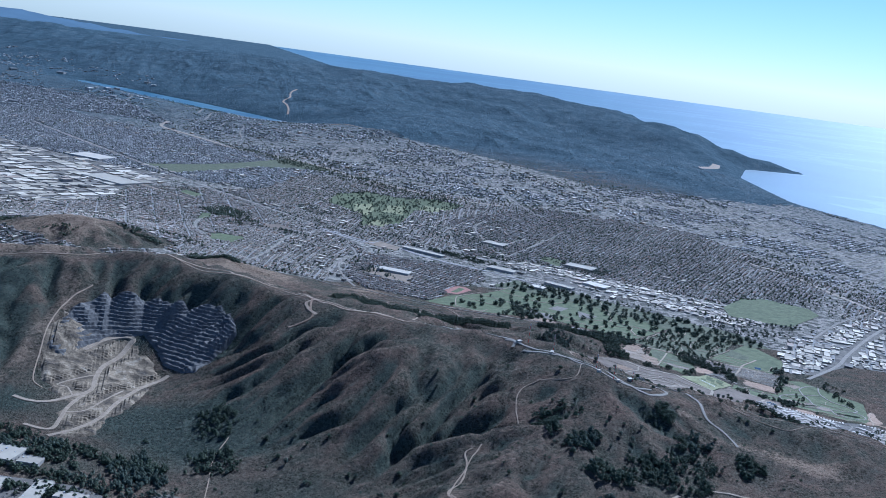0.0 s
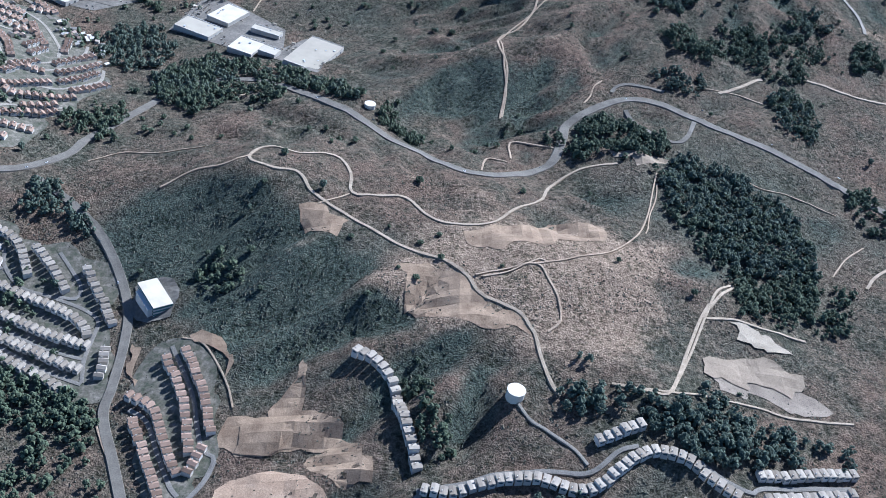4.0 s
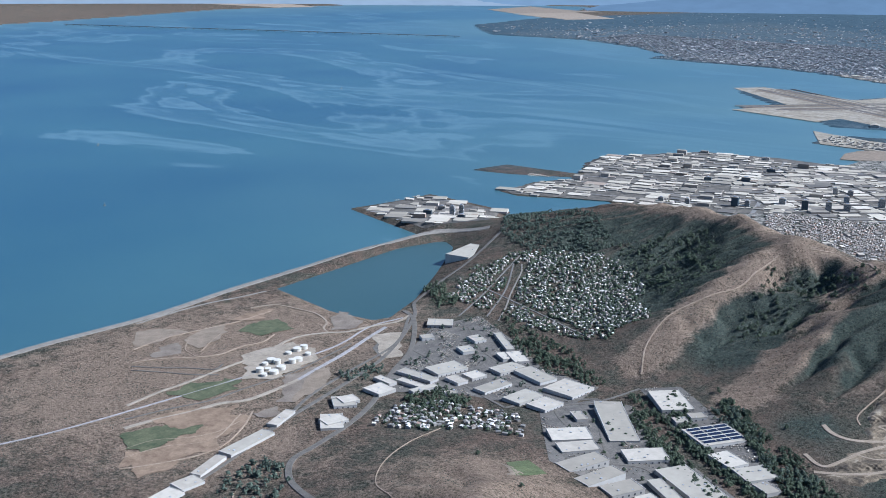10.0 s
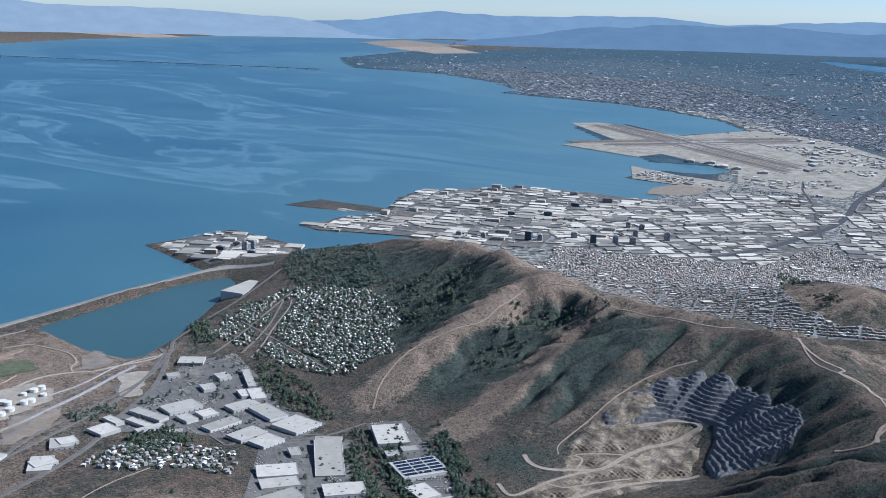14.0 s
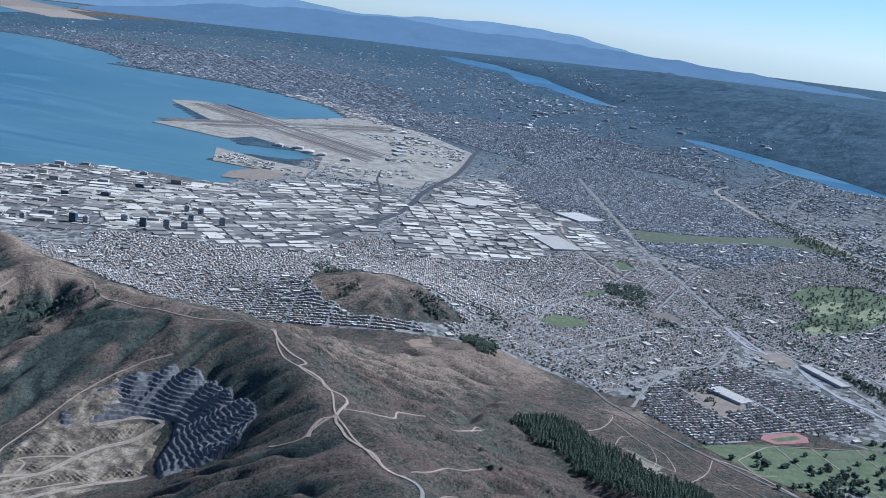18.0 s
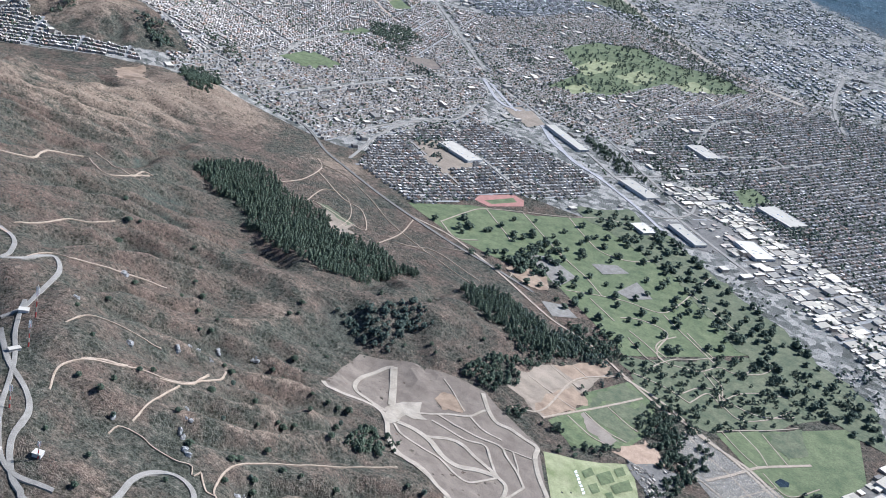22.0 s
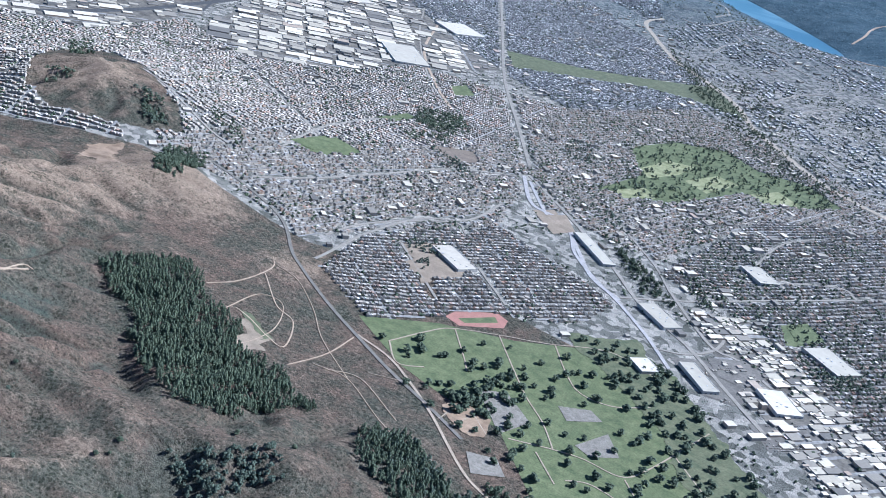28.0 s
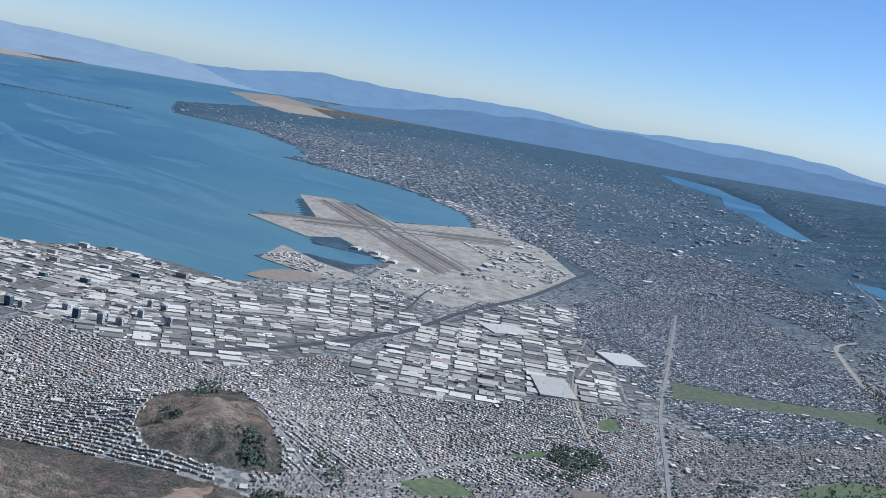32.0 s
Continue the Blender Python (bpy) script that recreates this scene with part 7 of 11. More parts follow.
patch("bare_slope", STRAW, [(99.8, 168.8), (97.9, 170.2), (97.3, 175.4), (98.1, 177.4), (99.3, 173.3)])
patch("forecourt", PARKING, [(102.3, 158.2), (100.4, 157.3), (95.7, 162.5), (95.8, 164.3), (98.9, 165.2), (100.7, 161.9)])

patch("golf_lawn", LAWN, [(-156.5, -186.7), (-175.6, -205.2), (-189.4, -206.6), (-205.1, -188.5), (-204.2, -176.4), (-175.5, -154.1), (-164.1, -160.4), (-151.5, -170.7)])
patch("ball_field", LAWN, [(95.5, -252.9), (93.9, -273.6), (82.6, -272.3), (85.8, -254.8)])
patch("grass_field", STRAW, [(118.3, -176.1), (115.1, -186.1), (107.2, -176.6), (103.2, -154.4)])

# ---- roads and trails ----
for name_, surface_, width_, line_ in WAYS:
    road(name_, SURFACES[surface_], width_, line_)


# ---- buildings ----
WHITE_ROOF = plain("white_roof_membrane", (0.42, 0.372, 0.292), 0.16, 0.5, 0.7, by_object=0.3)
GREY_ROOF = plain("grey_gravel_roof", (0.33, 0.295, 0.23), 0.14, 0.3, 0.9, by_object=0.3)
PANEL_WALL = plain("tilt_up_wall", (0.42, 0.395, 0.345), 0.10, 0.5, 0.8, by_object=0.35)
METAL = plain("grey_metal", (0.42, 0.43, 0.44), 0.15, 1.0, 0.5, 0.4)
DARK_DOOR = plain("dark_door", (0.07, 0.07, 0.075), 0.2, 1.0, 0.6)
SOLAR = plain("solar_panel", (0.018, 0.024, 0.045), 0.2, 1.5, 0.18)
STUCCO = plain("pale_stucco", (0.46, 0.43, 0.38), 0.10, 0.8, 0.9, by_object=0.5)
TILE = plain("brown_roof_tile", (0.225, 0.155, 0.112), 0.18, 1.5, 0.9, by_object=0.6)
SHINGLE = plain("grey_shingle", (0.245, 0.212, 0.168), 0.18, 1.5, 0.9, by_object=0.6)
GLASS = plain("dark_window_glass", (0.05, 0.075, 0.09), 0.2, 1.0, 0.12)
GREEN_GLASS = plain("green_window_glass", (0.08, 0.16, 0.15), 0.2, 1.0, 0.12)
MOBILE_ROOF = plain("mobile_home_roof", (0.39, 0.35, 0.285), 0.18, 1.2, 0.7, by_object=0.75)
PALE_TANK = plain("cream_tank_paint", (0.56, 0.52, 0.43), 0.08, 0.8, 0.6)
count = [0]


def warehouse(x, y, w, d, angle, h, name="warehouse", group="warehouses in the canyon"):
    count[0] += 1
    rng = random.Random(count[0])
    roof_mat = WHITE_ROOF if rng.random() < 0.45 else GREY_ROOF
    corners = [(x + (sx * w * math.cos(radians(angle)) - sy * d * math.sin(radians(angle))) / 2, y + (sx * w * math.sin(radians(angle)) + sy * d * math.cos(radians(angle))) / 2) for sx in (-1, 1) for sy in (-1, 1)]
    zs = [float(ground_z(*c)) for c in corners]
    base = sum(zs) / 4
    low = min(zs) - base - 0.3
    look_ = "white membrane" if roof_mat is WHITE_ROOF else "pale grey gravel"
    root = thing(name, x, y, angle, base, f"long low {name.replace('_', ' ')} with a {look_} roof", "building", group)
    wall = part("wall", boxed(-w / 2, w / 2, -d / 2, d / 2, low, h), PANEL_WALL, root, "pale concrete panel walls")
    roof = part("roof", boxed(-w / 2 - 0.02, w / 2 + 0.02, -d / 2 - 0.02, d / 2 + 0.02, h, h + 0.07), roof_mat, root, f"flat {look_} roof")
    for sx in (-1, 1):
        part("parapet", boxed(sx * w / 2 - 0.06, sx * w / 2 + 0.06, -d / 2, d / 2, h + 0.07, h + 0.17), PANEL_WALL, root)
    for _ in range(min(6, 1 + int(w * d / 18))):
        ux, uy, s = rng.uniform(-0.4, 0.4) * w, rng.uniform(-0.4, 0.4) * d, rng.uniform(0.12, 0.28)
        part("roof_unit", boxed(ux - s, ux + s, uy - s * 0.7, uy + s * 0.7, h + 0.07, h + 0.07 + s * 0.8), METAL, roof, "grey metal air unit")
    side = 1 if rng.random() < 0.5 else -1
    for k in range(min(6, int(w / 1.6))):
        dx = -w / 2 + (k + 0.7) * w / (min(6, int(w / 1.6)) + 0.4)
        part("dock_door", boxed(dx - 0.2, dx + 0.2, side * d / 2 - 0.03 + 0.02 * side, side * d / 2 + 0.03 + 0.02 * side, 0.05, 0.5), DARK_DOOR, wall, "dark roll-up door")
    take(np.array([c[0] for c in corners] + [x]), np.array([c[1] for c in corners] + [y]), 2)
    return root


def solar_warehouse(x, y, w, d, angle, h):
    root = warehouse(x, y, w, d, angle, h)
    tagged(root, "white warehouse roofed with rows of dark solar panels")
    for i in range(3):
        for j in range(5):
            x0, y0 = -w / 2 + 0.6 + i * (w - 1.0) / 3, -d / 2 + 0.7 + j * (d - 1.2) / 5
            part("solar_panel", boxed(x0, x0 + (w - 1.0) / 3 - 0.5, y0, y0 + (d - 1.2) / 5 - 0.75, h + 0.16, h + 0.22), SOLAR, root, "dark blue solar panels")


def store_building(x, y, w, d, angle, h):
    warehouse(x, y, w, d, angle, h, "store_building", "large flat-roofed stores in the town")


def office_building(x, y, w, d, angle, h):
    root = thing("office_building", x, y, angle, label="white stepped office building with green glass bands", category="building")
    wall = part("wall", boxed(-w / 2, w / 2, -d / 2, d / 2, -0.8, h), STUCCO, root)
    part("wing", boxed(w / 2 - 0.02, w / 2 + 0.7, -d / 2 + 1, d / 2 - 0.4, -0.8, h * 0.7), STUCCO, root)
    roof = part("roof", boxed(-w / 2 - 0.04, w / 2 + 0.04, -d / 2 - 0.04, d / 2 + 0.04, h, h + 0.08), WHITE_ROOF, root, "flat white roof")
    for k in range(3):
        z = 0.2 + k * h / 3
        part("window_band", boxed(-w / 2 - 0.03, w / 2 + 0.03, -d / 2 - 0.03, d / 2 + 0.03, z, z + h / 6), GREEN_GLASS, root, "green glass window band")
    patch("forecourt", PARKING, [(x + 3.4 * math.cos(a), y + 4.4 * math.sin(a)) for a in np.linspace(0, 5.7, 12)])


warehouse(254.4, 65.6, 6.7, 7.2, 95, 1.0)
warehouse(257.0, 49.3, 3.9, 13.6, 101, 1.0)
warehouse(259.4, 59.8, 2.9, 7.6, 93, 1.0)
warehouse(252.8, 55.1, 2.7, 9.4, 99, 1.0)
warehouse(246.9, 55.0, 8.8, 2.5, 85, 1.0)
warehouse(256.4, 38.3, 11.2, 7.7, 85, 1.0)
warehouse(246.8, 42.3, 4.1, 6.3, 89, 1.0)
warehouse(246.4, 35.5, 5.6, 5.3, 86, 1.0)
warehouse(235.7, 37.6, 11.5, 4.9, 93, 1.0)
warehouse(244.5, 23.6, 10.0, 5.8, 87, 1.0)
warehouse(234.4, 21.3, 6.6, 12.8, 85, 1.0)
warehouse(223.7, 36.8, 10.1, 6.8, 94, 1.0)
warehouse(215.3, 36.1, 8.1, 6.9, 95, 1.0)
warehouse(219.9, 21.7, 10.7, 10.8, 97, 1.0)
warehouse(262.9, 8.0, 2.6, 17.3, 62, 1.0)
warehouse(249.3, 14.7, 4.8, 9.7, 65, 1.0)
warehouse(291.9, 11.4, 8.8, 7.1, 47, 1.0)
warehouse(271.3, 12.7, 4.4, 5.9, 78, 1.0)
warehouse(283.6, 24.1, 4.3, 3.8, 68, 1.0)
warehouse(265.7, 22.1, 4.4, 5.6, 73, 1.0)
warehouse(252.8, 17.2, 3.2, 6.4, 70, 1.0)
warehouse(239.3, 50.8, 3.7, 2.5, 60, 1.0)
warehouse(192.4, 31.9, 7.8, 24.9, 52, 1.0)
warehouse(203.5, 22.7, 7.7, 3.0, 47, 1.0)
warehouse(192.6, 8.8, 9.1, 14.4, 56, 1.0)
warehouse(181.9, 17.9, 3.8, 3.7, 61, 1.0)
warehouse(180.4, 12.6, 4.6, 3.4, 61, 1.0)
warehouse(157.8, 29.7, 6.1, 8.2, 76, 1.0)
warehouse(148.5, 31.8, 8.5, 7.1, 67, 1.0)
warehouse(142.2, 36.4, 4.0, 5.4, 74, 1.0)
warehouse(193.9, 48.5, 10.8, 7.7, 57, 1.0)
warehouse(186.1, 53.6, 10.0, 5.8, 62, 1.0)
warehouse(177.8, 60.8, 12.6, 5.5, 83, 1.0)
warehouse(169.6, 63.5, 12.2, 4.9, 86, 1.0)
warehouse(163.0, 63.2, 9.1, 5.7, 76, 1.0)
warehouse(172.8, 43.2, 10.7, 7.1, 57, 1.0)
warehouse(155.1, 47.8, 8.5, 18.4, 71, 1.0)
warehouse(156.6, 55.3, 3.6, 11.6, 67, 1.0)
warehouse(154.6, 62.8, 4.8, 6.9, 76, 1.0)
warehouse(138.6, 54.6, 11.9, 3.9, 75, 1.0)
warehouse(130.8, 57.0, 3.6, 7.3, 70, 1.0)
warehouse(202.5, 35.8, 3.1, 5.8, 63, 1.0)
warehouse(140.9, 66.4, 4.0, 5.4, 65, 1.0)
warehouse(253.1, 77.6, 5.1, 5.0, 81, 1.0)
warehouse(242.2, 90.0, 6.6, 4.9, 87, 1.0)
warehouse(354.6, -56.6, 21.8, 11.2, 110, 1.0)
solar_warehouse(169.0, 20.0, 13.2, 11.1, 69, 1.1)
warehouse(111.0, 71.9, 5.4, 8.5, 68, 1.0)
warehouse(106.2, 63.8, 7.9, 5.5, 65, 1.0)
warehouse(97.0, 69.5, 2.1, 6.5, 74, 1.0)
warehouse(99.9, 78.2, 6.0, 5.5, 71, 1.0)
warehouse(94.9, 79.4, 3.0, 3.7, 70, 1.0)
warehouse(85.9, 79.4, 12.9, 7.4, 70, 1.0)
office_building(98.7, 161.0, 2.9, 6.0, 35, 1.6)
store_building(-107.9, -262.5, 10.2, 16.1, 53, 1.0)
store_building(-101.3, -220.3, 8.4, 12.7, 41, 1.0)
store_building(-72.1, -313.0, 8.7, 13.5, 48, 1.0)
store_building(5.4, -221.4, 7.2, 16.6, 60, 1.0)
store_building(154.1, -430.9, 18.8, 36.7, 45, 1.0)
store_building(245.9, -508.9, 26.9, 23.3, 66, 1.0)
store_building(174.5, -529.3, 21.3, 26.9, 58, 1.0)
store_building(-57.0, -244.3, 6.9, 15.3, 53, 1.0)
store_building(-79.1, -214.6, 5.1, 15.4, 45, 1.0)
store_building(-65.2, -207.4, 6.2, 7.3, 50, 1.0)
store_building(-21.1, -276.7, 4.8, 25.3, 47, 1.0)
warehouse(229.7, 146.6, 10.6, 5.1, 109, 0.8)
warehouse(233.3, 137.9, 6.5, 5.0, 98, 0.8)
warehouse(239.1, 129.3, 11.6, 3.0, 119, 0.8)
warehouse(245.1, 115.0, 16.6, 4.3, 108, 0.8)
warehouse(227.0, 156.5, 5.2, 2.6, 98, 0.8)
warehouse(252.8, 79.3, 6.5, 7.6, 62, 0.8)
warehouse(241.9, 90.8, 6.1, 9.8, 57, 0.8)
warehouse(253.5, 99.6, 10.6, 3.1, 120, 0.8)


def house_model(name, w, d, h, ridge, wall_mat, roof_mat, label, group, extras=True):
    root = thing(name, 0, 0, 0, -50.0, label, "house", group)
    wall = part("wall", boxed(-w / 2, w / 2, -d / 2, d / 2, -0.7, h), wall_mat, root)
    roof = part("roof", gable(w, d, h, h + ridge, 0.03), roof_mat, root)
    if extras:
        part("garage_door", boxed(-w * 0.3, w * 0.12, -d / 2 - 0.025, -d / 2 + 0.03, 0.0, 0.24), WHITE_ROOF, wall, "white garage door")
        part("window", boxed(-w * 0.3, w * 0.3, d / 2 - 0.03, d / 2 + 0.02, h * 0.5, h * 0.8), GLASS, wall, "dark window")
        part("chimney", boxed(w * 0.2, w * 0.32, d * 0.1, d * 0.1 + 0.12, h, h + ridge + 0.14), STUCCO, roof)
    return root


MODELS = {
    "hill_house": (house_model("hill_house", 0.80, 1.25, 0.72, 0.26, STUCCO, SHINGLE, "cream stucco hillside house with a grey pitched roof", "hillside estate houses"), 1.06, 0.0),
    "townhouse": (house_model("townhouse", 0.86, 1.2, 0.75, 0.24, STUCCO, TILE, "tan stucco townhouse with a brown tiled roof", "townhouses on the terrace"), 1.12, 0.0),
    "row_house": (house_model("row_house", 0.90, 1.3, 0.75, 0.08, STUCCO, SHINGLE, "pastel row house with a low grey roof", "row houses on the hill street"), 1.10, 0.0),
    "estate_house": (house_model("estate_house", 1.06, 1.36, 0.55, 0.34, STUCCO, TILE, "detached stucco house with a brown tiled roof", "detached estate houses"), 1.20, 0.0),
    "mobile_home": (house_model("mobile_home", 0.56, 1.55, 0.30, 0.09, STUCCO, MOBILE_ROOF, "long white mobile home with a shallow metal roof", "mobile homes", False), 1.0, 12.0),
    "mobile_home_b": (None, 1.04, 0.0),
}


def house_row(kind, line):
    model, pitch, slant = MODELS[kind]
    model = model or MODELS["mobile_home"][0]
    p, d = along(line, pitch)
    for k, ((x, y), (dx, dy)) in enumerate(zip(p, d)):
        turn = math.degrees(math.atan2(dy, dx)) + slant + random.uniform(-4, 4)
        back = ground_z(np.array([x - dy, x + dy]), np.array([y + dx, y - dx]))
        if back[0] > back[1]:
            turn += 180
        off = random.uniform(-0.12, 0.12)
        copy_thing(model, pose(x - dy * off, y + dx * off, float(ground_z(x, y)) + random.uniform(0.0, 0.2), 0, 0, turn))
    take(p[:, 0], p[:, 1], 1)


house_row("hill_house", [(145.4, 149.0), (141.6, 149.9)])
house_row("hill_house", [(140.2, 150.3), (135.7, 150.4), (128.8, 149.9), (124.4, 150.1), (121.1, 152.2), (119.6, 154.8), (118.1, 157.5)])
house_row("hill_house", [(143.5, 153.2), (139.1, 153.4), (134.0, 153.3), (127.1, 152.9), (123.9, 153.3)])
house_row("hill_house", [(130.2, 155.7), (126.4, 155.4), (122.9, 155.7)])
house_row("hill_house", [(129.4, 159.8), (125.2, 159.6), (121.8, 159.6), (118.9, 160.9), (115.2, 162.3), (111.5, 163.7), (108.2, 165.7), (106.5, 168.0)])
house_row("hill_house", [(125.9, 162.9), (121.4, 164.3), (116.7, 166.3), (112.2, 168.2), (106.0, 170.3)])
house_row("hill_house", [(126.3, 165.8), (122.2, 167.2), (117.5, 169.7), (113.0, 171.6), (108.5, 173.7), (105.9, 174.7)])
house_row("hill_house", [(127.5, 168.8), (122.9, 170.7), (118.3, 172.5), (113.9, 174.5), (109.4, 176.9), (106.7, 178.6)])
house_row("hill_house", [(118.4, 152.5), (116.2, 154.7), (113.2, 158.3), (112.0, 159.8)])
house_row("hill_house", [(109.8, 155.9), (107.9, 159.0), (105.6, 162.1), (103.7, 165.6)])
house_row("hill_house", [(103.1, 170.9), (102.6, 173.7), (102.6, 175.8)])
house_row("hill_house", [(128.8, 163.3), (130.0, 166.4)])
house_row("townhouse", [(94.4, 173.0), (92.2, 176.7), (90.3, 180.5), (89.2, 184.3), (88.1, 188.4)])
house_row("townhouse", [(92.0, 171.7), (89.7, 175.8), (87.9, 179.6), (86.0, 185.0)])
house_row("townhouse", [(97.6, 179.3), (94.2, 181.5), (92.3, 185.2), (90.0, 189.8), (88.9, 191.6)])
house_row("townhouse", [(96.3, 183.5), (94.4, 187.1), (92.1, 191.6), (90.0, 196.1)])
house_row("townhouse", [(86.4, 187.9), (87.5, 191.5)])
house_row("row_house", [(69.0, 173.7), (66.2, 175.8), (63.7, 178.5), (62.1, 184.2), (60.8, 188.0), (60.0, 190.7)])
house_row("row_house", [(58.8, 194.5), (55.4, 194.9), (52.1, 193.9), (48.7, 193.0), (45.3, 193.1), (42.0, 194.3), (39.2, 194.1), (36.4, 192.0), (33.4, 189.3), (30.4, 188.1), (26.9, 189.2), (24.1, 191.2), (21.4, 192.8)])
house_row("row_house", [(38.2, 187.4), (35.4, 186.1), (33.0, 184.9)])
house_row("row_house", [(28.1, 194.8), (26.2, 196.0), (22.4, 195.3), (18.6, 193.9)])
house_row("row_house", [(17.7, 189.1), (12.8, 188.0), (4.5, 185.9)])
house_row("row_house", [(17.2, 192.5), (5.4, 189.2)])
house_row("mobile_home", [(-79.1, -15.7), (-81.4, 0.2)])
house_row("mobile_home", [(-82.6, -15.6), (-83.9, 1.5)])
house_row("mobile_home", [(-86.4, -15.4), (-86.5, 1.4)])
house_row("mobile_home", [(-89.4, -14.4), (-89.1, 2.0)])
house_row("mobile_home", [(-91.5, -17.7), (-91.4, 2.1)])
house_row("mobile_home", [(-94.5, -17.0), (-94.3, 2.6)])
house_row("mobile_home", [(-97.4, -14.3), (-97.2, 2.4)])
house_row("mobile_home", [(-99.7, -14.0), (-99.4, 2.3)])
house_row("mobile_home", [(-102.7, -10.8), (-101.8, -1.3)])
house_row("mobile_home", [(-83.4, -20.5), (-89.2, -21.2), (-93.7, -20.4), (-97.9, -17.6), (-103.2, -11.9), (-107.5, -7.0)])
house_row("mobile_home", [(-83.3, 3.3), (-88.8, 4.2), (-94.9, 3.8)])
house_row("mobile_home_b", [(-100.1, 7.0), (-104.7, 19.4)])
house_row("mobile_home_b", [(-102.4, 4.6), (-110.9, 23.6)])
house_row("mobile_home_b", [(-104.8, 2.9), (-113.4, 23.0)])
house_row("mobile_home_b", [(-107.9, 2.0), (-115.4, 20.0)])
house_row("mobile_home_b", [(-109.7, -1.8), (-117.3, 17.5)])
house_row("mobile_home_b", [(-113.4, 1.3), (-118.2, 12.6)])
house_row("mobile_home_b", [(-115.4, -1.3), (-120.2, 9.9)])
house_row("mobile_home_b", [(-112.9, -4.9), (-122.3, 1.5)])
house_row("estate_house", [(154.3, 119.8), (151.6, 122.2), (148.8, 124.1), (145.6, 126.0), (142.6, 128.3)])
house_row("estate_house", [(151.5, 116.1), (150.1, 118.7), (148.0, 120.6), (145.1, 122.2), (142.8, 123.4), (140.9, 124.2)])
house_row("estate_house", [(149.1, 113.5), (147.3, 116.8), (144.9, 118.6), (142.2, 119.9), (139.8, 121.3)])
house_row("estate_house", [(146.2, 111.0), (143.6, 114.1), (140.9, 115.8), (139.1, 116.6), (137.1, 117.4)])
house_row("estate_house", [(145.1, 110.1), (145.1, 106.9), (145.0, 103.1), (144.3, 99.0)])
house_row("estate_house", [(145.1, 91.9), (142.0, 95.5), (140.0, 100.1)])
house_row("estate_house", [(150.8, 81.7), (147.4, 81.0), (143.6, 82.2)])
house_row("estate_house", [(148.2, 84.4), (145.2, 85.6), (142.5, 85.6)])
house_row("estate_house", [(142.9, 88.0), (140.6, 85.7)])
house_row("estate_house", [(139.3, 93.6), (138.2, 89.5)])
house_row("estate_house", [(137.5, 96.3), (136.3, 92.5)])
house_row("estate_house", [(155.1, 77.6), (152.8, 76.3), (149.4, 76.7), (145.3, 78.3)])
house_row("estate_house", [(142.1, 82.1), (137.2, 90.0)])
house_row("estate_house", [(141.4, 111.9), (140.3, 108.8), (138.5, 106.3), (137.0, 103.4), (133.6, 102.3)])
house_row("estate_house", [(138.5, 112.2), (136.1, 110.8), (133.8, 108.2), (131.2, 106.0)])
house_row("estate_house", [(136.5, 113.1), (133.9, 113.1), (130.9, 111.5), (128.3, 110.4), (126.0, 108.8)])
house_row("estate_house", [(138.5, 103.8), (135.6, 99.2)])
house_row("estate_house", [(132.5, 97.5), (130.5, 93.8), (127.8, 90.0)])
house_row("estate_house", [(130.9, 101.1), (128.7, 98.0), (125.8, 93.4)])
house_row("estate_house", [(129.6, 104.2), (127.3, 101.3), (125.0, 97.1)])
house_row("estate_house", [(126.8, 106.4), (124.3, 104.0), (122.1, 100.9)])
house_row("estate_house", [(139.3, 126.2), (136.9, 127.0), (134.7, 127.4), (131.9, 127.6)])
house_row("estate_house", [(137.0, 123.4), (136.2, 121.8)])
house_row("estate_house", [(135.3, 120.4), (133.5, 119.2), (131.3, 117.7), (129.3, 116.9), (127.3, 114.9)])
house_row("estate_house", [(133.2, 123.2), (131.0, 122.7), (129.1, 122.6)])
house_row("estate_house", [(132.5, 115.9), (129.8, 114.2), (128.0, 112.9)])
house_row("estate_house", [(144.5, 70.8), (140.3, 73.9)])
house_row("estate_house", [(134.0, 84.4), (133.0, 90.8)])
house_row("estate_house", [(144.6, 74.5), (141.6, 74.3)])

for model, *_ in MODELS.values():
    for o in (model, *model.children_recursive) if model else ():
        bpy.data.objects.remove(o)


def water_tank(x, y, r, h, label):
    root = thing("water_tank", x, y, 0, label=label, category="tank")
    part("shell", tube(r, -0.4, h, 28), PALE_TANK, root)
    part("lid", tube(r + 0.03, h, h + 0.05, 28, dome=0.08), PALE_TANK, root, "shallow domed cream lid")
    part("hatch", boxed(r * 0.4, r * 0.4 + 0.12, -0.06, 0.06, h + 0.05, h + 0.13), METAL, root)


water_tank(48.4, 180.7, 1.2, 1.1, "round cream water tank set into the hillside")
water_tank(72.8, 107.0, 1.0, 0.7, "round cream water tank beside the road")
water_tank(105.0, 86.0, 0.8, 0.5, "round pale water tank on the slope above the warehouses")


def school(x, y, angle):
    root = thing("school_building", x, y, angle, label="low cream school building beside a lawn", category="building")
    wall = part("wall", boxed(-2.2, 2.2, -1.2, 1.2, -0.4, 0.6), STUCCO, root)
    part("roof", boxed(-2.3, 2.3, -1.3, 1.3, 0.6, 0.68), WHITE_ROOF, root)
    for k in range(5):
        part("window", boxed(-1.9 + k * 0.8, -1.4 + k * 0.8, -1.23, -1.18, 0.15, 0.42), GLASS, wall)
    part("wing", boxed(-2.2, -0.9, 1.2, 2.6, -0.4, 0.5), STUCCO, root)


school(138.6, 163.6, 20)


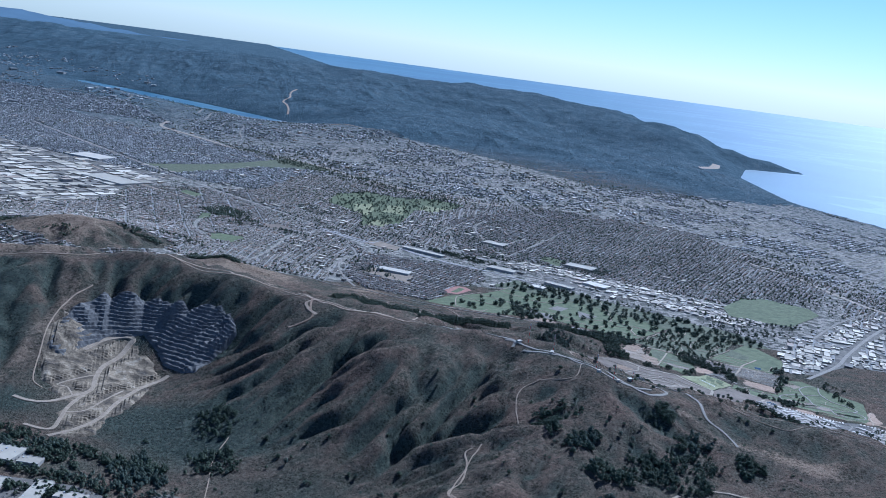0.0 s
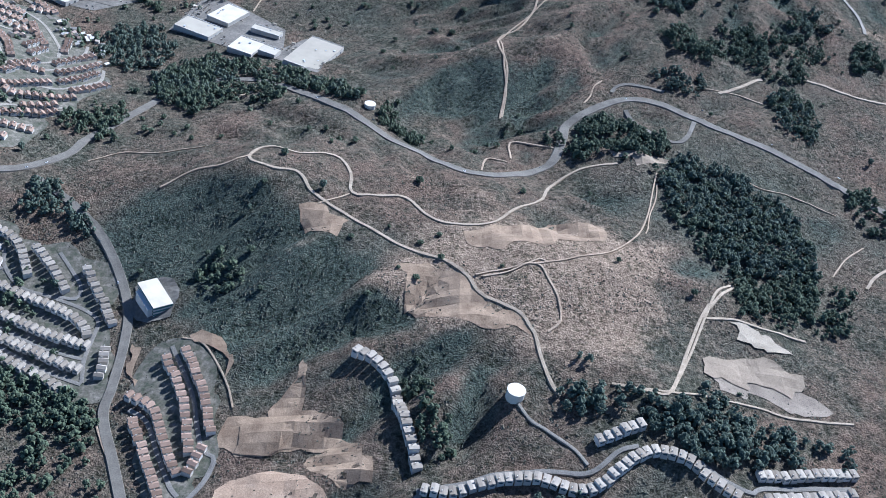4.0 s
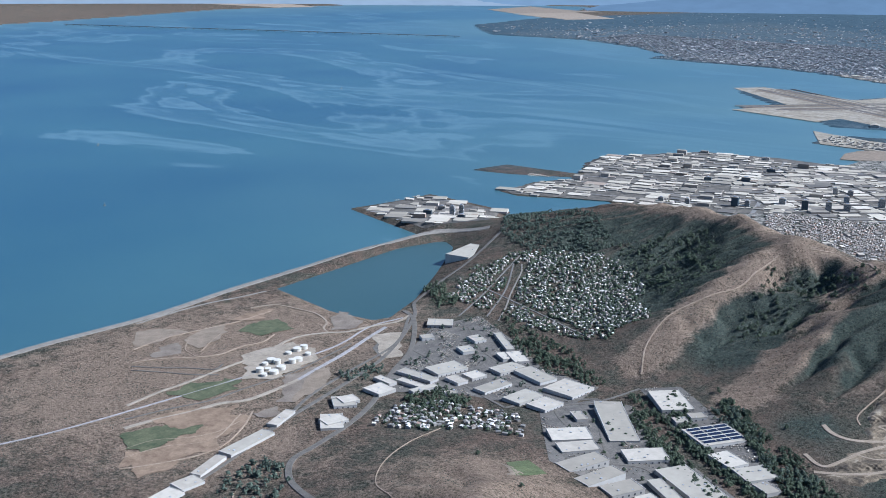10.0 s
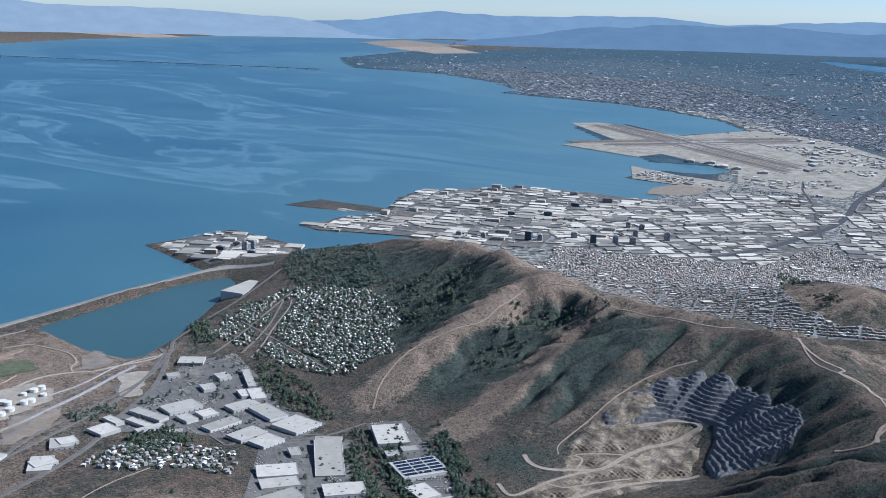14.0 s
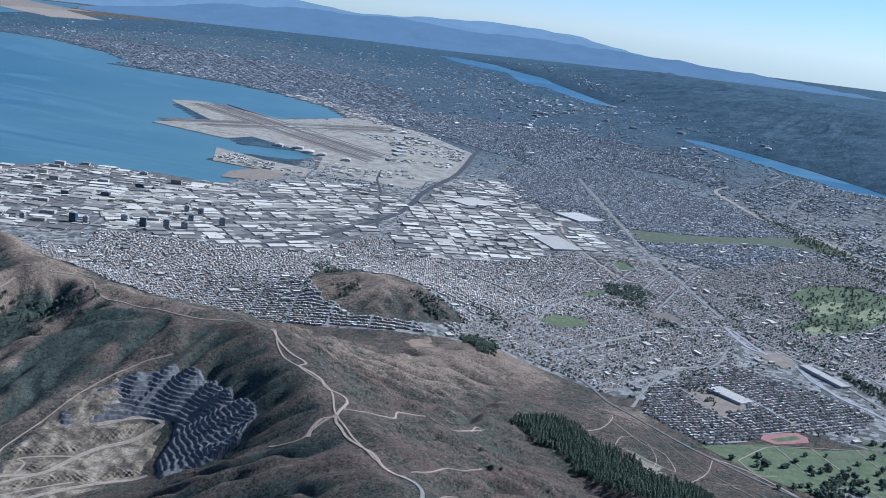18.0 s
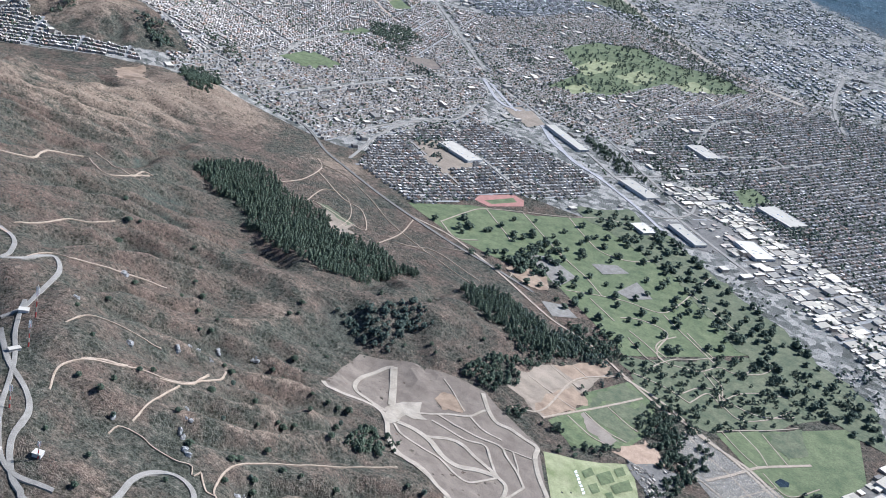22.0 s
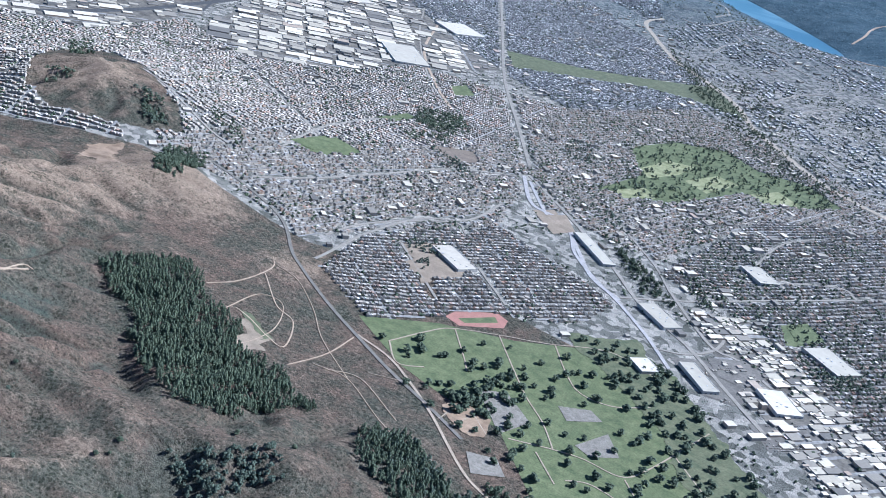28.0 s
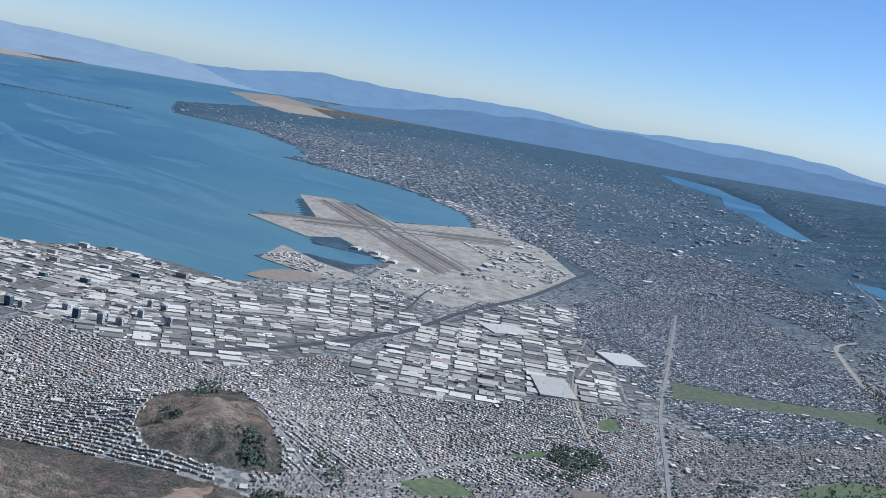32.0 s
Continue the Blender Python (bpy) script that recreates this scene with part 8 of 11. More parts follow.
# ---- the towns: closely set small houses, joined by district ----
def island_surface(name, stops, rough=0.85):
    m, n, l, b = material(name, rough)
    r = n.new("ShaderNodeNewGeometry").outputs["Random Per Island"]
    col = ramp(n, l, r, stops)
    f = noise_node(n, l, 1.5, 4, 0.6, place(n))
    l.new(mix(n, l, 0.5, col, ramp(n, l, f, [(0.3, (0.75, 0.75, 0.75)), (0.7, (1.2, 1.2, 1.2))]), "MULTIPLY"), b.inputs["Base Color"])
    return m


TOWN_WALL = island_surface("mixed_house_walls", [(0.0, (0.21, 0.18, 0.14)), (0.3, (0.36, 0.315, 0.25)), (0.6, (0.46, 0.41, 0.335)), (0.8, (0.32, 0.235, 0.16)), (1.0, (0.32, 0.30, 0.27))])
TOWN_ROOF = island_surface("mixed_house_roofs", [(0.0, (0.125, 0.112, 0.092)), (0.3, (0.205, 0.178, 0.142)), (0.55, (0.255, 0.225, 0.184)), (0.7, (0.32, 0.28, 0.226)), (0.78, (0.27, 0.160, 0.108)), (0.84, (0.32, 0.275, 0.216)), (0.93, (0.44, 0.395, 0.325)), (1.0, (0.62, 0.57, 0.49))])
HILL_ROOF = island_surface("hillside_house_roofs", [(0.0, (0.10, 0.095, 0.085)), (0.3, (0.20, 0.185, 0.16)), (0.55, (0.34, 0.315, 0.27)), (0.65, (0.24, 0.15, 0.105)), (0.75, (0.50, 0.465, 0.40)), (1.0, (0.72, 0.68, 0.60))])
FAR_WALL = island_surface("grey_suburb_walls", [(0.0, (0.19, 0.185, 0.17)), (0.5, (0.32, 0.305, 0.275)), (1.0, (0.46, 0.44, 0.40))])
FAR_ROOF = island_surface("grey_suburb_roofs", [(0.0, (0.11, 0.106, 0.096)), (0.4, (0.20, 0.19, 0.172)), (0.65, (0.31, 0.295, 0.26)), (0.82, (0.48, 0.45, 0.40)), (1.0, (0.70, 0.66, 0.58))])
WORKS_ROOF = island_surface("mixed_works_roofs", [(0.0, (0.11, 0.10, 0.085)), (0.2, (0.21, 0.185, 0.145)), (0.45, (0.335, 0.29, 0.215)), (0.7, (0.45, 0.395, 0.295)), (0.9, (0.58, 0.515, 0.40)), (1.0, (0.28, 0.215, 0.155))])
HOUSE_V = np.array([(-1, -1, 0), (1, -1, 0), (1, 1, 0), (-1, 1, 0), (-1, -1, 1), (1, -1, 1), (1, 1, 1), (-1, 1, 1), (0, -1, 2), (0, 1, 2)], float)
HOUSE_F = np.array([(0, 1, 5), (0, 5, 4), (1, 2, 6), (1, 6, 5), (2, 3, 7), (2, 7, 6), (3, 0, 4), (3, 4, 7), (4, 5, 8), (6, 7, 9), (5, 6, 9), (5, 9, 8), (7, 4, 8), (7, 8, 9)])
HOUSE_S = np.array([0] * 10 + [1] * 4)


def join_boxes(name, x, y, w, d, h, ridge, turn, label, mats, category="houses"):
    n = len(x)
    if not n:
        return
    c, s = np.cos(turn), np.sin(turn)
    vx, vy = HOUSE_V[None, :, 0] * w[:, None] / 2, HOUSE_V[None, :, 1] * d[:, None] / 2
    vz = np.where(HOUSE_V[None, :, 2] == 0, -0.5, np.where(HOUSE_V[None, :, 2] == 1, h[:, None], (h + ridge)[:, None]))
    z = ground_z(x, y)
    verts = np.stack([x[:, None] + vx * c[:, None] - vy * s[:, None], y[:, None] + vx * s[:, None] + vy * c[:, None], z[:, None] + vz], -1).reshape(-1, 3)
    faces = (HOUSE_F[None] + (np.arange(n) * 10)[:, None, None]).reshape(-1, 3)
    me = mesh_of(name, verts, faces, mats, np.tile(HOUSE_S, n))
    tagged(new(name, me), label, category, kind="stuff")


def lots(poly, angle, street, lot, rng, keep=0.95, jitter=0.1, fade=0.0):
    """Two rows of lots to each street, in a district's own direction."""
    q = np.array(poly, float)
    c, s = math.cos(radians(angle)), math.sin(radians(angle))
    u, v = q[:, 0] * c + q[:, 1] * s, -q[:, 0] * s + q[:, 1] * c
    us, vs = np.arange(u.min(), u.max(), lot), np.arange(v.min(), v.max(), street)
    uu, vv = np.meshgrid(us, vs, indexing="ij")
    cross = (np.floor(uu / (lot * 14)) != np.floor((uu + lot) / (lot * 14)))
    uu, vv = np.concatenate([uu[~cross], uu[~cross]]), np.concatenate([vv[~cross] - street * 0.235, vv[~cross] + street * 0.235])
    uu, vv = uu + rng.normal(0, jitter, uu.shape), vv + rng.normal(0, jitter, vv.shape)
    bend = 6 * (lattice(uu / 70 + 50, vv / 70 + 50, 77) - 0.5)
    x, y = uu * c - (vv + bend) * s, uu * s + (vv + bend) * c
    ok = within([tuple(p) for p in poly], x, y) & ~taken(x, y) & (rng.random(x.shape) < keep) & (shore_distance(x, y) > 2)
    for wild in WILD:
        ok &= ~within(wild, x, y)
    if fade:
        ok &= edge_distance(poly, x, y) < fade * (lattice(x / 5 + 60, y / 5 + 60, 6) - 0.8) - 0.6 * fade * lattice(x / 14 + 60, y / 14 + 60, 8)
    return x[ok], y[ok]


TREE_LOTS = []
TOWN_STREET = rough_surface("worn_town_street", [(0.3, (0.165, 0.155, 0.138)), (0.7, (0.26, 0.243, 0.215))], 0.1, 0.8)


def streets(name, poly, angle, street, lot, width=0.8):
    """The streets of a district: long ones between the lots, cross streets at the blocks' ends."""
    q = np.array(poly, float)
    c, s = math.cos(radians(angle)), math.sin(radians(angle))
    u, v = q[:, 0] * c + q[:, 1] * s, -q[:, 0] * s + q[:, 1] * c
    ends = []
    for k, at in enumerate(np.arange(v.min(), v.max(), street)):
        cut = np.arange(u.min(), u.max(), 3.0)
        ends.append((cut, np.full(len(cut), at + street * 0.5), cut + 3.0, np.full(len(cut), at + street * 0.5), width * (1.7 if k % 6 == 2 else 1.0)))
    block_ = lot * 14
    for k in range(math.floor(u.min() / block_), math.ceil(u.max() / block_)):
        cut = np.arange(v.min(), v.max(), 3.0)
        ends.append((np.full(len(cut), (k + 1) * block_ - lot * 0.4), cut, np.full(len(cut), (k + 1) * block_ - lot * 0.4), cut + 3.0, width * (1.9 if k % 3 == 0 else 1.1)))
    verts, faces = [], []
    for u0, v0, u1, v1, wide in ends:
        b0, b1 = (6 * (lattice(p / 70 + 50, r / 70 + 50, 77) - 0.5) for p, r in ((u0, v0), (u1, v1)))
        x0, y0, x1, y1 = u0 * c - (v0 + b0) * s, u0 * s + (v0 + b0) * c, u1 * c - (v1 + b1) * s, u1 * s + (v1 + b1) * c
        mx, my = (x0 + x1) / 2, (y0 + y1) / 2
        ok = within([tuple(p) for p in poly], mx, my) & ~taken(mx, my) & (shore_distance(mx, my) > 2)
        for wild in WILD:
            ok &= ~within(wild, mx, my)
        x0, y0, x1, y1 = x0[ok], y0[ok], x1[ok], y1[ok]
        if not len(x0):
            continue
        dx, dy = x1 - x0, y1 - y0
        e = np.hypot(dx, dy) + 1e-9
        sx, sy = -dy / e * wide / 2, dx / e * wide / 2
        ring = [np.stack([px, py, ground_z(px, py) + 0.14], 1) for px, py in ((x0 + sx, y0 + sy), (x0 - sx, y0 - sy), (x1 - sx, y1 - sy), (x1 + sx, y1 + sy))]
        verts.append(np.stack(ring, 1).reshape(-1, 3))
        faces.append(np.arange(len(x0) * 4).reshape(-1, 4) + sum(len(f) * 4 for f in faces))
    if verts:
        tagged(new(name, mesh_of(name, np.concatenate(verts), np.concatenate(faces), [TOWN_STREET])), "worn grey town streets laid out in blocks", "street", kind="structure")


def district(name, poly, angle, street=6.0, lot=1.15, keep=0.95, size=1.0, label="close rows of small pale houses along town streets"):
    rng = np.random.default_rng(len(name) * 7 + int(abs(poly[0][0])))
    small = "brisbane" in name or "canyon" in name
    far = any(k in name for k in ("millbrae", "san_bruno", "shore_far", "ridge", "far_west"))
    x, y = lots(poly, angle, street, lot, rng, keep, 0.45 if small else 0.12, 5.0 if "brisbane" in name else 2.5 if small else 0.0)
    if "ridge" in name or "far_west" in name:
        grown = lattice(x / 30 + 60, y / 30 + 60, 15) * 0.6 + lattice(x / 11 + 60, y / 11 + 60, 16) * 0.4 > 0.5
        x, y = x[grown], y[grown]
    n = len(x)
    w, d = lot * (rng.uniform(0.6, 0.95, n) if small else rng.uniform(0.84, 1.0, n)), street * 0.5 * rng.uniform(0.36, 0.56, n)
    if not small:
        streets(name.replace("houses", "streets"), poly, angle, street, lot)
    TREE_LOTS.append((x, y, name))
    join_boxes(name, x, y, w, d, rng.uniform(0.45, 0.8, n) * size, np.where(rng.random(n) < 0.6, 0.25, 0.02) * size, np.full(n, radians(angle)) + rng.normal(0, 0.25 if small else 0.04, n), label, [FAR_WALL, FAR_ROOF] if far else [TOWN_WALL, HILL_ROOF if small else TOWN_ROOF])


def works(name, poly, angle, street, lot, keep, label, tall=1.0):
    """Large flat roofs side by side along yards, with smaller sheds between."""
    rng = np.random.default_rng(len(name) * 13 + int(abs(poly[0][1])))
    patch("works_yard", YARD, poly, 0.07)
    groups = []
    for k, (st, lo, share, jit) in enumerate(((street * 2.0, lot * 2.1, keep * 1.02, 0.6), (street * 1.0, lot * 0.8, keep * 0.5, 0.5))):
        x, y = lots(poly, angle, st, lo, rng, share, jit)
        n = len(x)
        groups.append((x, y, lo * rng.uniform(0.6, 0.98, n), st * 0.5 * rng.uniform(0.5, 0.92, n), rng.uniform(0.35, 0.7, n) * np.where((rng.random(n) < 0.06 * tall) & (k == 0), 2.6 * tall, 1)))
    x, y, w, d, h = (np.concatenate(v) for v in zip(*groups))
    slim = np.where(h > 1.2, 0.55, 1.0)
    streets(name.replace("works", "yards"), poly, angle, street * 2.0, lot * 2.1, 1.3)
    TREE_LOTS.append((x[::3], y[::3], name))
    join_boxes(name, x, y, w * slim, d * slim, h, np.full(len(x), 0.02), np.full(len(x), radians(angle)) + rng.normal(0, 0.03, len(x)), label, [TOWN_WALL, WORKS_ROOF], "works")


WORKS_EAST = [(395, -373), (362, -386), (358, -416), (309, -428), (266, -376), (240, -350), (232, -290), (277, -262), (330, -250), (400, -300)]
WORKS_MID = [(222, -348), (267, -466), (300, -560), (280, -640), (228, -560), (188, -523), (115, -470), (127, -436), (144, -418), (152, -370), (178, -330)]
WORKS_POINT = [(398, -203), (450, -172), (462, -176), (466, -205), (461, -240), (495, -284), (505, -312), (478, -380), (430, -400), (387, -405), (362, -400), (323, -309), (316, -249), (362, -212)]
SIERRA = [(470, -82), (474, -131), (420, -135), (390, -100), (408, -75)]
works("works_east", WORKS_EAST, 54, 9, 6.5, 0.85, "pale flat-roofed works and depots packed along streets")
works("works_middle", WORKS_MID, 38, 10, 6, 0.88, "pale flat-roofed works and depots packed along streets")
works("works_point", WORKS_POINT, 28, 9.5, 6.5, 0.72, "white laboratory and office blocks on the bay point", 1.6)
works("works_sierra", SIERRA, 40, 10, 6, 0.6, "pale office blocks beside the marina", 1.6)
works("works_airport", [(425, -585), (410, -560), (370, -520), (320, -545), (330, -620), (372, -640), (385, -610)], 30, 12, 8, 0.6, "low airport terminals, sheds and hangars")
works("works_shore", [(560, -860), (640, -950), (760, -1010), (740, -1030), (620, -980), (500, -860)], 40, 10, 6, 0.8, "pale flat-roofed works along the shore")
works("works_serramonte", [(-162.7, -134.5), (-182.5, -145.6), (-211.8, -163.2), (-248.5, -184.8), (-180.1, -86.0), (-165.9, -92.1), (-140.4, -76.8), (-129.2, -79.3), (-142.0, -105.9)], 58, 4.0, 3.4, 0.9, "long pale shop and depot roofs beside the cemeteries")
works("works_colma", [(-58, -259), (-74, -240), (-132, -170), (-145, -150), (-180, -165), (-120, -230), (-80, -270)], 52, 3.6, 2.6, 0.95, "low shops and car lots beside the main street")
WORKS_CANAL = [(358.7, -416.5), (363.0, -477.6), (323.7, -503.3), (279.7, -475.0), (247.1, -376.7), (240.3, -352.1), (266.7, -376.6), (310.0, -429.0)]
works("works_canal", WORKS_CANAL, 46, 9, 6.5, 0.85, "pale flat-roofed depots between freeway and bay")
for zone in (WORKS_EAST, WORKS_MID, WORKS_POINT, WORKS_CANAL, SIERRA):
    gx, gy = np.meshgrid(np.arange(100.0, 520), np.arange(-660.0, -60))
    ok = within(zone, gx, gy)
    take(gx[ok], gy[ok])
def headstones(poly):
    """Rows of small grave markers."""
    rng = np.random.default_rng(int(abs(poly[0][0] * 10)))
    a = math.atan2(poly[1][1] - poly[0][1], poly[1][0] - poly[0][0])
    g = np.arange(-40, 40, 0.42)
    u, v = (q.ravel() + rng.normal(0, 0.05, q.size) for q in np.meshgrid(g, g * 0.9))
    cx, cy = np.mean(poly, 0)
    x, y = cx + u * math.cos(a) - v * math.sin(a), cy + u * math.sin(a) + v * math.cos(a)
    ok = within(poly, x, y) & (rng.random(x.shape) < 0.72)
    x, y = x[ok], y[ok]
    n = len(x)
    join_boxes("headstones", x, y, rng.uniform(0.12, 0.26, n), rng.uniform(0.08, 0.2, n), rng.uniform(0.12, 0.22, n), np.full(n, 0.02), np.full(n, a), "closely set pale grave markers in rows", [TOWN_WALL, WORKS_ROOF], "headstones")


def parked(poly):
    """Cars and trucks standing in a yard."""
    rng = np.random.default_rng(int(abs(poly[0][1] * 10)))
    a = math.atan2(poly[1][1] - poly[0][1], poly[1][0] - poly[0][0])
    g = np.arange(-60, 60, 0.34)
    u, v = (q.ravel() for q in np.meshgrid(g, np.arange(-60, 60, 1.15)))
    cx, cy = np.mean(poly, 0)
    x, y = cx + u * math.cos(a) - v * math.sin(a), cy + u * math.sin(a) + v * math.cos(a)
    clump = lattice(x / 4 + 90, y / 4 + 90, 12)
    ok = within(poly, x, y) & (rng.random(x.shape) < np.clip(clump * 1.8 - 0.75, 0, 0.8)) & ~taken(x, y)
    x, y = x[ok][:1500], y[ok][:1500]
    n = len(x)
    big = np.where(rng.random(n) < 0.1, 1.8, 1.0)
    join_boxes("parked_vehicles", x, y, 0.19 * big, 0.45 * big, 0.15 * big + 0.12, np.full(n, 0.05), np.full(n, a), "parked cars and trucks in a paved yard", [TOWN_WALL, WORKS_ROOF], "vehicles")


def civic(n):
    """Schools, shops and other larger flat roofs among the houses."""
    rng = np.random.default_rng(91)
    x, y = rng.uniform(-220, 330, n), rng.uniform(-760, -180, n)
    ok = (cover_map(x, y, x * 0)[2] > 0.6) & ~taken(x, y) & (lattice(x / 40 + 60, y / 40 + 60, 19) > 0.45)
    x, y = x[ok], y[ok]
    take(x, y, 2)
    w, d = rng.uniform(1.3, 5.0, len(x)), rng.uniform(1.3, 3.2, len(x))
    join_boxes("civic_blocks", x, y, w, d, rng.uniform(0.6, 1.3, len(x)), np.full(len(x), 0.03), radians(50) + rng.choice([0, 1.57], len(x)), "larger flat-roofed schools and shops among houses", [TOWN_WALL, WORKS_ROOF])


civic(1600)
district("houses_near", [(26, -177), (34, -211), (10, -262), (-32, -246), (-44, -239), (-40, -214), (-24, -202), (0, -163)], 51, 4.6, 0.95)
district("houses_sunshine", [(34, -211), (44, -190), (76, -200), (112, -196), (110, -240), (60, -330), (30, -330), (10, -262)], 73, 5.0, 1.05)
district("houses_old_town", [(112, -200), (180, -252), (240, -210), (300, -190), (330, -240), (232, -280), (235, -350), (180, -330), (150, -370), (140, -420), (60, -440), (60, -330), (110, -240)], 3, 5.2, 1.1)
district("houses_hill_foot", [(116, -190), (180, -150), (300, -172), (330, -200), (240, -208), (180, -248), (150, -208)], 25, 5.2, 1.15)
district("houses_west", [(-44, -280), (-57, -378), (-130, -420), (-230, -380), (-260, -240), (-180, -180), (-120, -230), (-80, -270)], 52, 4.8, 1.0)
district("houses_golf", [(20, -300), (60, -330), (60, -440), (20, -520), (-60, -470), (-130, -420), (-57, -378), (-40, -290)], 70, 5.2, 1.05)
district("houses_san_bruno", [(60, -440), (120, -470), (230, -560), (290, -650), (310, -760), (240, -820), (120, -700), (50, -620), (20, -520)], 52, 5.4, 1.25, 0.9)
district("houses_ridge", [(-60, -470), (20, -520), (50, -620), (120, -760), (60, -860), (-80, -720), (-160, -560), (-230, -380)], 124, 8.0, 1.7, 0.42)
district("houses_lake", [(-250, -60), (-210, -165), (-260, -240), (-420, -180), (-400, -60)], 52, 5.0, 1.1, 0.85)
district("houses_far_west", [(-260, -240), (-230, -380), (-200, -520), (-300, -540), (-470, -560), (-480, -200), (-330, -180)], 40, 7.5, 1.6, 0.5)
district("houses_millbrae", [(310, -760), (480, -860), (640, -960), (560, -1060), (360, -1040), (180, -900), (120, -760), (240, -820)], 48, 7.5, 2.0, 0.8, 1.2)
district("houses_shore_far", [(560, -1050), (640, -960), (760, -1020), (1040, -1050), (1240, -1210), (1450, -1310), (1500, -1500), (1000, -1500), (700, -1250)], 45, 12, 3.6, 0.6, 1.3)
district("houses_brisbane", [(315, -5), (335, -41), (331, -66), (313, -76), (291, -82), (262, -62), (230, -30), (237, -10), (278, -6)], 17, 3.4, 1.08, 0.62)
district("houses_canyon", [(235, 86), (244, 69), (236, 53), (211, 46), (196, 60), (215, 66), (222, 80)], 40, 4.6, 1.5, 0.8)

district("houses_canyon_glen", [(150.8, 74.6), (144.5, 72.6), (136.5, 75.3), (125.4, 82.0), (121.5, 90.8), (124.4, 100.4), (130.3, 104.1), (134.8, 98.6), (139.0, 97.6), (145.8, 88.8)], 120, 3.6, 1.15, 0.95)
district("houses_canyon_foot", [(156.9, 77.1), (149.2, 72.5), (139.9, 76.7), (128.0, 81.1), (137.6, 99.0), (147.6, 90.5)], 60, 3.6, 1.15, 0.95)


def far_suburbs(n):
    """Pale roofs showing between the trees of the far suburbs."""
    rng = np.random.default_rng(77)
    x, y = rng.uniform(150, 2200, n), rng.uniform(-2600, -820, n)
    z = ground_z(x, y)
    near = np.clip(1.25 - np.hypot(x - 650, y + 1000) / 1300, 0.05, 1)
    clump = lattice(x / 60 + 60, y / 60 + 60, 13) * 0.7 + lattice(x / 17 + 60, y / 17 + 60, 14) * 0.3
    ok = (shore_distance(x, y) > 6) & (z < 24) & (rng.random(n) < near * np.clip(clump * 2 - 0.5, 0, 1))
    for lake in (LAKE, LAKE_FAR):
        ok &= edge_distance(lake, x, y) > 25
    x, y = x[ok], y[ok]
    s = rng.uniform(1.2, 3.4, len(x)) * np.where(rng.random(len(x)) < 0.08, 2.2, 1)
    join_boxes("houses_far_suburb", x, y, s, s * rng.uniform(0.6, 1.4, len(x)), s * 0.28, s * 0.1, rng.uniform(0, 3, len(x)), "pale roofs among trees in the far suburbs", [FAR_WALL, FAR_ROOF])


far_suburbs(42000)


# ---- trees and scrub ----
def leaf_surface(name, dark, light):
    m, n, l, b = material(name, 0.9)
    r = n.new("ShaderNodeNewGeometry").outputs["Random Per Island"]
    f = noise_node(n, l, 2.5, 4, 0.6, place(n))
    col = ramp(n, l, maths(n, l, "ADD", maths(n, l, "MULTIPLY", r, 0.6), maths(n, l, "MULTIPLY", f, 0.4)), [(0.2, dark), (0.8, light)])
    l.new(col, b.inputs["Base Color"])
    return m


LEAF = leaf_surface("dark_evergreen_leaves", (0.034, 0.047, 0.028), (0.088, 0.106, 0.060))
GUM_LEAF = leaf_surface("grey_green_leaves", (0.038, 0.052, 0.036), (0.098, 0.118, 0.082))
SCRUB = leaf_surface("scrub_leaves", (0.048, 0.050, 0.036), (0.118, 0.114, 0.080))
BARK = plain("brown_bark", (0.13, 0.10, 0.075), 0.25, 3.0, 0.95)
RING = [(math.cos(2 * math.pi * k / 5), math.sin(2 * math.pi * k / 5), 0.08 * (-1) ** k) for k in range(5)]
TUFT_V = np.array(RING + [(0.1, 0.05, 0.80), (-0.05, 0.1, -0.6)])
TUFT_F = np.array([(k, (k + 1) % 5, 5) for k in range(5)] + [((k + 1) % 5, k, 6) for k in range(5)])
LOW_V = np.array([(1, 0, 0), (-0.5, 0.87, 0.05), (-0.5, -0.87, -0.05), (0.1, 0.05, 0.75)])
LOW_F = np.array([(0, 1, 3), (1, 2, 3), (2, 0, 3)])


def tufts(centres, sizes, rng, flat=0.8, low=False):
    """Many small leaf clumps as one set of triangles; low ones sit on the ground and need no underside."""
    shape, ring = (LOW_V, LOW_F) if low else (TUFT_V, TUFT_F)
    n, c = len(centres), len(shape)
    a = rng.uniform(0, 2 * math.pi, n)
    tilt = rng.uniform(-0.4, 0.4, n)
    v = shape[None] * (1 + rng.uniform(-0.3, 0.3, (n, c, 1)))
    x = v[..., 0] * np.cos(a)[:, None] - v[..., 1] * np.sin(a)[:, None]
    y = v[..., 0] * np.sin(a)[:, None] + v[..., 1] * np.cos(a)[:, None]
    z = v[..., 2] * flat + x * np.sin(tilt)[:, None]
    verts = np.asarray(centres)[:, None, :] + np.stack([x, y, z], -1) * np.asarray(sizes)[:, None, None]
    faces = (ring[None] + (np.arange(n) * c)[:, None, None]).reshape(-1, 3)
    return verts.reshape(-1, 3), faces


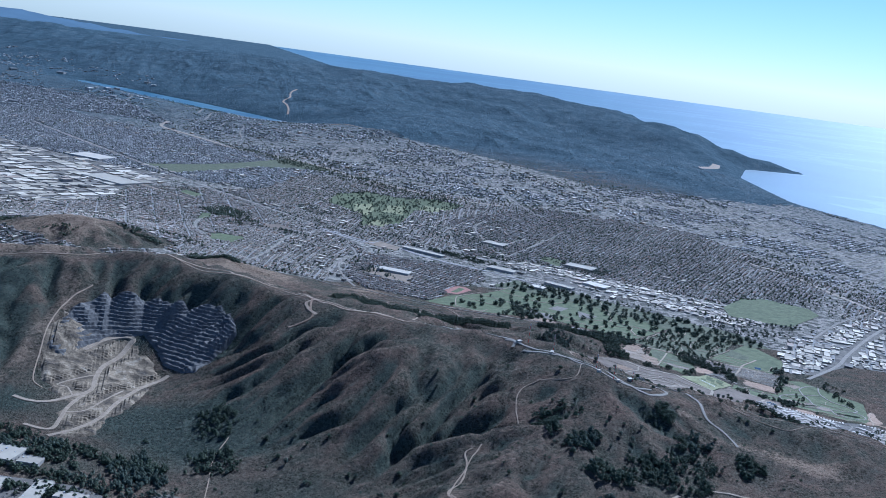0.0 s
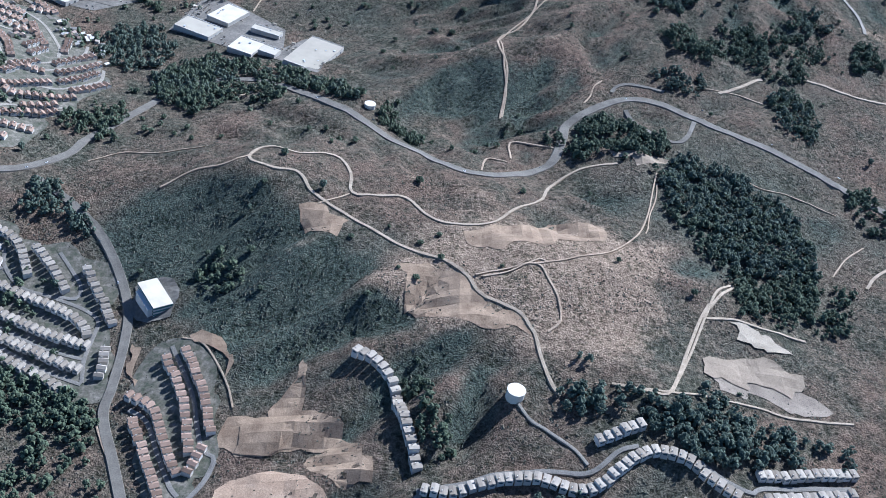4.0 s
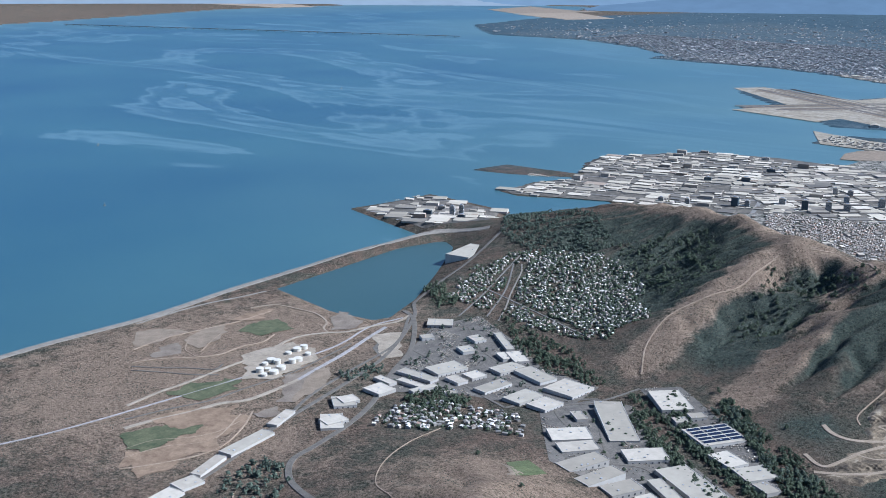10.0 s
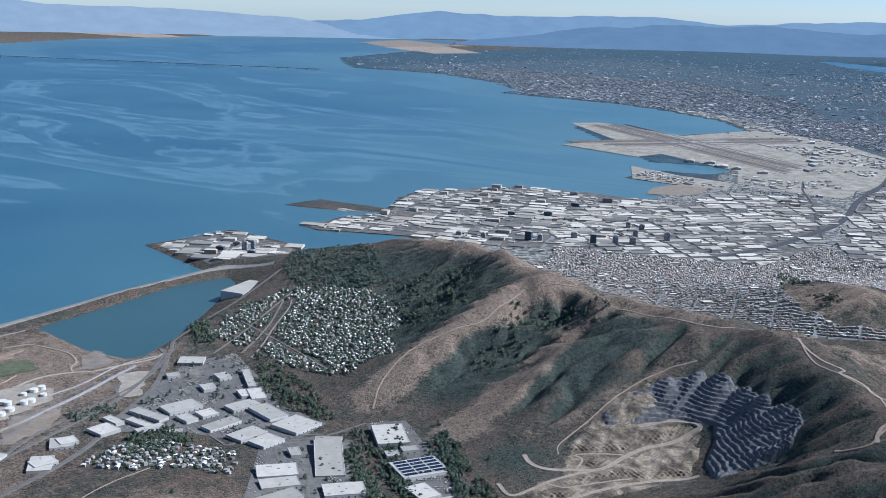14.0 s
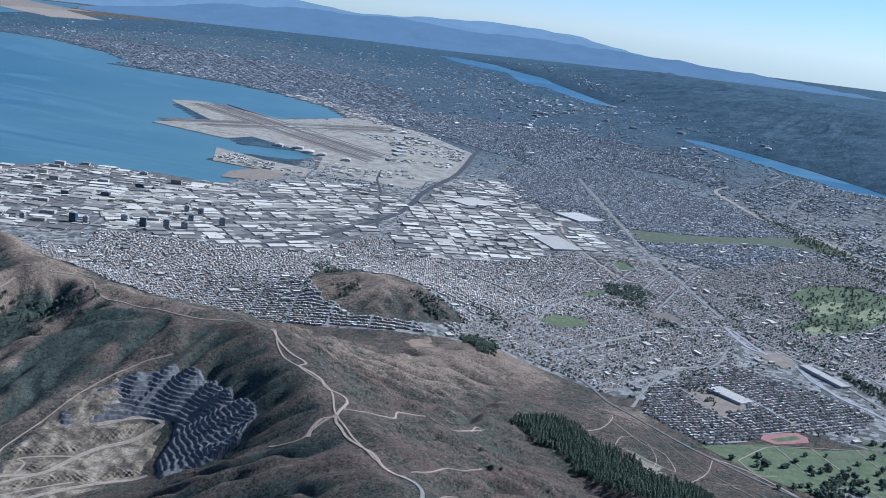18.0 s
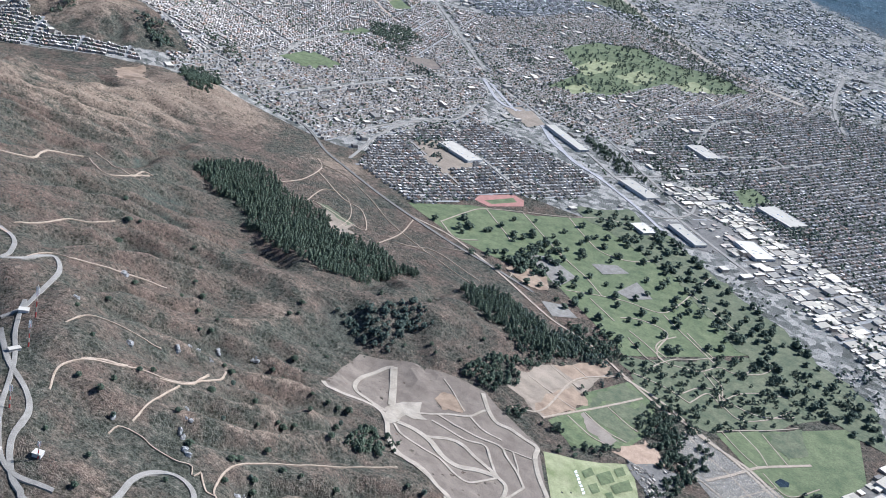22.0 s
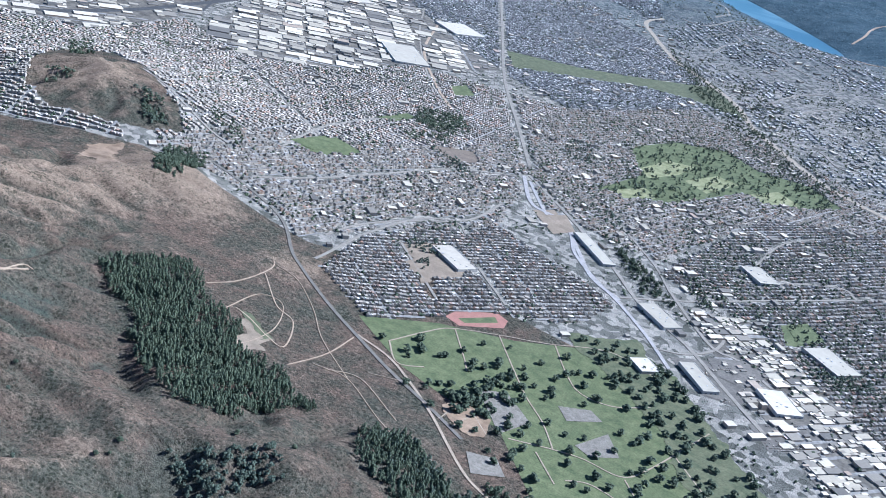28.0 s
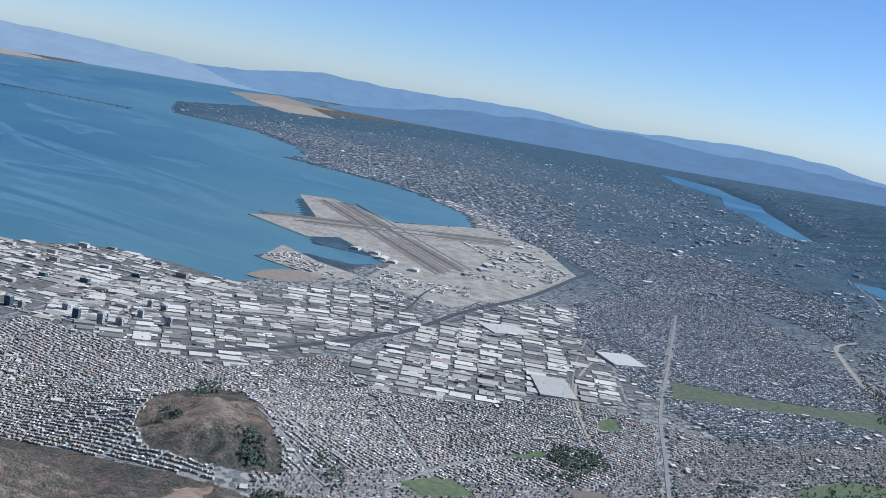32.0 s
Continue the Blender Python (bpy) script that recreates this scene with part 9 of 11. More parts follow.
def tree_model(seed, height, spread, leaf, cone=False):
    rng = np.random.default_rng(seed)
    root = thing("tree", 0, 0, 0, -60.0)
    bm = tube(0.06 * height, -0.25, height * 0.55, 7, 0.025 * height)
    for k in range(4):
        a, tip = rng.uniform(0, 6.28), rng.uniform(0.25, 0.5) * spread
        z0 = height * rng.uniform(0.3, 0.5)
        tri = [bm.verts.new(p) for p in ((0.02, 0, z0), (-0.02, 0.02, z0), (0, -0.03, z0 + 0.03), (math.cos(a) * tip, math.sin(a) * tip, z0 + height * 0.25))]
        for f in ((0, 1, 3), (1, 2, 3), (2, 0, 3)):
            bm.faces.new([tri[i] for i in f])
    part("trunk", bm, BARK, root, "brown tapering trunk with limbs")
    n = 70
    u = rng.uniform(0.0, 1.0, n)
    reach = spread * (np.sin(math.pi * (0.12 + 0.8 * u)) if not cone else (1.05 - u)) * np.sqrt(rng.uniform(0.15, 1, n))
    a = rng.uniform(0, 6.28, n)
    lean = 0.15 * spread * rng.normal(size=2)
    c = np.stack([np.cos(a) * reach + lean[0] * u, np.sin(a) * reach + lean[1] * u, height * (0.28 + 0.72 * u)], 1)
    v, f = tufts(c, spread * rng.uniform(0.2, 0.42, n), rng)
    me = mesh_of("crown", v, f, [leaf])
    crown = new("crown", me)
    crown.parent = root
    return root


TREES = [tree_model(1, 1.1, 0.62, LEAF), tree_model(2, 0.9, 0.7, LEAF), tree_model(3, 1.5, 0.6, GUM_LEAF), tree_model(4, 0.7, 0.5, LEAF), tree_model(5, 1.6, 0.5, LEAF, True)]
TREE_LABELS = ["dark round evergreen tree on open ground", "broad dark evergreen tree standing alone", "tall grey-green gum tree with an open crown", "small dark bushy tree among scrub", "dark pointed conifer beside other trees"]
for t_, text in zip(TREES, TREE_LABELS):
    tagged(t_, text, "tree", "scattered trees")
tree_rng = random.Random(5)
tree_count = [0]
SPARE = []


def plant(x, y, kind=None, size=1.0):
    k = tree_rng.randrange(4) if kind is None else kind
    z = float(ground_z(x, y))
    if z < 0.3:
        return
    s = size * tree_rng.uniform(0.75, 1.25)
    if tree_count[0] >= 290:
        SPARE.append((x, y, z, s))
        return
    ob = copy_thing(TREES[k], pose(0, 0, 0))
    ob.matrix_basis = pose(x, y, z, 0, 0, tree_rng.uniform(0, 360)) @ Matrix.Diagonal((s, s, s * tree_rng.uniform(0.9, 1.15), 1))
    tree_count[0] += 1


def scatter(poly, density, rng):
    xs, ys = [q[0] for q in poly], [q[1] for q in poly]
    area = (max(xs) - min(xs)) * (max(ys) - min(ys))
    n = int(area * density)
    x, y = rng.uniform(min(xs), max(xs), n), rng.uniform(min(ys), max(ys), n)
    edge = edge_distance(poly, x, y) + 3.0 * (lattice(x / 3.0 + 90, y / 3.0 + 90, 5) - 0.5)
    ok = edge < 0
    return x[ok], y[ok]


LONE_TREES = [(0.8, 1.4), (2.5, -37.1), (37.3, -62.0), (30.0, -52.6), (28.3, -54.2), (9.0, -14.8), (17.7, -60.2), (-29.7, -33.1), (-29.7, -23.9), (-31.7, -34.0), (-40.4, -31.1), (-29.2, 5.8), (-29.8, 4.3), (-31.1, 11.2), (-33.8, 6.2), (-38.5, -1.7), (-44.3, 5.2), (-41.7, -1.5), (-48.7, 1.5), (-54.4, -6.3), (-54.0, -15.7), (-57.3, -11.1), (-62.9, -13.8), (-14.1, -21.7), (27.7, -45.6), (-43.6, -5.4), (-8.4, 1.1), (-9.5, -1.3), (-7.5, 7.0), (-17.9, -42.0), (-25.5, -10.9), (-28.6, -15.2), (-29.4, -18.4), (-34.5, 7.8), (-33.5, -35.3), (-52.3, -18.7), (-62.6, -2.3), (-56.9, 6.9), (-34.3, -27.1), (-74.4, -25.1), (-77.3, -30.2), (-86.9, 23.8), (-84.9, 34.7), (-91.6, 17.9)]
wood_rng = np.random.default_rng(11)


def wood(kind, density, poly):
    """A stand of trees as one growth, with single trees round it where it is open."""
    x, y = scatter(poly, density, wood_rng)
    if kind == "lawn_trees" and len(x) < 160 and poly[0][1] > -260:
        for a, b in zip(x, y):
            plant(a, b, tree_rng.choice((0, 1, 2)), 1.5)
        return
    if not len(x):
        return
    tall = {"pine": 2.2, "wood": 1.35, "lawn_trees": 1.5}[kind]
    near = max(abs(q[0]) + abs(q[1]) for q in poly) < 330
    per = 17 if near else 5
    h = tall * wood_rng.uniform(0.6, 1.15, len(x))
    r = h * (0.26 if kind == "pine" else 0.46)
    u = wood_rng.uniform(0, 1, (len(x), per))
    u[:, 0] = 1.0
    reach = r[:, None] * ((1.1 - u) if kind == "pine" else np.sin(math.pi * (0.2 + 0.7 * u))) * np.sqrt(wood_rng.uniform(0.1, 1, u.shape))
    a = wood_rng.uniform(0, 6.28, u.shape)
    z = ground_z(x, y)
    c = np.stack([x[:, None] + np.cos(a) * reach, y[:, None] + np.sin(a) * reach, z[:, None] + h[:, None] * (0.12 + 0.8 * u)], -1).reshape(-1, 3)
    v, f = tufts(c, np.repeat(r, per) * (wood_rng.uniform(0.28, 0.55, len(c)) if near else wood_rng.uniform(0.45, 0.85, len(c))), wood_rng, 1.0)
    ob = new(kind if kind != "wood" else "woodland", mesh_of(kind, v, f, [LEAF if wood_rng.random() < 0.7 or kind == "pine" else GUM_LEAF]))
    tagged(ob, {"pine": "dense dark plantation of tall pines", "wood": "dense dark evergreen woodland with an uneven edge", "lawn_trees": "scattered dark trees over mown lawns"}[kind], "woodland", kind="stuff")


# Single trees on the open slopes
for x, y in LONE_TREES:
    plant(x, y, tree_rng.choice((0, 1, 3)), 0.95)
for (cx, cy, rx, ry, n) in ((-45, 0, 35, 40, 40), (-10, -40, 30, 30, 25), (-75, 20, 25, 25, 40), (-20, 45, 40, 35, 60), (30, 60, 45, 40, 60), (60, 150, 45, 25, 30), (90, 60, 30, 40, 40), (-90, -25, 20, 20, 25), (120, 110, 30, 25, 40), (-60, -70, 30, 20, 25), (140, 60, 40, 40, 60), (60, 120, 30, 12, 40)):
    for _ in range(n):
        x, y = tree_rng.gauss(cx, rx * 0.55), tree_rng.gauss(cy, ry * 0.55)
        if not taken(np.array([x]), np.array([y]))[0]:
            plant(x, y, None, 0.8)
wood("pine", 0.9, [(46.5, -108.7), (43.5, -127.4), (34.4, -127.7), (19.6, -117.0), (10.3, -112.1), (-1.0, -117.3), (-13.6, -111.0), (-20.9, -108.6), (-13.7, -86.3), (-5.0, -77.6), (12.3, -86.0), (27.0, -101.3)])
wood("wood", 0.5, [(-34.8, -107.3), (-40.9, -117.5), (-55.2, -107.4), (-61.8, -101.4), (-61.0, -119.7), (-71.2, -122.7), (-75.5, -112.2), (-60.4, -91.8), (-52.9, -87.5), (-43.5, -96.2)])
wood("wood", 0.3, [(-17.2, -65.6), (-22.6, -71.9), (-29.1, -82.3), (-36.4, -75.9), (-33.1, -72.2), (-30.3, -61.3), (-23.0, -62.2)])
wood("wood", 0.35, [(-38.0, -20.0), (-37.5, -31.5), (-44.6, -31.9), (-46.5, -25.2), (-41.8, -17.9)])
wood("wood", 0.5, [(-46.9, -66.5), (-51.0, -76.7), (-57.8, -81.9), (-56.8, -73.0), (-50.3, -65.1)])
wood("wood", 0.32, [(-64.1, 12.4), (-69.3, 4.7), (-77.4, -2.1), (-75.0, -13.8), (-78.0, -19.2), (-79.6, -13.4), (-79.8, -1.7), (-84.4, 8.0), (-74.0, 17.3), (-67.0, 14.7)])
wood("wood", 0.4, [(-99.8, 36.0), (-100.3, 27.4), (-104.7, 21.2), (-110.8, 25.9)])
wood("wood", 0.25, [(-70.3, 18.5), (-71.4, 8.9), (-77.0, -0.3), (-84.4, 6.3), (-92.2, 7.9), (-97.7, 11.4), (-87.2, 13.5), (-79.6, 24.6)])
wood("wood", 0.4, [(-96.3, 11.9), (-100.4, 12.7), (-104.5, 18.9), (-102.2, 20.3), (-97.7, 17.7)])
wood("wood", 0.5, [(23.7, 121.0), (17.8, 116.5), (14.2, 120.5), (-1.9, 130.2), (-1.4, 142.3), (3.0, 152.9), (13.3, 157.9), (16.9, 147.3), (21.2, 139.2)])
wood("wood", 0.5, [(36.2, 108.5), (28.5, 102.6), (18.8, 110.1), (18.8, 115.1), (28.4, 117.1), (36.1, 116.8)])
wood("wood", 0.45, [(19.9, 44.2), (8.0, 39.9), (6.9, 47.9), (20.1, 55.7)])
wood("wood", 0.45, [(18.7, 59.7), (8.4, 57.1), (6.2, 61.7), (17.5, 67.8)])
wood("wood", 0.45, [(18.4, 72.2), (3.2, 71.5), (2.1, 78.8), (13.6, 79.7)])
wood("wood", 0.45, [(4.4, 68.7), (-5.2, 67.9), (-17.2, 54.1), (-22.1, 55.7), (-20.5, 70.2), (-10.9, 85.4), (-1.3, 81.5)])
wood("wood", 0.45, [(-25.8, 65.9), (-34.2, 60.2), (-33.9, 69.2), (-26.1, 74.5)])
wood("wood", 0.45, [(-4.0, 88.6), (-11.5, 89.1), (-13.6, 98.9), (-8.8, 104.2), (-4.1, 98.2)])
wood("wood", 0.45, [(113.9, 95.3), (103.5, 83.6), (91.1, 91.3), (78.1, 101.1), (75.2, 105.3), (87.1, 98.4), (104.5, 90.9)])
wood("wood", 0.45, [(72.3, 108.7), (68.3, 107.1), (62.2, 111.9), (63.9, 113.5), (69.4, 112.1)])
wood("wood", 0.45, [(-10.1, 43.5), (-19.3, 38.8), (-20.5, 46.1), (-11.2, 50.4)])
wood("wood", 0.45, [(116.5, 95.9), (110.1, 86.6), (98.1, 85.8), (75.2, 98.7), (75.5, 104.5), (86.9, 96.4), (97.8, 92.0), (104.0, 101.6), (110.0, 105.8)])
wood("wood", 0.5, [(160.5, 87.9), (159.8, 82.0), (149.7, 92.4), (149.4, 104.1)])
wood("wood", 0.4, [(131.0, 79.4), (126.5, 72.9), (116.9, 73.0), (122.5, 82.6)])
wood("wood", 0.4, [(126.9, 40.9), (113.2, 38.0), (107.1, 52.5), (120.7, 47.6)])
wood("wood", 0.6, [(206.2, 11.4), (194.1, 13.6), (175.8, 25.0), (161.5, 27.4), (142.9, 38.0), (126.7, 47.3), (117.6, 53.3), (120.3, 55.9), (143.1, 42.7), (163.7, 34.3), (186.4, 23.6)])
wood("wood", 0.6, [(181.4, 9.3), (175.4, 1.3), (160.3, 13.1), (146.7, 24.1), (137.5, 20.5), (135.5, 26.9), (144.3, 30.6), (162.8, 14.7)])
wood("wood", 0.35, [(138.2, 38.0), (123.1, 43.5), (108.5, 55.5), (111.6, 61.9), (127.1, 51.6)])
wood("wood", 0.35, [(358.2, -77.3), (411.7, -134.7), (337.3, -116.5), (297.5, -85.6), (313.8, -72.1), (326.3, -64.1)])
wood("wood", 0.5, [(333.9, -12.5), (330.8, -21.2), (303.6, -7.3), (303.0, 0.8)])
wood("wood", 0.25, [(297.5, -85.6), (269.7, -106.1), (236.8, -75.8), (231.7, -52.4), (244.0, -48.4)])
wood("wood", 0.4, [(277.6, -8.4), (255.3, -5.7), (224.7, 5.8), (235.9, 10.3)])
wood("wood", 0.16, [(219.9, -80.6), (190.5, -86.4), (178.4, -81.9), (188.4, -65.7), (193.0, -37.6), (204.5, -34.5), (213.6, -58.4)])
wood("wood", 0.35, [(122.6, 174.7), (112.7, 176.9), (102.4, 181.4), (99.9, 188.2), (94.6, 199.0), (113.6, 200.4)])
wood("wood", 0.4, [(64.9, 174.0), (60.1, 175.6), (57.8, 184.2), (55.2, 189.4), (60.7, 184.1)])
wood("wood", 0.4, [(40.9, 173.3), (36.0, 178.0), (28.9, 179.6), (21.6, 176.5), (15.7, 182.8), (3.1, 181.2), (4.2, 185.2), (18.3, 188.0), (29.6, 186.5), (40.0, 183.7)])
wood("wood", 0.4, [(13.7, 151.9), (-7.5, 145.7), (-4.0, 157.2), (8.8, 161.3)])
wood("wood", 0.4, [(57.4, 195.4), (40.6, 195.7), (30.7, 194.4), (31.1, 197.2), (57.3, 198.6)])
wood("wood", 0.7, [(88.5, -170.2), (104.0, -202.4), (92.4, -197.7), (81.6, -175.2)])
wood("wood", 0.4, [(136.6, -215.9), (128.9, -222.2), (116.4, -206.9), (123.0, -204.2)])
wood("wood", 0.4, [(92.3, -342.1), (85.3, -365.6), (68.5, -351.4), (70.5, -324.9)])
wood("wood", 0.18, [(88.0, -676.9), (44.4, -617.5), (-13.6, -523.9), (-49.1, -463.9), (-78.0, -446.6), (-62.6, -428.5), (-21.4, -475.9), (33.3, -562.0)])
wood("wood", 0.5, [(-27.2, -286.5), (-37.5, -281.8), (-58.0, -258.0), (-53.9, -252.8)])
wood("wood", 0.4, [(-94.1, -246.3), (-104.0, -247.7), (-117.5, -246.3), (-125.5, -257.1), (-118.0, -263.0), (-107.1, -248.8)])
wood("lawn_trees", 0.13, [(-75.8, -110.8), (-108.9, -142.4), (-134.2, -140.7), (-135.4, -126.4), (-101.4, -92.9), (-88.2, -96.5)])
wood("lawn_trees", 0.013, [(-0.7, -163.5), (-32.7, -188.8), (-57.2, -210.0), (-74.4, -210.3), (-90.0, -168.6), (-107.1, -144.2), (-76.6, -113.6), (-60.9, -131.5), (-46.5, -135.7), (-33.4, -144.2)])
wood("lawn_trees", 0.12, [(-33.4, -144.2), (-43.3, -179.1), (-49.4, -165.1), (-46.5, -135.7)])
wood("lawn_trees", 0.08, [(17.0, -414.0), (5.5, -446.6), (-16.8, -458.8), (-37.9, -443.4), (-61.6, -444.9), (-80.7, -425.7), (-64.9, -407.4), (-41.0, -402.4), (-22.7, -355.9), (4.4, -341.6), (-1.6, -379.2)])
wood("wood", 0.5, [(-86.5, -94.7), (-90.4, -95.8), (-100.7, -70.9), (-97.8, -61.1), (-93.0, -70.8)])
wood("wood", 0.35, [(-88.3, -44.4), (-92.3, -45.3), (-104.5, -34.1), (-101.5, -24.8), (-98.2, -28.6), (-99.0, -33.3)])
wood("wood", 0.6, [(-108.2, -49.7), (-119.6, -69.1), (-125.2, -71.6), (-120.2, -64.3), (-110.0, -49.4)])
wood("wood", 0.28, [(229.5, 131.4), (236.9, 117.7), (227.4, 115.4), (214.3, 121.7), (196.3, 137.4), (212.7, 140.0)])
wood("wood", 0.3, [(191.4, 135.1), (189.8, 126.9), (173.7, 127.5), (164.3, 132.8), (178.9, 140.1)])
wood("wood", 0.5, [(215.3, 155.8), (214.7, 148.4), (201.3, 151.7), (210.4, 158.4)])
wood("wood", 0.4, [(273.2, 66.4), (274.6, 50.0), (268.5, 52.3), (262.9, 71.7)])
wood("wood", 0.45, [(-85.1, -87.1), (-91.5, -96.8), (-95.8, -84.2), (-95.9, -73.3), (-101.0, -68.8), (-99.4, -63.4), (-95.5, -58.9), (-92.3, -56.3), (-93.9, -63.2), (-97.1, -72.0), (-89.6, -76.8), (-85.6, -81.7)])
wood("wood", 0.45, [(-67.2, -65.0), (-71.9, -66.1), (-72.6, -61.4), (-69.6, -61.6)])
wood("wood", 0.45, [(-71.8, -56.5), (-75.5, -62.8), (-82.3, -67.2), (-82.6, -64.8), (-77.5, -58.3), (-74.1, -54.5)])
wood("wood", 0.45, [(-57.8, -63.0), (-60.6, -64.8), (-63.5, -68.1), (-64.9, -62.3), (-61.9, -59.4)])
wood("wood", 0.45, [(-47.6, -73.8), (-52.9, -84.8), (-61.7, -92.8), (-58.0, -73.0), (-56.3, -65.8), (-52.0, -65.7)])
wood("wood", 0.45, [(-59.2, -98.1), (-72.8, -120.9), (-77.3, -108.4), (-72.6, -103.6), (-61.4, -93.3)])
wood("wood", 0.45, [(-70.4, -81.9), (-72.1, -88.9), (-73.5, -87.4), (-72.4, -80.7)])
wood("wood", 0.45, [(-73.7, -92.9), (-77.2, -106.4), (-79.4, -102.5), (-75.3, -92.6)])
wood("wood", 0.45, [(-99.5, -88.5), (-102.3, -88.8), (-103.5, -84.7), (-102.3, -81.9)])
wood("wood", 0.45, [(-88.6, -42.3), (-89.7, -45.7), (-92.2, -42.9), (-96.8, -38.9), (-99.6, -35.7), (-104.8, -34.4), (-103.8, -28.2), (-100.8, -23.8), (-99.3, -26.5), (-100.5, -30.6), (-98.1, -33.9), (-92.7, -39.6)])
wood("wood", 0.45, [(-108.2, -49.8), (-113.7, -57.5), (-124.7, -73.0), (-125.6, -71.5), (-117.9, -61.6), (-110.5, -50.8)])
wood("wood", 0.45, [(-121.4, -75.1), (-124.0, -80.3), (-126.9, -84.8), (-128.0, -79.8), (-123.3, -74.1)])
wood("wood", 0.45, [(-129.0, -42.5), (-130.9, -46.7), (-132.3, -44.7), (-130.6, -37.6), (-130.1, -33.5), (-128.6, -32.0)])
wood("wood", 0.1, [(-81.2, -2.8), (-85.4, -2.9), (-97.7, -0.6), (-98.0, 2.0), (-88.1, 1.3)])
wood("wood", 0.08, [(-83.5, -16.3), (-89.3, -16.4), (-98.5, -13.9), (-99.3, -10.0), (-90.3, -12.3)])
wood("wood", 0.05, [(-101.6, 7.0), (-114.6, -3.2), (-122.1, 2.3), (-119.3, 15.9), (-111.6, 23.4)])
wood("wood", 0.1, [(-86.9, -8.2), (-98.8, -4.7), (-99.6, -1.0), (-87.9, -4.6)])
wood("wood", 0.1, [(144.6, 123.6), (141.8, 114.1), (132.0, 108.9), (125.9, 107.9), (127.7, 115.3), (136.2, 121.8)])
wood("wood", 0.06, [(139.6, 151.9), (124.1, 150.9), (107.5, 162.8), (106.4, 176.3), (122.7, 168.4)])
wood("wood", 0.04, [(293.5, 12.2), (288.3, -4.5), (237.6, 14.6), (215.7, 13.1), (211.3, 28.4), (225.1, 42.3)])
wood("wood", 0.035, [(208.5, 38.8), (199.2, 17.5), (145.1, 44.5), (133.5, 68.9), (164.1, 66.1)])
wood("wood", 0.04, [(257.0, 70.1), (279.2, 34.4), (293.5, 12.2), (269.3, 23.8), (250.5, 62.9)])
wood("wood", 0.45, [(-32.2, -109.2), (-38.5, -118.4), (-56.5, -110.2), (-73.4, -109.1), (-73.4, -102.6), (-60.8, -98.5), (-45.0, -99.8)])
wood("wood", 0.35, [(-16.1, -66.5), (-20.3, -72.0), (-29.0, -78.3), (-34.2, -73.5), (-29.1, -65.0), (-19.6, -62.5)])
wood("wood", 0.3, [(-37.8, -19.8), (-39.4, -30.7), (-44.8, -25.3), (-42.2, -18.0)])
wood("lawn_trees", 0.012, [(-2.1, -159.3), (-72.4, -203.4), (-105.0, -158.3), (-77.8, -115.6), (-30.9, -133.2)])
wood("lawn_trees", 0.06, [(-40.3, -206.1), (-57.1, -221.6), (-78.0, -202.2), (-117.0, -162.3), (-141.7, -134.5), (-141.3, -115.1), (-119.0, -123.0), (-100.5, -148.1), (-77.6, -180.7)])
wood("wood", 0.02, [(236.0, -905.7), (232.4, -1016.9), (172.5, -914.4), (127.2, -812.8), (134.3, -767.5), (175.5, -797.4)])
wood("wood", 0.02, [(124.4, -753.7), (93.5, -741.4), (59.5, -674.8), (19.0, -654.6), (-4.6, -618.3), (6.6, -594.3), (43.7, -623.9), (79.3, -673.2)])
wood("wood", 0.02, [(208.4, -1137.3), (100.6, -819.7), (87.5, -859.0), (69.7, -828.2), (151.5, -1038.9)])
wood("wood", 0.06, [(34.5, -611.7), (3.4, -608.7), (-39.7, -523.4), (-36.7, -498.3), (-6.6, -544.9)])
wood("wood", 0.06, [(-14.1, -505.4), (-40.7, -470.3), (-73.2, -430.7), (-97.4, -401.0), (-116.1, -374.3), (-112.6, -400.1), (-87.0, -435.3), (-49.3, -493.6), (-25.4, -520.4)])
wood("wood", 0.06, [(25.4, -391.0), (10.3, -394.8), (-15.9, -359.2), (-15.0, -348.1), (5.1, -361.2)])
wood("wood", 0.06, [(19.3, -457.6), (-5.3, -463.9), (-39.0, -444.3), (-49.4, -445.5), (-17.3, -453.1)])
wood("wood", 0.06, [(-44.5, -377.0), (-57.2, -402.7), (-73.2, -430.7), (-79.6, -422.9), (-61.8, -393.5)])
wood("wood", 0.22, [(-47.9, -299.1), (-67.0, -269.9), (-71.6, -263.7), (-66.2, -263.1), (-51.3, -282.4)])
wood("wood", 0.22, [(-91.0, -285.6), (-104.3, -273.2), (-108.0, -272.0), (-102.3, -266.0), (-91.5, -275.1)])
wood("wood", 0.22, [(-95.3, -258.4), (-108.1, -253.1), (-121.0, -253.1), (-113.0, -244.1)])
wood("wood", 0.22, [(40.8, -393.8), (28.8, -399.1), (17.5, -365.7), (31.9, -367.9)])
wood("wood", 0.22, [(-1.9, -320.1), (-14.2, -318.9), (-25.8, -300.8), (-12.1, -307.1)])
wood("wood", 0.22, [(69.2, -316.6), (46.5, -307.1), (41.3, -293.4), (57.5, -299.3)])
wood("wood", 0.22, [(-15.4, -298.9), (-31.7, -285.4), (-46.9, -263.7), (-46.4, -256.9), (-30.8, -276.9)])
wood("wood", 0.22, [(22.9, -217.3), (18.4, -230.5), (9.1, -222.0), (7.3, -205.6)])
wood("wood", 0.28, [(126.2, -244.1), (108.3, -237.9), (95.1, -226.0), (104.2, -224.6), (118.6, -234.3)])
wood("wood", 0.28, [(100.9, -319.8), (82.9, -318.5), (75.2, -333.5), (64.7, -325.1), (72.3, -310.5)])
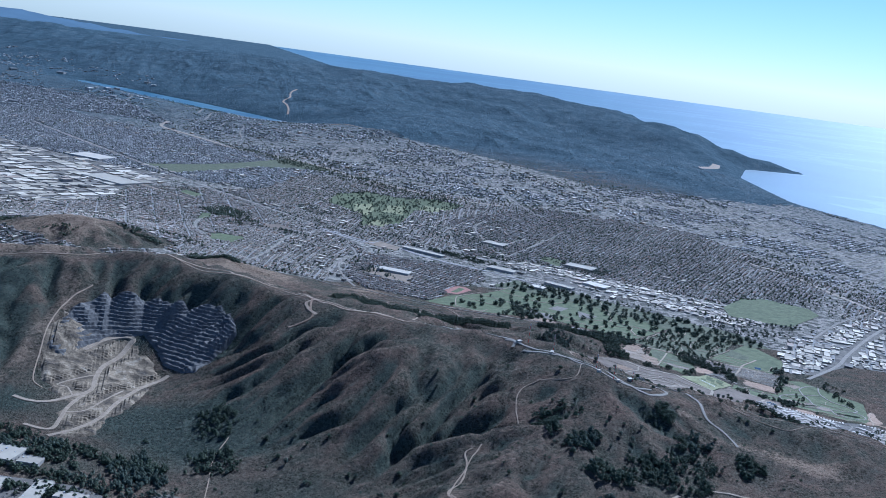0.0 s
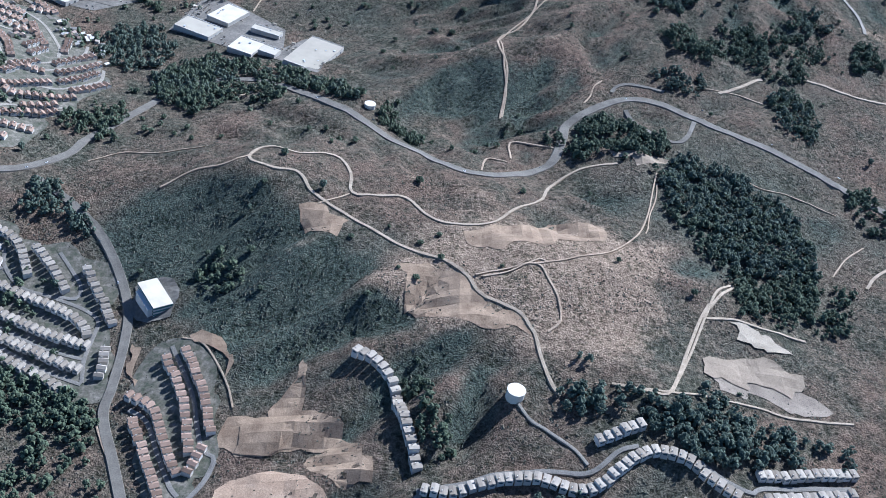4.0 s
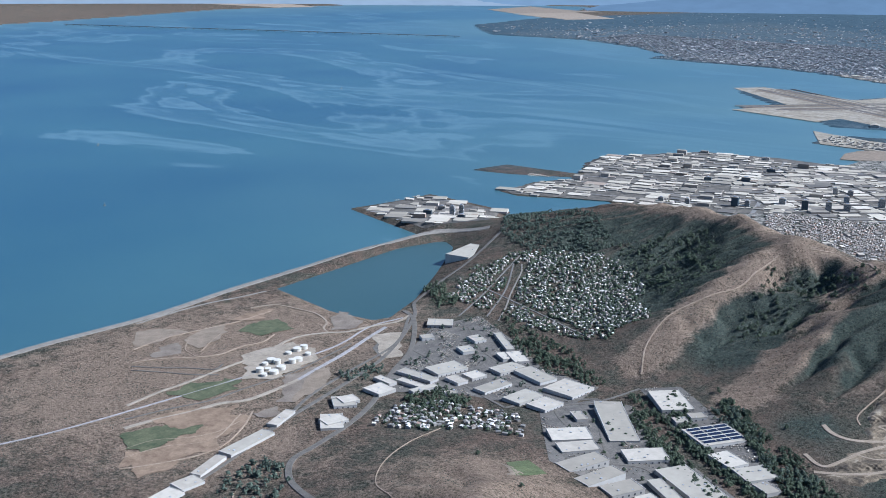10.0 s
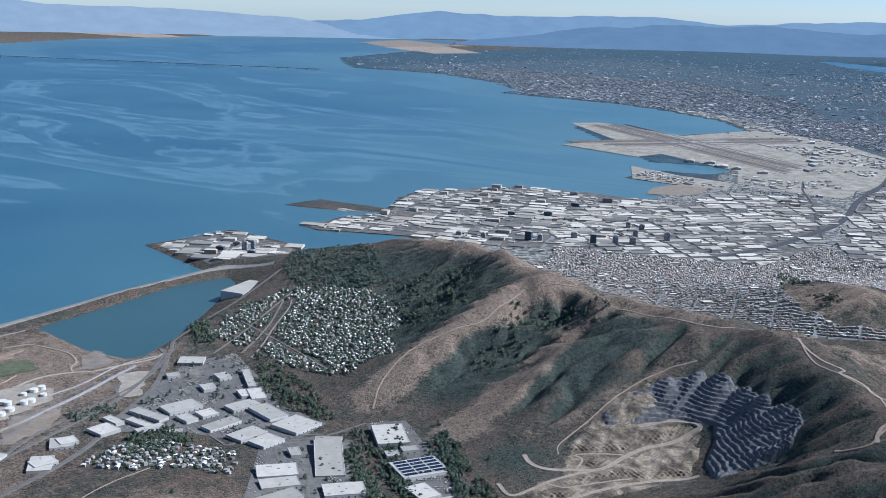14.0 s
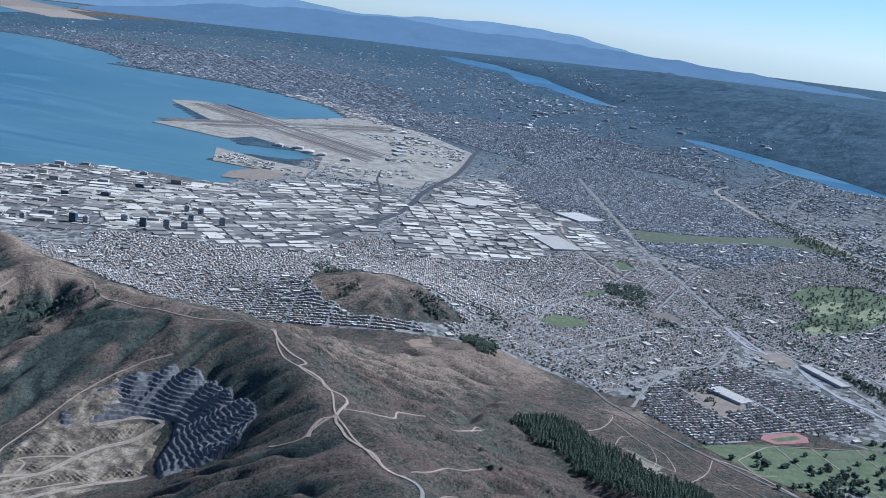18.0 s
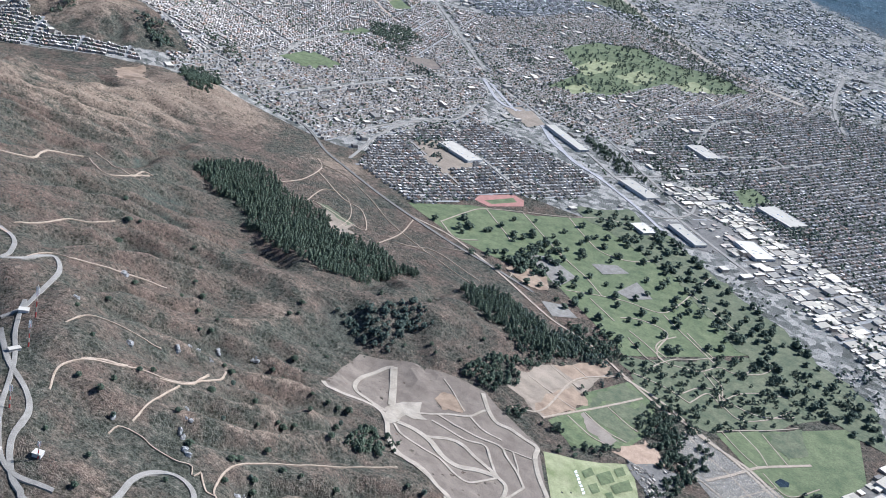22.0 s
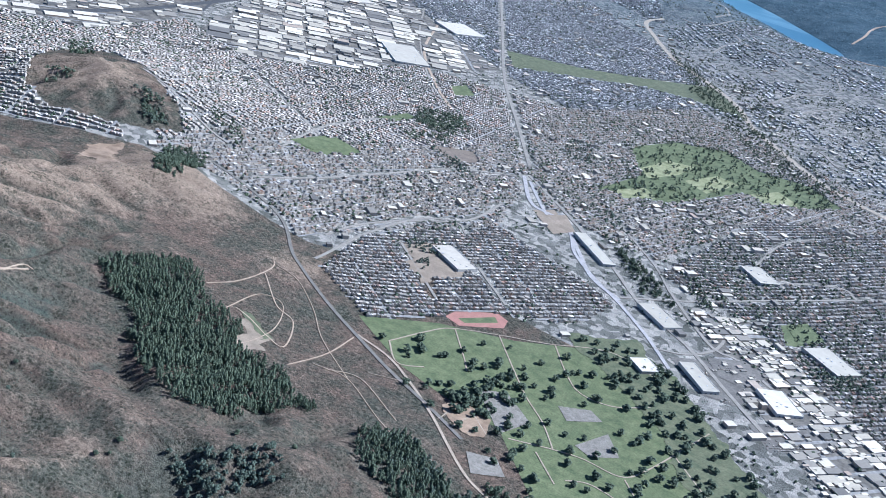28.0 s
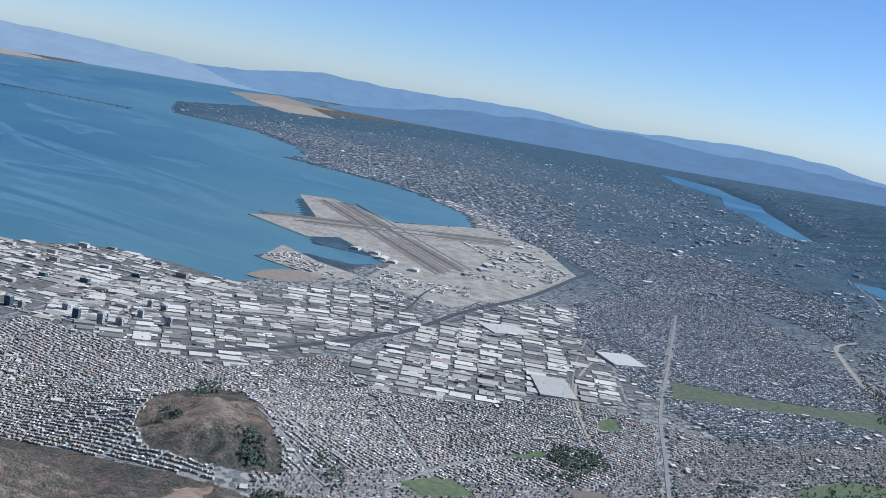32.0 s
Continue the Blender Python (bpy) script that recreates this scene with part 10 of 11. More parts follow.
wood("wood", 0.28, [(141.4, -220.5), (128.3, -221.3), (116.1, -212.0), (119.1, -204.5), (132.4, -209.4)])
wood("wood", 0.28, [(173.7, -206.6), (157.9, -207.3), (151.2, -201.5), (159.2, -194.3)])
wood("wood", 0.28, [(214.3, -255.8), (212.0, -267.1), (187.1, -245.3), (181.1, -228.4)])
wood("wood", 0.9, [(122.2, 174.3), (117.2, 172.7), (110.6, 176.6), (103.0, 179.4), (99.8, 183.3), (102.3, 185.9), (111.0, 184.0), (116.2, 183.9)])
wood("wood", 0.8, [(39.5, 175.8), (37.8, 177.6), (35.9, 179.6), (37.1, 183.4), (41.3, 182.5), (43.1, 179.6)])
wood("wood", 0.9, [(29.3, 181.3), (23.0, 180.1), (16.2, 179.6), (11.3, 181.5), (13.0, 187.5), (23.2, 188.9), (27.4, 186.7), (33.0, 184.9)])
wood("wood", 0.6, [(61.0, 184.5), (57.2, 182.3), (53.9, 183.9), (56.1, 188.3), (59.1, 188.5)])
wood("wood", 0.7, [(123.0, 136.4), (119.6, 138.9), (114.1, 142.8), (110.8, 149.0), (113.2, 150.2), (119.0, 144.7)])
wood("wood", 0.8, [(131.7, 172.2), (126.8, 172.6), (121.9, 175.4), (123.5, 177.8), (129.0, 175.2)])
wood("wood", 1.0, [(37.3, 114.3), (36.2, 107.4), (33.5, 104.5), (28.6, 102.0), (24.6, 104.2), (17.8, 110.9), (16.9, 114.7), (20.7, 114.1), (25.7, 115.3), (30.3, 113.7), (34.7, 117.7)])
wood("wood", 1.0, [(17.9, 115.0), (13.2, 116.9), (6.7, 119.6), (0.7, 127.3), (-2.3, 136.2), (-0.4, 143.8), (5.8, 147.3), (12.7, 148.8), (16.9, 147.3), (15.0, 139.2), (20.2, 132.8), (22.7, 123.8)])
wood("wood", 0.9, [(12.7, 150.0), (-0.3, 144.9), (1.3, 152.2), (3.4, 155.7), (15.1, 161.0)])
wood("wood", 0.7, [(-11.5, 120.8), (-16.8, 117.2), (-19.5, 123.5), (-20.7, 127.1), (-14.9, 130.0), (-11.4, 126.9)])
wood("wood", 0.7, [(-3.7, 90.8), (-7.4, 85.7), (-12.6, 90.3), (-12.5, 99.3), (-10.0, 103.5), (-5.2, 97.6)])
wood("wood", 0.8, [(18.4, 72.3), (10.1, 70.1), (4.4, 73.7), (2.0, 77.5), (8.1, 81.5), (14.7, 77.9)])
wood("wood", 0.8, [(3.3, 68.2), (-4.0, 64.9), (-7.3, 71.0), (-3.4, 79.8), (0.8, 76.9)])
wood("wood", 0.8, [(21.1, 44.1), (15.3, 43.5), (14.2, 53.9), (20.1, 58.1)])
wood("wood", 0.8, [(-25.8, 66.0), (-34.0, 61.4), (-33.9, 69.3), (-26.3, 72.7)])
wood("wood", 0.8, [(-15.4, 59.3), (-21.1, 52.5), (-24.2, 58.8), (-16.3, 65.8)])
wood("wood", 0.8, [(-11.3, 44.9), (-18.0, 40.3), (-19.2, 44.8), (-11.3, 49.7)])
wood("wood", 0.8, [(16.3, 59.0), (8.3, 57.7), (8.1, 62.8), (15.3, 65.4)])
wood("wood", 0.9, [(113.9, 100.8), (112.7, 89.7), (107.0, 83.6), (95.6, 83.4), (85.6, 91.8), (77.0, 96.7), (73.3, 104.8), (80.0, 101.9), (91.1, 91.3), (101.9, 88.6), (107.2, 92.6)])
wood("wood", 0.9, [(111.0, 104.0), (106.1, 95.6), (100.9, 104.8), (106.2, 107.1)])
wood("wood", 0.9, [(72.8, 109.1), (69.3, 103.2), (62.2, 111.8), (63.6, 115.2)])
wood("wood", 0.8, [(124.4, 37.5), (116.1, 29.2), (109.3, 46.2), (118.2, 51.2)])
wood("wood", 0.6, [(49.1, 105.7), (44.1, 104.1), (44.8, 109.9), (47.7, 107.5)])
wood("wood", 0.6, [(42.0, 110.1), (37.4, 104.6), (37.8, 112.3), (39.7, 112.9)])
wood("wood", 0.6, [(18.8, 85.9), (10.3, 85.6), (8.1, 89.9), (13.5, 93.8), (17.7, 91.3)])
wood("wood", 0.03, [(-56.3, -449.1), (-85.7, -434.4), (-120.7, -386.6), (-157.6, -377.7), (-204.5, -345.3), (-230.0, -294.1), (-235.6, -227.4), (-257.7, -198.1), (-289.2, -243.4), (-262.5, -303.5), (-219.6, -335.0), (-173.5, -366.9), (-130.9, -420.0), (-101.7, -465.2)])
wood("wood", 0.03, [(-147.5, -551.7), (-186.6, -552.6), (-230.7, -537.2), (-291.5, -536.7), (-342.2, -533.2), (-313.4, -496.7), (-253.1, -506.7), (-181.1, -506.8)])
wood("wood", 0.05, [(-200.5, -239.3), (-223.8, -237.3), (-225.2, -199.7), (-207.5, -181.7), (-192.9, -212.9)])
wood("wood", 0.03, [(-157.6, -377.7), (-196.4, -373.3), (-228.1, -352.6), (-234.1, -324.1), (-182.4, -339.9)])
wood("wood", 0.02, [(-67.8, -632.4), (-134.7, -595.7), (-182.1, -585.8), (-147.5, -551.7), (-81.0, -572.4)])
wood("wood", 0.1, [(-138.6, -169.0), (-151.5, -170.7), (-162.4, -157.4), (-180.8, -152.8), (-164.2, -134.6), (-133.7, -130.8), (-126.5, -138.6)])
wood("wood", 0.16, [(-87.3, -101.6), (-97.7, -96.6), (-105.8, -82.6), (-101.6, -70.0), (-88.3, -72.6)])
wood("wood", 0.2, [(-123.7, -78.5), (-130.3, -83.4), (-109.8, -51.0), (-109.3, -54.3)])
wood("wood", 0.12, [(-135.4, -64.8), (-140.9, -57.8), (-130.9, -38.8), (-128.4, -45.9)])
wood("wood", 0.14, [(-113.3, -48.1), (-118.3, -48.7), (-107.2, -27.1), (-101.8, -29.2)])
wood("wood", 0.9, [(107.7, -200.1), (103.3, -207.6), (94.5, -207.1), (87.1, -189.6), (87.2, -171.9), (97.9, -183.9)])
wood("wood", 0.6, [(100.6, -354.3), (83.8, -367.9), (71.9, -350.9), (80.5, -332.7), (91.5, -338.5)])
wood("wood", 1.0, [(152.7, 90.9), (148.5, 91.5), (139.9, 104.9), (139.9, 111.0), (144.6, 111.2), (149.0, 106.9)])
wood("wood", 0.9, [(196.9, 16.2), (185.0, 25.3), (169.3, 34.7), (151.4, 44.6), (130.6, 53.3), (121.0, 63.5), (117.8, 68.2), (125.0, 62.9), (144.3, 51.7), (167.2, 41.8), (193.5, 25.6)])
wood("wood", 0.8, [(154.7, 12.7), (136.3, 22.2), (124.5, 31.6), (111.2, 35.1), (108.9, 43.7), (119.2, 39.0), (134.7, 30.9), (148.2, 21.8)])
wood("wood", 0.9, [(115.1, 94.8), (107.7, 89.0), (100.0, 97.9), (93.3, 97.3), (88.8, 99.5), (89.7, 105.8), (99.5, 104.6), (103.1, 111.7), (110.2, 105.9)])
wood("wood", 0.8, [(129.1, 81.4), (121.9, 74.2), (113.8, 78.7), (113.5, 89.4), (121.1, 93.4), (126.4, 89.6)])
wood("wood", 0.7, [(126.0, 114.2), (120.9, 107.5), (114.8, 111.7), (114.3, 121.8), (118.9, 124.2), (123.7, 120.3)])
wood("wood", 0.8, [(151.4, 141.5), (147.0, 138.5), (137.6, 142.0), (132.5, 143.9), (139.6, 144.6), (150.6, 143.7)])
wood("wood", 0.6, [(96.0, 153.4), (91.9, 152.7), (86.5, 155.3), (86.3, 160.9), (91.2, 159.4)])
wood("wood", 0.5, [(105.3, 7.6), (93.2, 9.7), (92.1, 24.6), (100.6, 25.9)])
wood("wood", 0.6, [(105.9, 30.9), (94.6, 29.3), (92.3, 45.3), (101.9, 44.8)])
wood("wood", 0.7, [(124.4, 139.7), (121.2, 137.4), (117.9, 144.5), (120.9, 147.1), (123.4, 144.0)])
wood("wood", 0.6, [(140.8, 157.2), (134.7, 155.1), (131.3, 157.7), (132.4, 159.8), (138.3, 159.8)])
wood("wood", 0.9, [(198.7, 0.7), (187.6, 8.8), (172.4, 22.0), (156.4, 32.4), (159.6, 35.3), (175.8, 25.0), (192.2, 12.1)])
wood("wood", 0.8, [(187.8, -5.4), (170.7, 2.8), (159.1, 12.3), (143.9, 26.0), (132.4, 32.3), (131.2, 39.6), (144.3, 30.6), (160.9, 17.8), (179.6, 3.6)])
wood("wood", 0.7, [(159.3, 86.0), (160.4, 78.9), (150.6, 91.5), (149.4, 97.5)])
wood("wood", 0.6, [(282.3, -9.7), (250.3, 6.4), (235.1, 6.9), (220.1, 5.3), (215.7, 13.1), (231.8, 15.7), (249.7, 12.3)])
wood("wood", 0.5, [(244.7, 63.6), (248.9, 46.9), (231.7, 49.4), (225.5, 63.8), (231.9, 70.4)])
wood("pine", 0.9, [(50.5, -113.0), (51.2, -126.6), (44.8, -138.5), (37.3, -136.5), (27.6, -129.0), (19.4, -128.4), (1.5, -113.5), (-5.7, -107.8), (-10.5, -110.9), (-15.6, -98.4), (-12.1, -83.8), (-5.0, -80.3), (3.8, -87.9), (16.7, -91.9), (31.2, -105.0), (43.0, -107.6)])
wood("pine", 0.8, [(-32.7, -106.8), (-34.4, -114.1), (-40.6, -117.3), (-52.0, -110.1), (-60.4, -105.5), (-61.8, -96.6), (-56.2, -93.0), (-49.4, -94.5), (-41.5, -94.8)])

for t_ in TREES:
    for o in (t_, *t_.children_recursive):
        bpy.data.objects.remove(o)


def spare_trees():
    """The other single trees, joined."""
    rng = np.random.default_rng(3)
    t = np.repeat(np.array(SPARE), 24, 0)
    u, a = rng.uniform(0, 1, len(t)), rng.uniform(0, 6.28, len(t))
    r = 0.6 * t[:, 3] * np.sin(math.pi * (0.15 + 0.75 * u)) * np.sqrt(rng.uniform(0.1, 1, len(t)))
    c = np.stack([t[:, 0] + np.cos(a) * r, t[:, 1] + np.sin(a) * r, t[:, 2] + t[:, 3] * (0.15 + 0.9 * u)], 1)
    v, f = tufts(c, t[:, 3] * rng.uniform(0.2, 0.34, len(t)), rng)
    tagged(new("open_trees", mesh_of("open_trees", v, f, [LEAF])), "dark evergreen trees dotted over slopes and lawns", "trees", kind="stuff")


spare_trees()


def scrub(n):
    rng = np.random.default_rng(23)
    x, y = rng.uniform(-120, 345, n), rng.uniform(-190, 200, n)
    z = ground_z(x, y)
    dry, green, town = cover_map(x, y, z)
    patchy = lattice(x / 9 + 70, y / 9 + 70, 31) * 0.6 + lattice(x / 2.5 + 70, y / 2.5 + 70, 32) * 0.4
    ok = (z > np.where(x > 225, 0.9, 4)) & (town < 0.3) & ~taken(x, y) & (rng.random(n) < np.clip(patchy * 2.2 - 0.75 + green * 0.9 - dry * 0.7, 0.02, 1))
    x, y, z = x[ok], y[ok], z[ok]
    s = rng.uniform(0.10, 0.27, len(x)) * (1 + 0.4 * np.clip(green[ok] - 0.4, 0, 1))
    v, f = tufts(np.stack([x, y, z], 1), s, rng, 0.9, True)
    tagged(new("scrub", mesh_of("scrub", v, f, [SCRUB])), "low dark coastal scrub scattered over the hills", "scrub", kind="stuff")


scrub(360000)


def garden_trees():
    """Dark garden and street trees between the houses, thick in some quarters and thin in others."""
    rng = np.random.default_rng(61)
    c, r = [], []
    for x, y, name in TREE_LOTS:
        much = 3.4 if "brisbane" in name else 1.3 if "canyon" in name else 0.7 if "works" in name else 1.7 if "ridge" in name or "far_west" in name else 0.3 if name == "houses_near" else 1.0 if "_west" in name or "golf" in name else 0.6
        grove = np.clip(lattice(x / 22 + 80, y / 22 + 80, 43) * 1.7 - 0.25, 0.1, 1.4) if much < 1.2 else np.ones(len(x))
        k = rng.poisson(much * grove)
        px, py = np.repeat(x, k), np.repeat(y, k)
        px, py = px + rng.normal(0, 0.9, len(px)), py + rng.normal(0, 0.9, len(py))
        ok = shore_distance(px, py) > 2
        px, py = px[ok], py[ok]
        s = rng.uniform(0.3, 0.75, len(px)) * (0.95 if much > 1.2 else 1.0)
        c.append(np.stack([px, py, ground_z(px, py) + s * 0.7], 1)), r.append(s)
    v, f = tufts(np.concatenate(c), np.concatenate(r), rng, 1.1)
    tagged(new("garden_trees", mesh_of("garden_trees", v, f, [LEAF])), "dark garden trees between town houses", "trees", kind="stuff")


garden_trees()


def town_trees():
    rng = np.random.default_rng(29)
    n = 60000
    x, y = rng.uniform(-300, 560, n), rng.uniform(-900, -130, n)
    z = ground_z(x, y)
    _, _, town = cover_map(x, y, z)
    grove = lattice(x / 25 + 70, y / 25 + 70, 41)
    west = np.clip((120 - x - 0.25 * (y + 400)) / 200, 0.25, 1.0)
    ok = (town > 0.5) & (z > 0.4) & ~taken(x, y) & (rng.random(n) < np.clip(grove * 1.5 - 0.35, 0.03, 1) * west)
    x, y, z = x[ok], y[ok], z[ok]
    s = rng.uniform(0.3, 0.75, len(x))
    v, f = tufts(np.stack([x, y, z + s * 0.6], 1), s, rng, 1.0)
    tagged(new("street_trees", mesh_of("street_trees", v, f, [LEAF])), "dark street and garden trees between town houses", "trees", kind="stuff")
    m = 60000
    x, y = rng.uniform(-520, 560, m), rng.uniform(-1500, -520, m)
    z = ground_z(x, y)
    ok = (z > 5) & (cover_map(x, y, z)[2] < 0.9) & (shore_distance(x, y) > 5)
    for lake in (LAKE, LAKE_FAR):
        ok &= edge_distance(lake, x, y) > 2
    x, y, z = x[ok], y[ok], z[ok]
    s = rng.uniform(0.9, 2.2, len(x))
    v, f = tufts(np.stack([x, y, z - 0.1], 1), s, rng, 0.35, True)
    tagged(new("far_woods", mesh_of("far_woods", v, f, [HAZED_LEAF])), "dark forest over the far ridges, haze blue in its leaf colour", "woodland", kind="stuff")


# Leaf green shifted to blue: the ridges' haze is put into the colour.
HAZED_LEAF = leaf_surface("hazed_forest_leaves", (0.046, 0.074, 0.088), (0.090, 0.126, 0.142))
town_trees()


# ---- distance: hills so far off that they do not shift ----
# The hills glow in a flat pale colour that imitates haze before them.
def haze_glow(name, color, strength):
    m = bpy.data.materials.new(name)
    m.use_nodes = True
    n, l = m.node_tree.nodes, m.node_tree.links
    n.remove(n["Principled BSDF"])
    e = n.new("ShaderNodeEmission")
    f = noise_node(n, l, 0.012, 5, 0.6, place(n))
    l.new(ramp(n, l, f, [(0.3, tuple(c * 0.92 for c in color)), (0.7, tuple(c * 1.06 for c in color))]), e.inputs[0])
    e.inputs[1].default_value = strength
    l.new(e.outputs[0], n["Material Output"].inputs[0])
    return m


def far_range(name, centre, radius, start, end, heights, mat, label, seed):
    """A crest along an arc of the horizon (degrees clockwise from north)."""
    n = 160
    az = np.radians(np.linspace(start, end, n))
    base = np.interp(np.linspace(0, 1, n), np.linspace(0, 1, len(heights)), heights)
    rough = sum((lattice(az * 40 * 2**k, az * 0 + 3, seed + k) - 0.5) * 9 / 2**k for k in range(4))
    top = np.maximum(base + rough, 1)
    x, y = centre[0] + radius * np.sin(az), centre[1] + radius * np.cos(az)
    front = np.stack([centre[0] + (radius - 300) * np.sin(az), centre[1] + (radius - 300) * np.cos(az), np.full(n, -2.0)], 1)
    verts = np.concatenate([front, np.stack([x, y, top], 1), np.stack([x * 1.02, y * 1.02, np.full(n, -2.0)], 1)])
    i = np.arange(n - 1)
    faces = np.concatenate([np.stack([i, i + 1, i + 1 + n, i + n], 1), np.stack([i + n, i + 1 + n, i + 1 + 2 * n, i + 2 * n], 1)])
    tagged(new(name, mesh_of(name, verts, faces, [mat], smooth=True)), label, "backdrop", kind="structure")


far_range("backdrop_hills_east", (-30, 200), 4550, 84, 134, [60, 90, 95, 110, 108, 118, 100, 92, 60, 1], haze_glow("tan_haze_glow", (0.38, 0.45, 0.50), 0.62), "tan hills across the bay, paled by haze in their glow", 51)
far_range("backdrop_hills_south", (-30, 200), 4620, 124, 168, [1, 60, 70, 112, 90, 100, 106, 80, 100, 104, 92, 40, 1], haze_glow("blue_haze_glow", (0.27, 0.37, 0.46), 0.60), "far mountains beyond the bay, haze blue in their glow", 61)
far_range("backdrop_hills_coast", (-30, 200), 3900, 136, 178, [1, 40, 70, 84, 84, 74, 70, 62, 52, 40, 14, 1], haze_glow("coast_haze_glow", (0.20, 0.29, 0.38), 0.58), "long coastal range, haze blue in its glow, falling towards the ocean", 71)

# ---- summit towers, boats, tanks ----
def mast(x, y, h):
    root = thing("radio_mast", x, y, 0, label="red and white lattice radio mast on the summit", category="mast", group="radio masts")
    red = plain("mast_red", (0.45, 0.07, 0.05), 0.15, 2, 0.6)
    for k in range(6):
        part("mast_section", tube(0.12 - 0.012 * k, h * k / 6, h * (k + 1) / 6, 6, 0.108 - 0.012 * k), WHITE_ROOF if k % 2 else red, root)
    for k in range(3):
        a = k * 2.1
        part("aerial", boxed(math.cos(a) * 0.2 - 0.04, math.cos(a) * 0.2 + 0.04, math.sin(a) * 0.2 - 0.04, math.sin(a) * 0.2 + 0.04, h * 0.7, h * 0.95), METAL, root)


for x, y, h in ((10, 4, 6.0), (5, 12, 5.0), (-3, 26, 4.0), (-6, 32, 4.5), (-12, 31, 3.0)):
    mast(x, y, h)


def hut(x, y, w, d, angle):
    root = thing("radio_hut", x, y, angle, label="white flat-roofed radio hut on the summit", category="building", group="radio huts")
    part("wall", boxed(-w / 2, w / 2, -d / 2, d / 2, -0.3, 0.5), STUCCO, root)
    part("roof", boxed(-w / 2 - 0.06, w / 2 + 0.06, -d / 2 - 0.06, d / 2 + 0.06, 0.5, 0.58), WHITE_ROOF, root)
    part("door", boxed(-0.12, 0.12, -d / 2 - 0.03, -d / 2 + 0.02, 0, 0.3), DARK_DOOR, root)


for x, y, w, d, a in ((12.7, 3.5, 1.6, 1.0, 30), (6, 14, 1.8, 0.8, 60), (-2.7, 29, 1.0, 0.8, 20), (-11.6, 30.5, 1.3, 1.1, 10), (-7, 33, 0.7, 0.6, 0)):
    hut(x, y, w, d, a)


def storage_tank(x, y, r, h):
    root = thing("storage_tank", x, y, 0, label="round cream storage tank in the tank yard", category="tank", group="storage tanks")
    part("shell", tube(r, -0.2, h, 20), PALE_TANK, root)
    part("lid", tube(r + 0.03, h, h + 0.04, 20, dome=0.1), PALE_TANK, root)
    part("stair", boxed(r - 0.02, r + 0.1, -0.08, 0.08, 0, h), METAL, root)


for k, (x, y) in enumerate([(298.9, 69.0), (299.8, 65.2), (300.1, 62.4), (294.3, 64.6), (291.5, 70.1), (291.0, 72.5), (294.7, 80.2), (296.0, 77.2), (293.4, 76.6), (289.8, 82.1), (288.3, 78.3), (290.2, 84.7), (286.4, 85.5), (286.4, 82.0)]):
    storage_tank(x, y, 1.0 + 0.2 * ((k * 5) % 3), 0.9 + 0.25 * (k % 3))



def sailboat(x, y, angle):
    root = thing("sailboat", x, y, angle, 0.0, "small white sailboat out on the bay", "boat", "sailboats on the bay")
    bm = bmesh.new()
    block(bm, -0.8, 0.8, -0.25, 0.25, -0.1, 0.25, -0.05)
    part("hull", bm, WHITE_ROOF, root)
    part("mast", tube(0.03, 0.2, 2.2, 6), METAL, root)
    bm = bmesh.new()
    a = [bm.verts.new(p) for p in ((0.05, -0.02, 0.5), (-0.8, -0.02, 0.5), (0.05, -0.02, 2.1), (0.05, 0.02, 0.5), (-0.8, 0.02, 0.5), (0.05, 0.02, 2.1))]
    for f in ((0, 1, 2), (5, 4, 3), (0, 3, 4, 1), (1, 4, 5, 2), (2, 5, 3, 0)):
        bm.faces.new([a[i] for i in f])
    part("sail", bm, WHITE_ROOF, root)


for x, y, a in ((620, 60, 20), (760, -60, 70), (900, 80, 140), (560, 20, 0), (1100, -300, 40), (980, -420, 90), (1300, -150, 10)):
    sailboat(x, y, a)


def marina(name, rows):
    """Piers with moored boats, as one growth of small hulls and planks."""
    rng = np.random.default_rng(len(name))
    xs, ys, ws, ds, ts = [], [], [], [], []
    for x0, y0, x1, y1 in rows:
        n = int(math.dist((x0, y0), (x1, y1)) / 1.1)
        a = math.atan2(y1 - y0, x1 - x0)
        for k in range(n):
            for s in (-1, 1):
                xs.append(x0 + (x1 - x0) * k / n - math.sin(a) * s * 1.1)
                ys.append(y0 + (y1 - y0) * k / n + math.cos(a) * s * 1.1)
                ws.append(0.4), ds.append(1.4), ts.append(a)
        xs.append((x0 + x1) / 2), ys.append((y0 + y1) / 2), ws.append(math.dist((x0, y0), (x1, y1))), ds.append(0.35), ts.append(a)
    join_boxes(name, *(np.array(v) for v in (xs, ys, ws, ds)), np.full(len(xs), 0.6), np.full(len(xs), 0.1), np.array(ts), "moored white boats along wooden piers", [TOWN_WALL, WORKS_ROOF], "boats")


marina("marina_boats", [(478, -84 - 7 * k, 500, -78 - 7 * k) for k in range(7)])
marina("marina_boats_point", [(470, -215 - 5 * k, 490, -207 - 5 * k) for k in range(4)])


def long_bridge():
    root = thing("bay_bridge", 2058, -922, math.degrees(math.atan2(443, 844)), 0.0, "long low grey bridge crossing the bay", "bridge")
    part("deck", boxed(-480, 480, -1.2, 1.2, 2.2, 3.2), CONCRETE, root)
    for k in range(48):
        part("pier", boxed(-470 + k * 20, -469 + k * 20, -1.0, 1.0, -2, 2.2), CONCRETE, root)


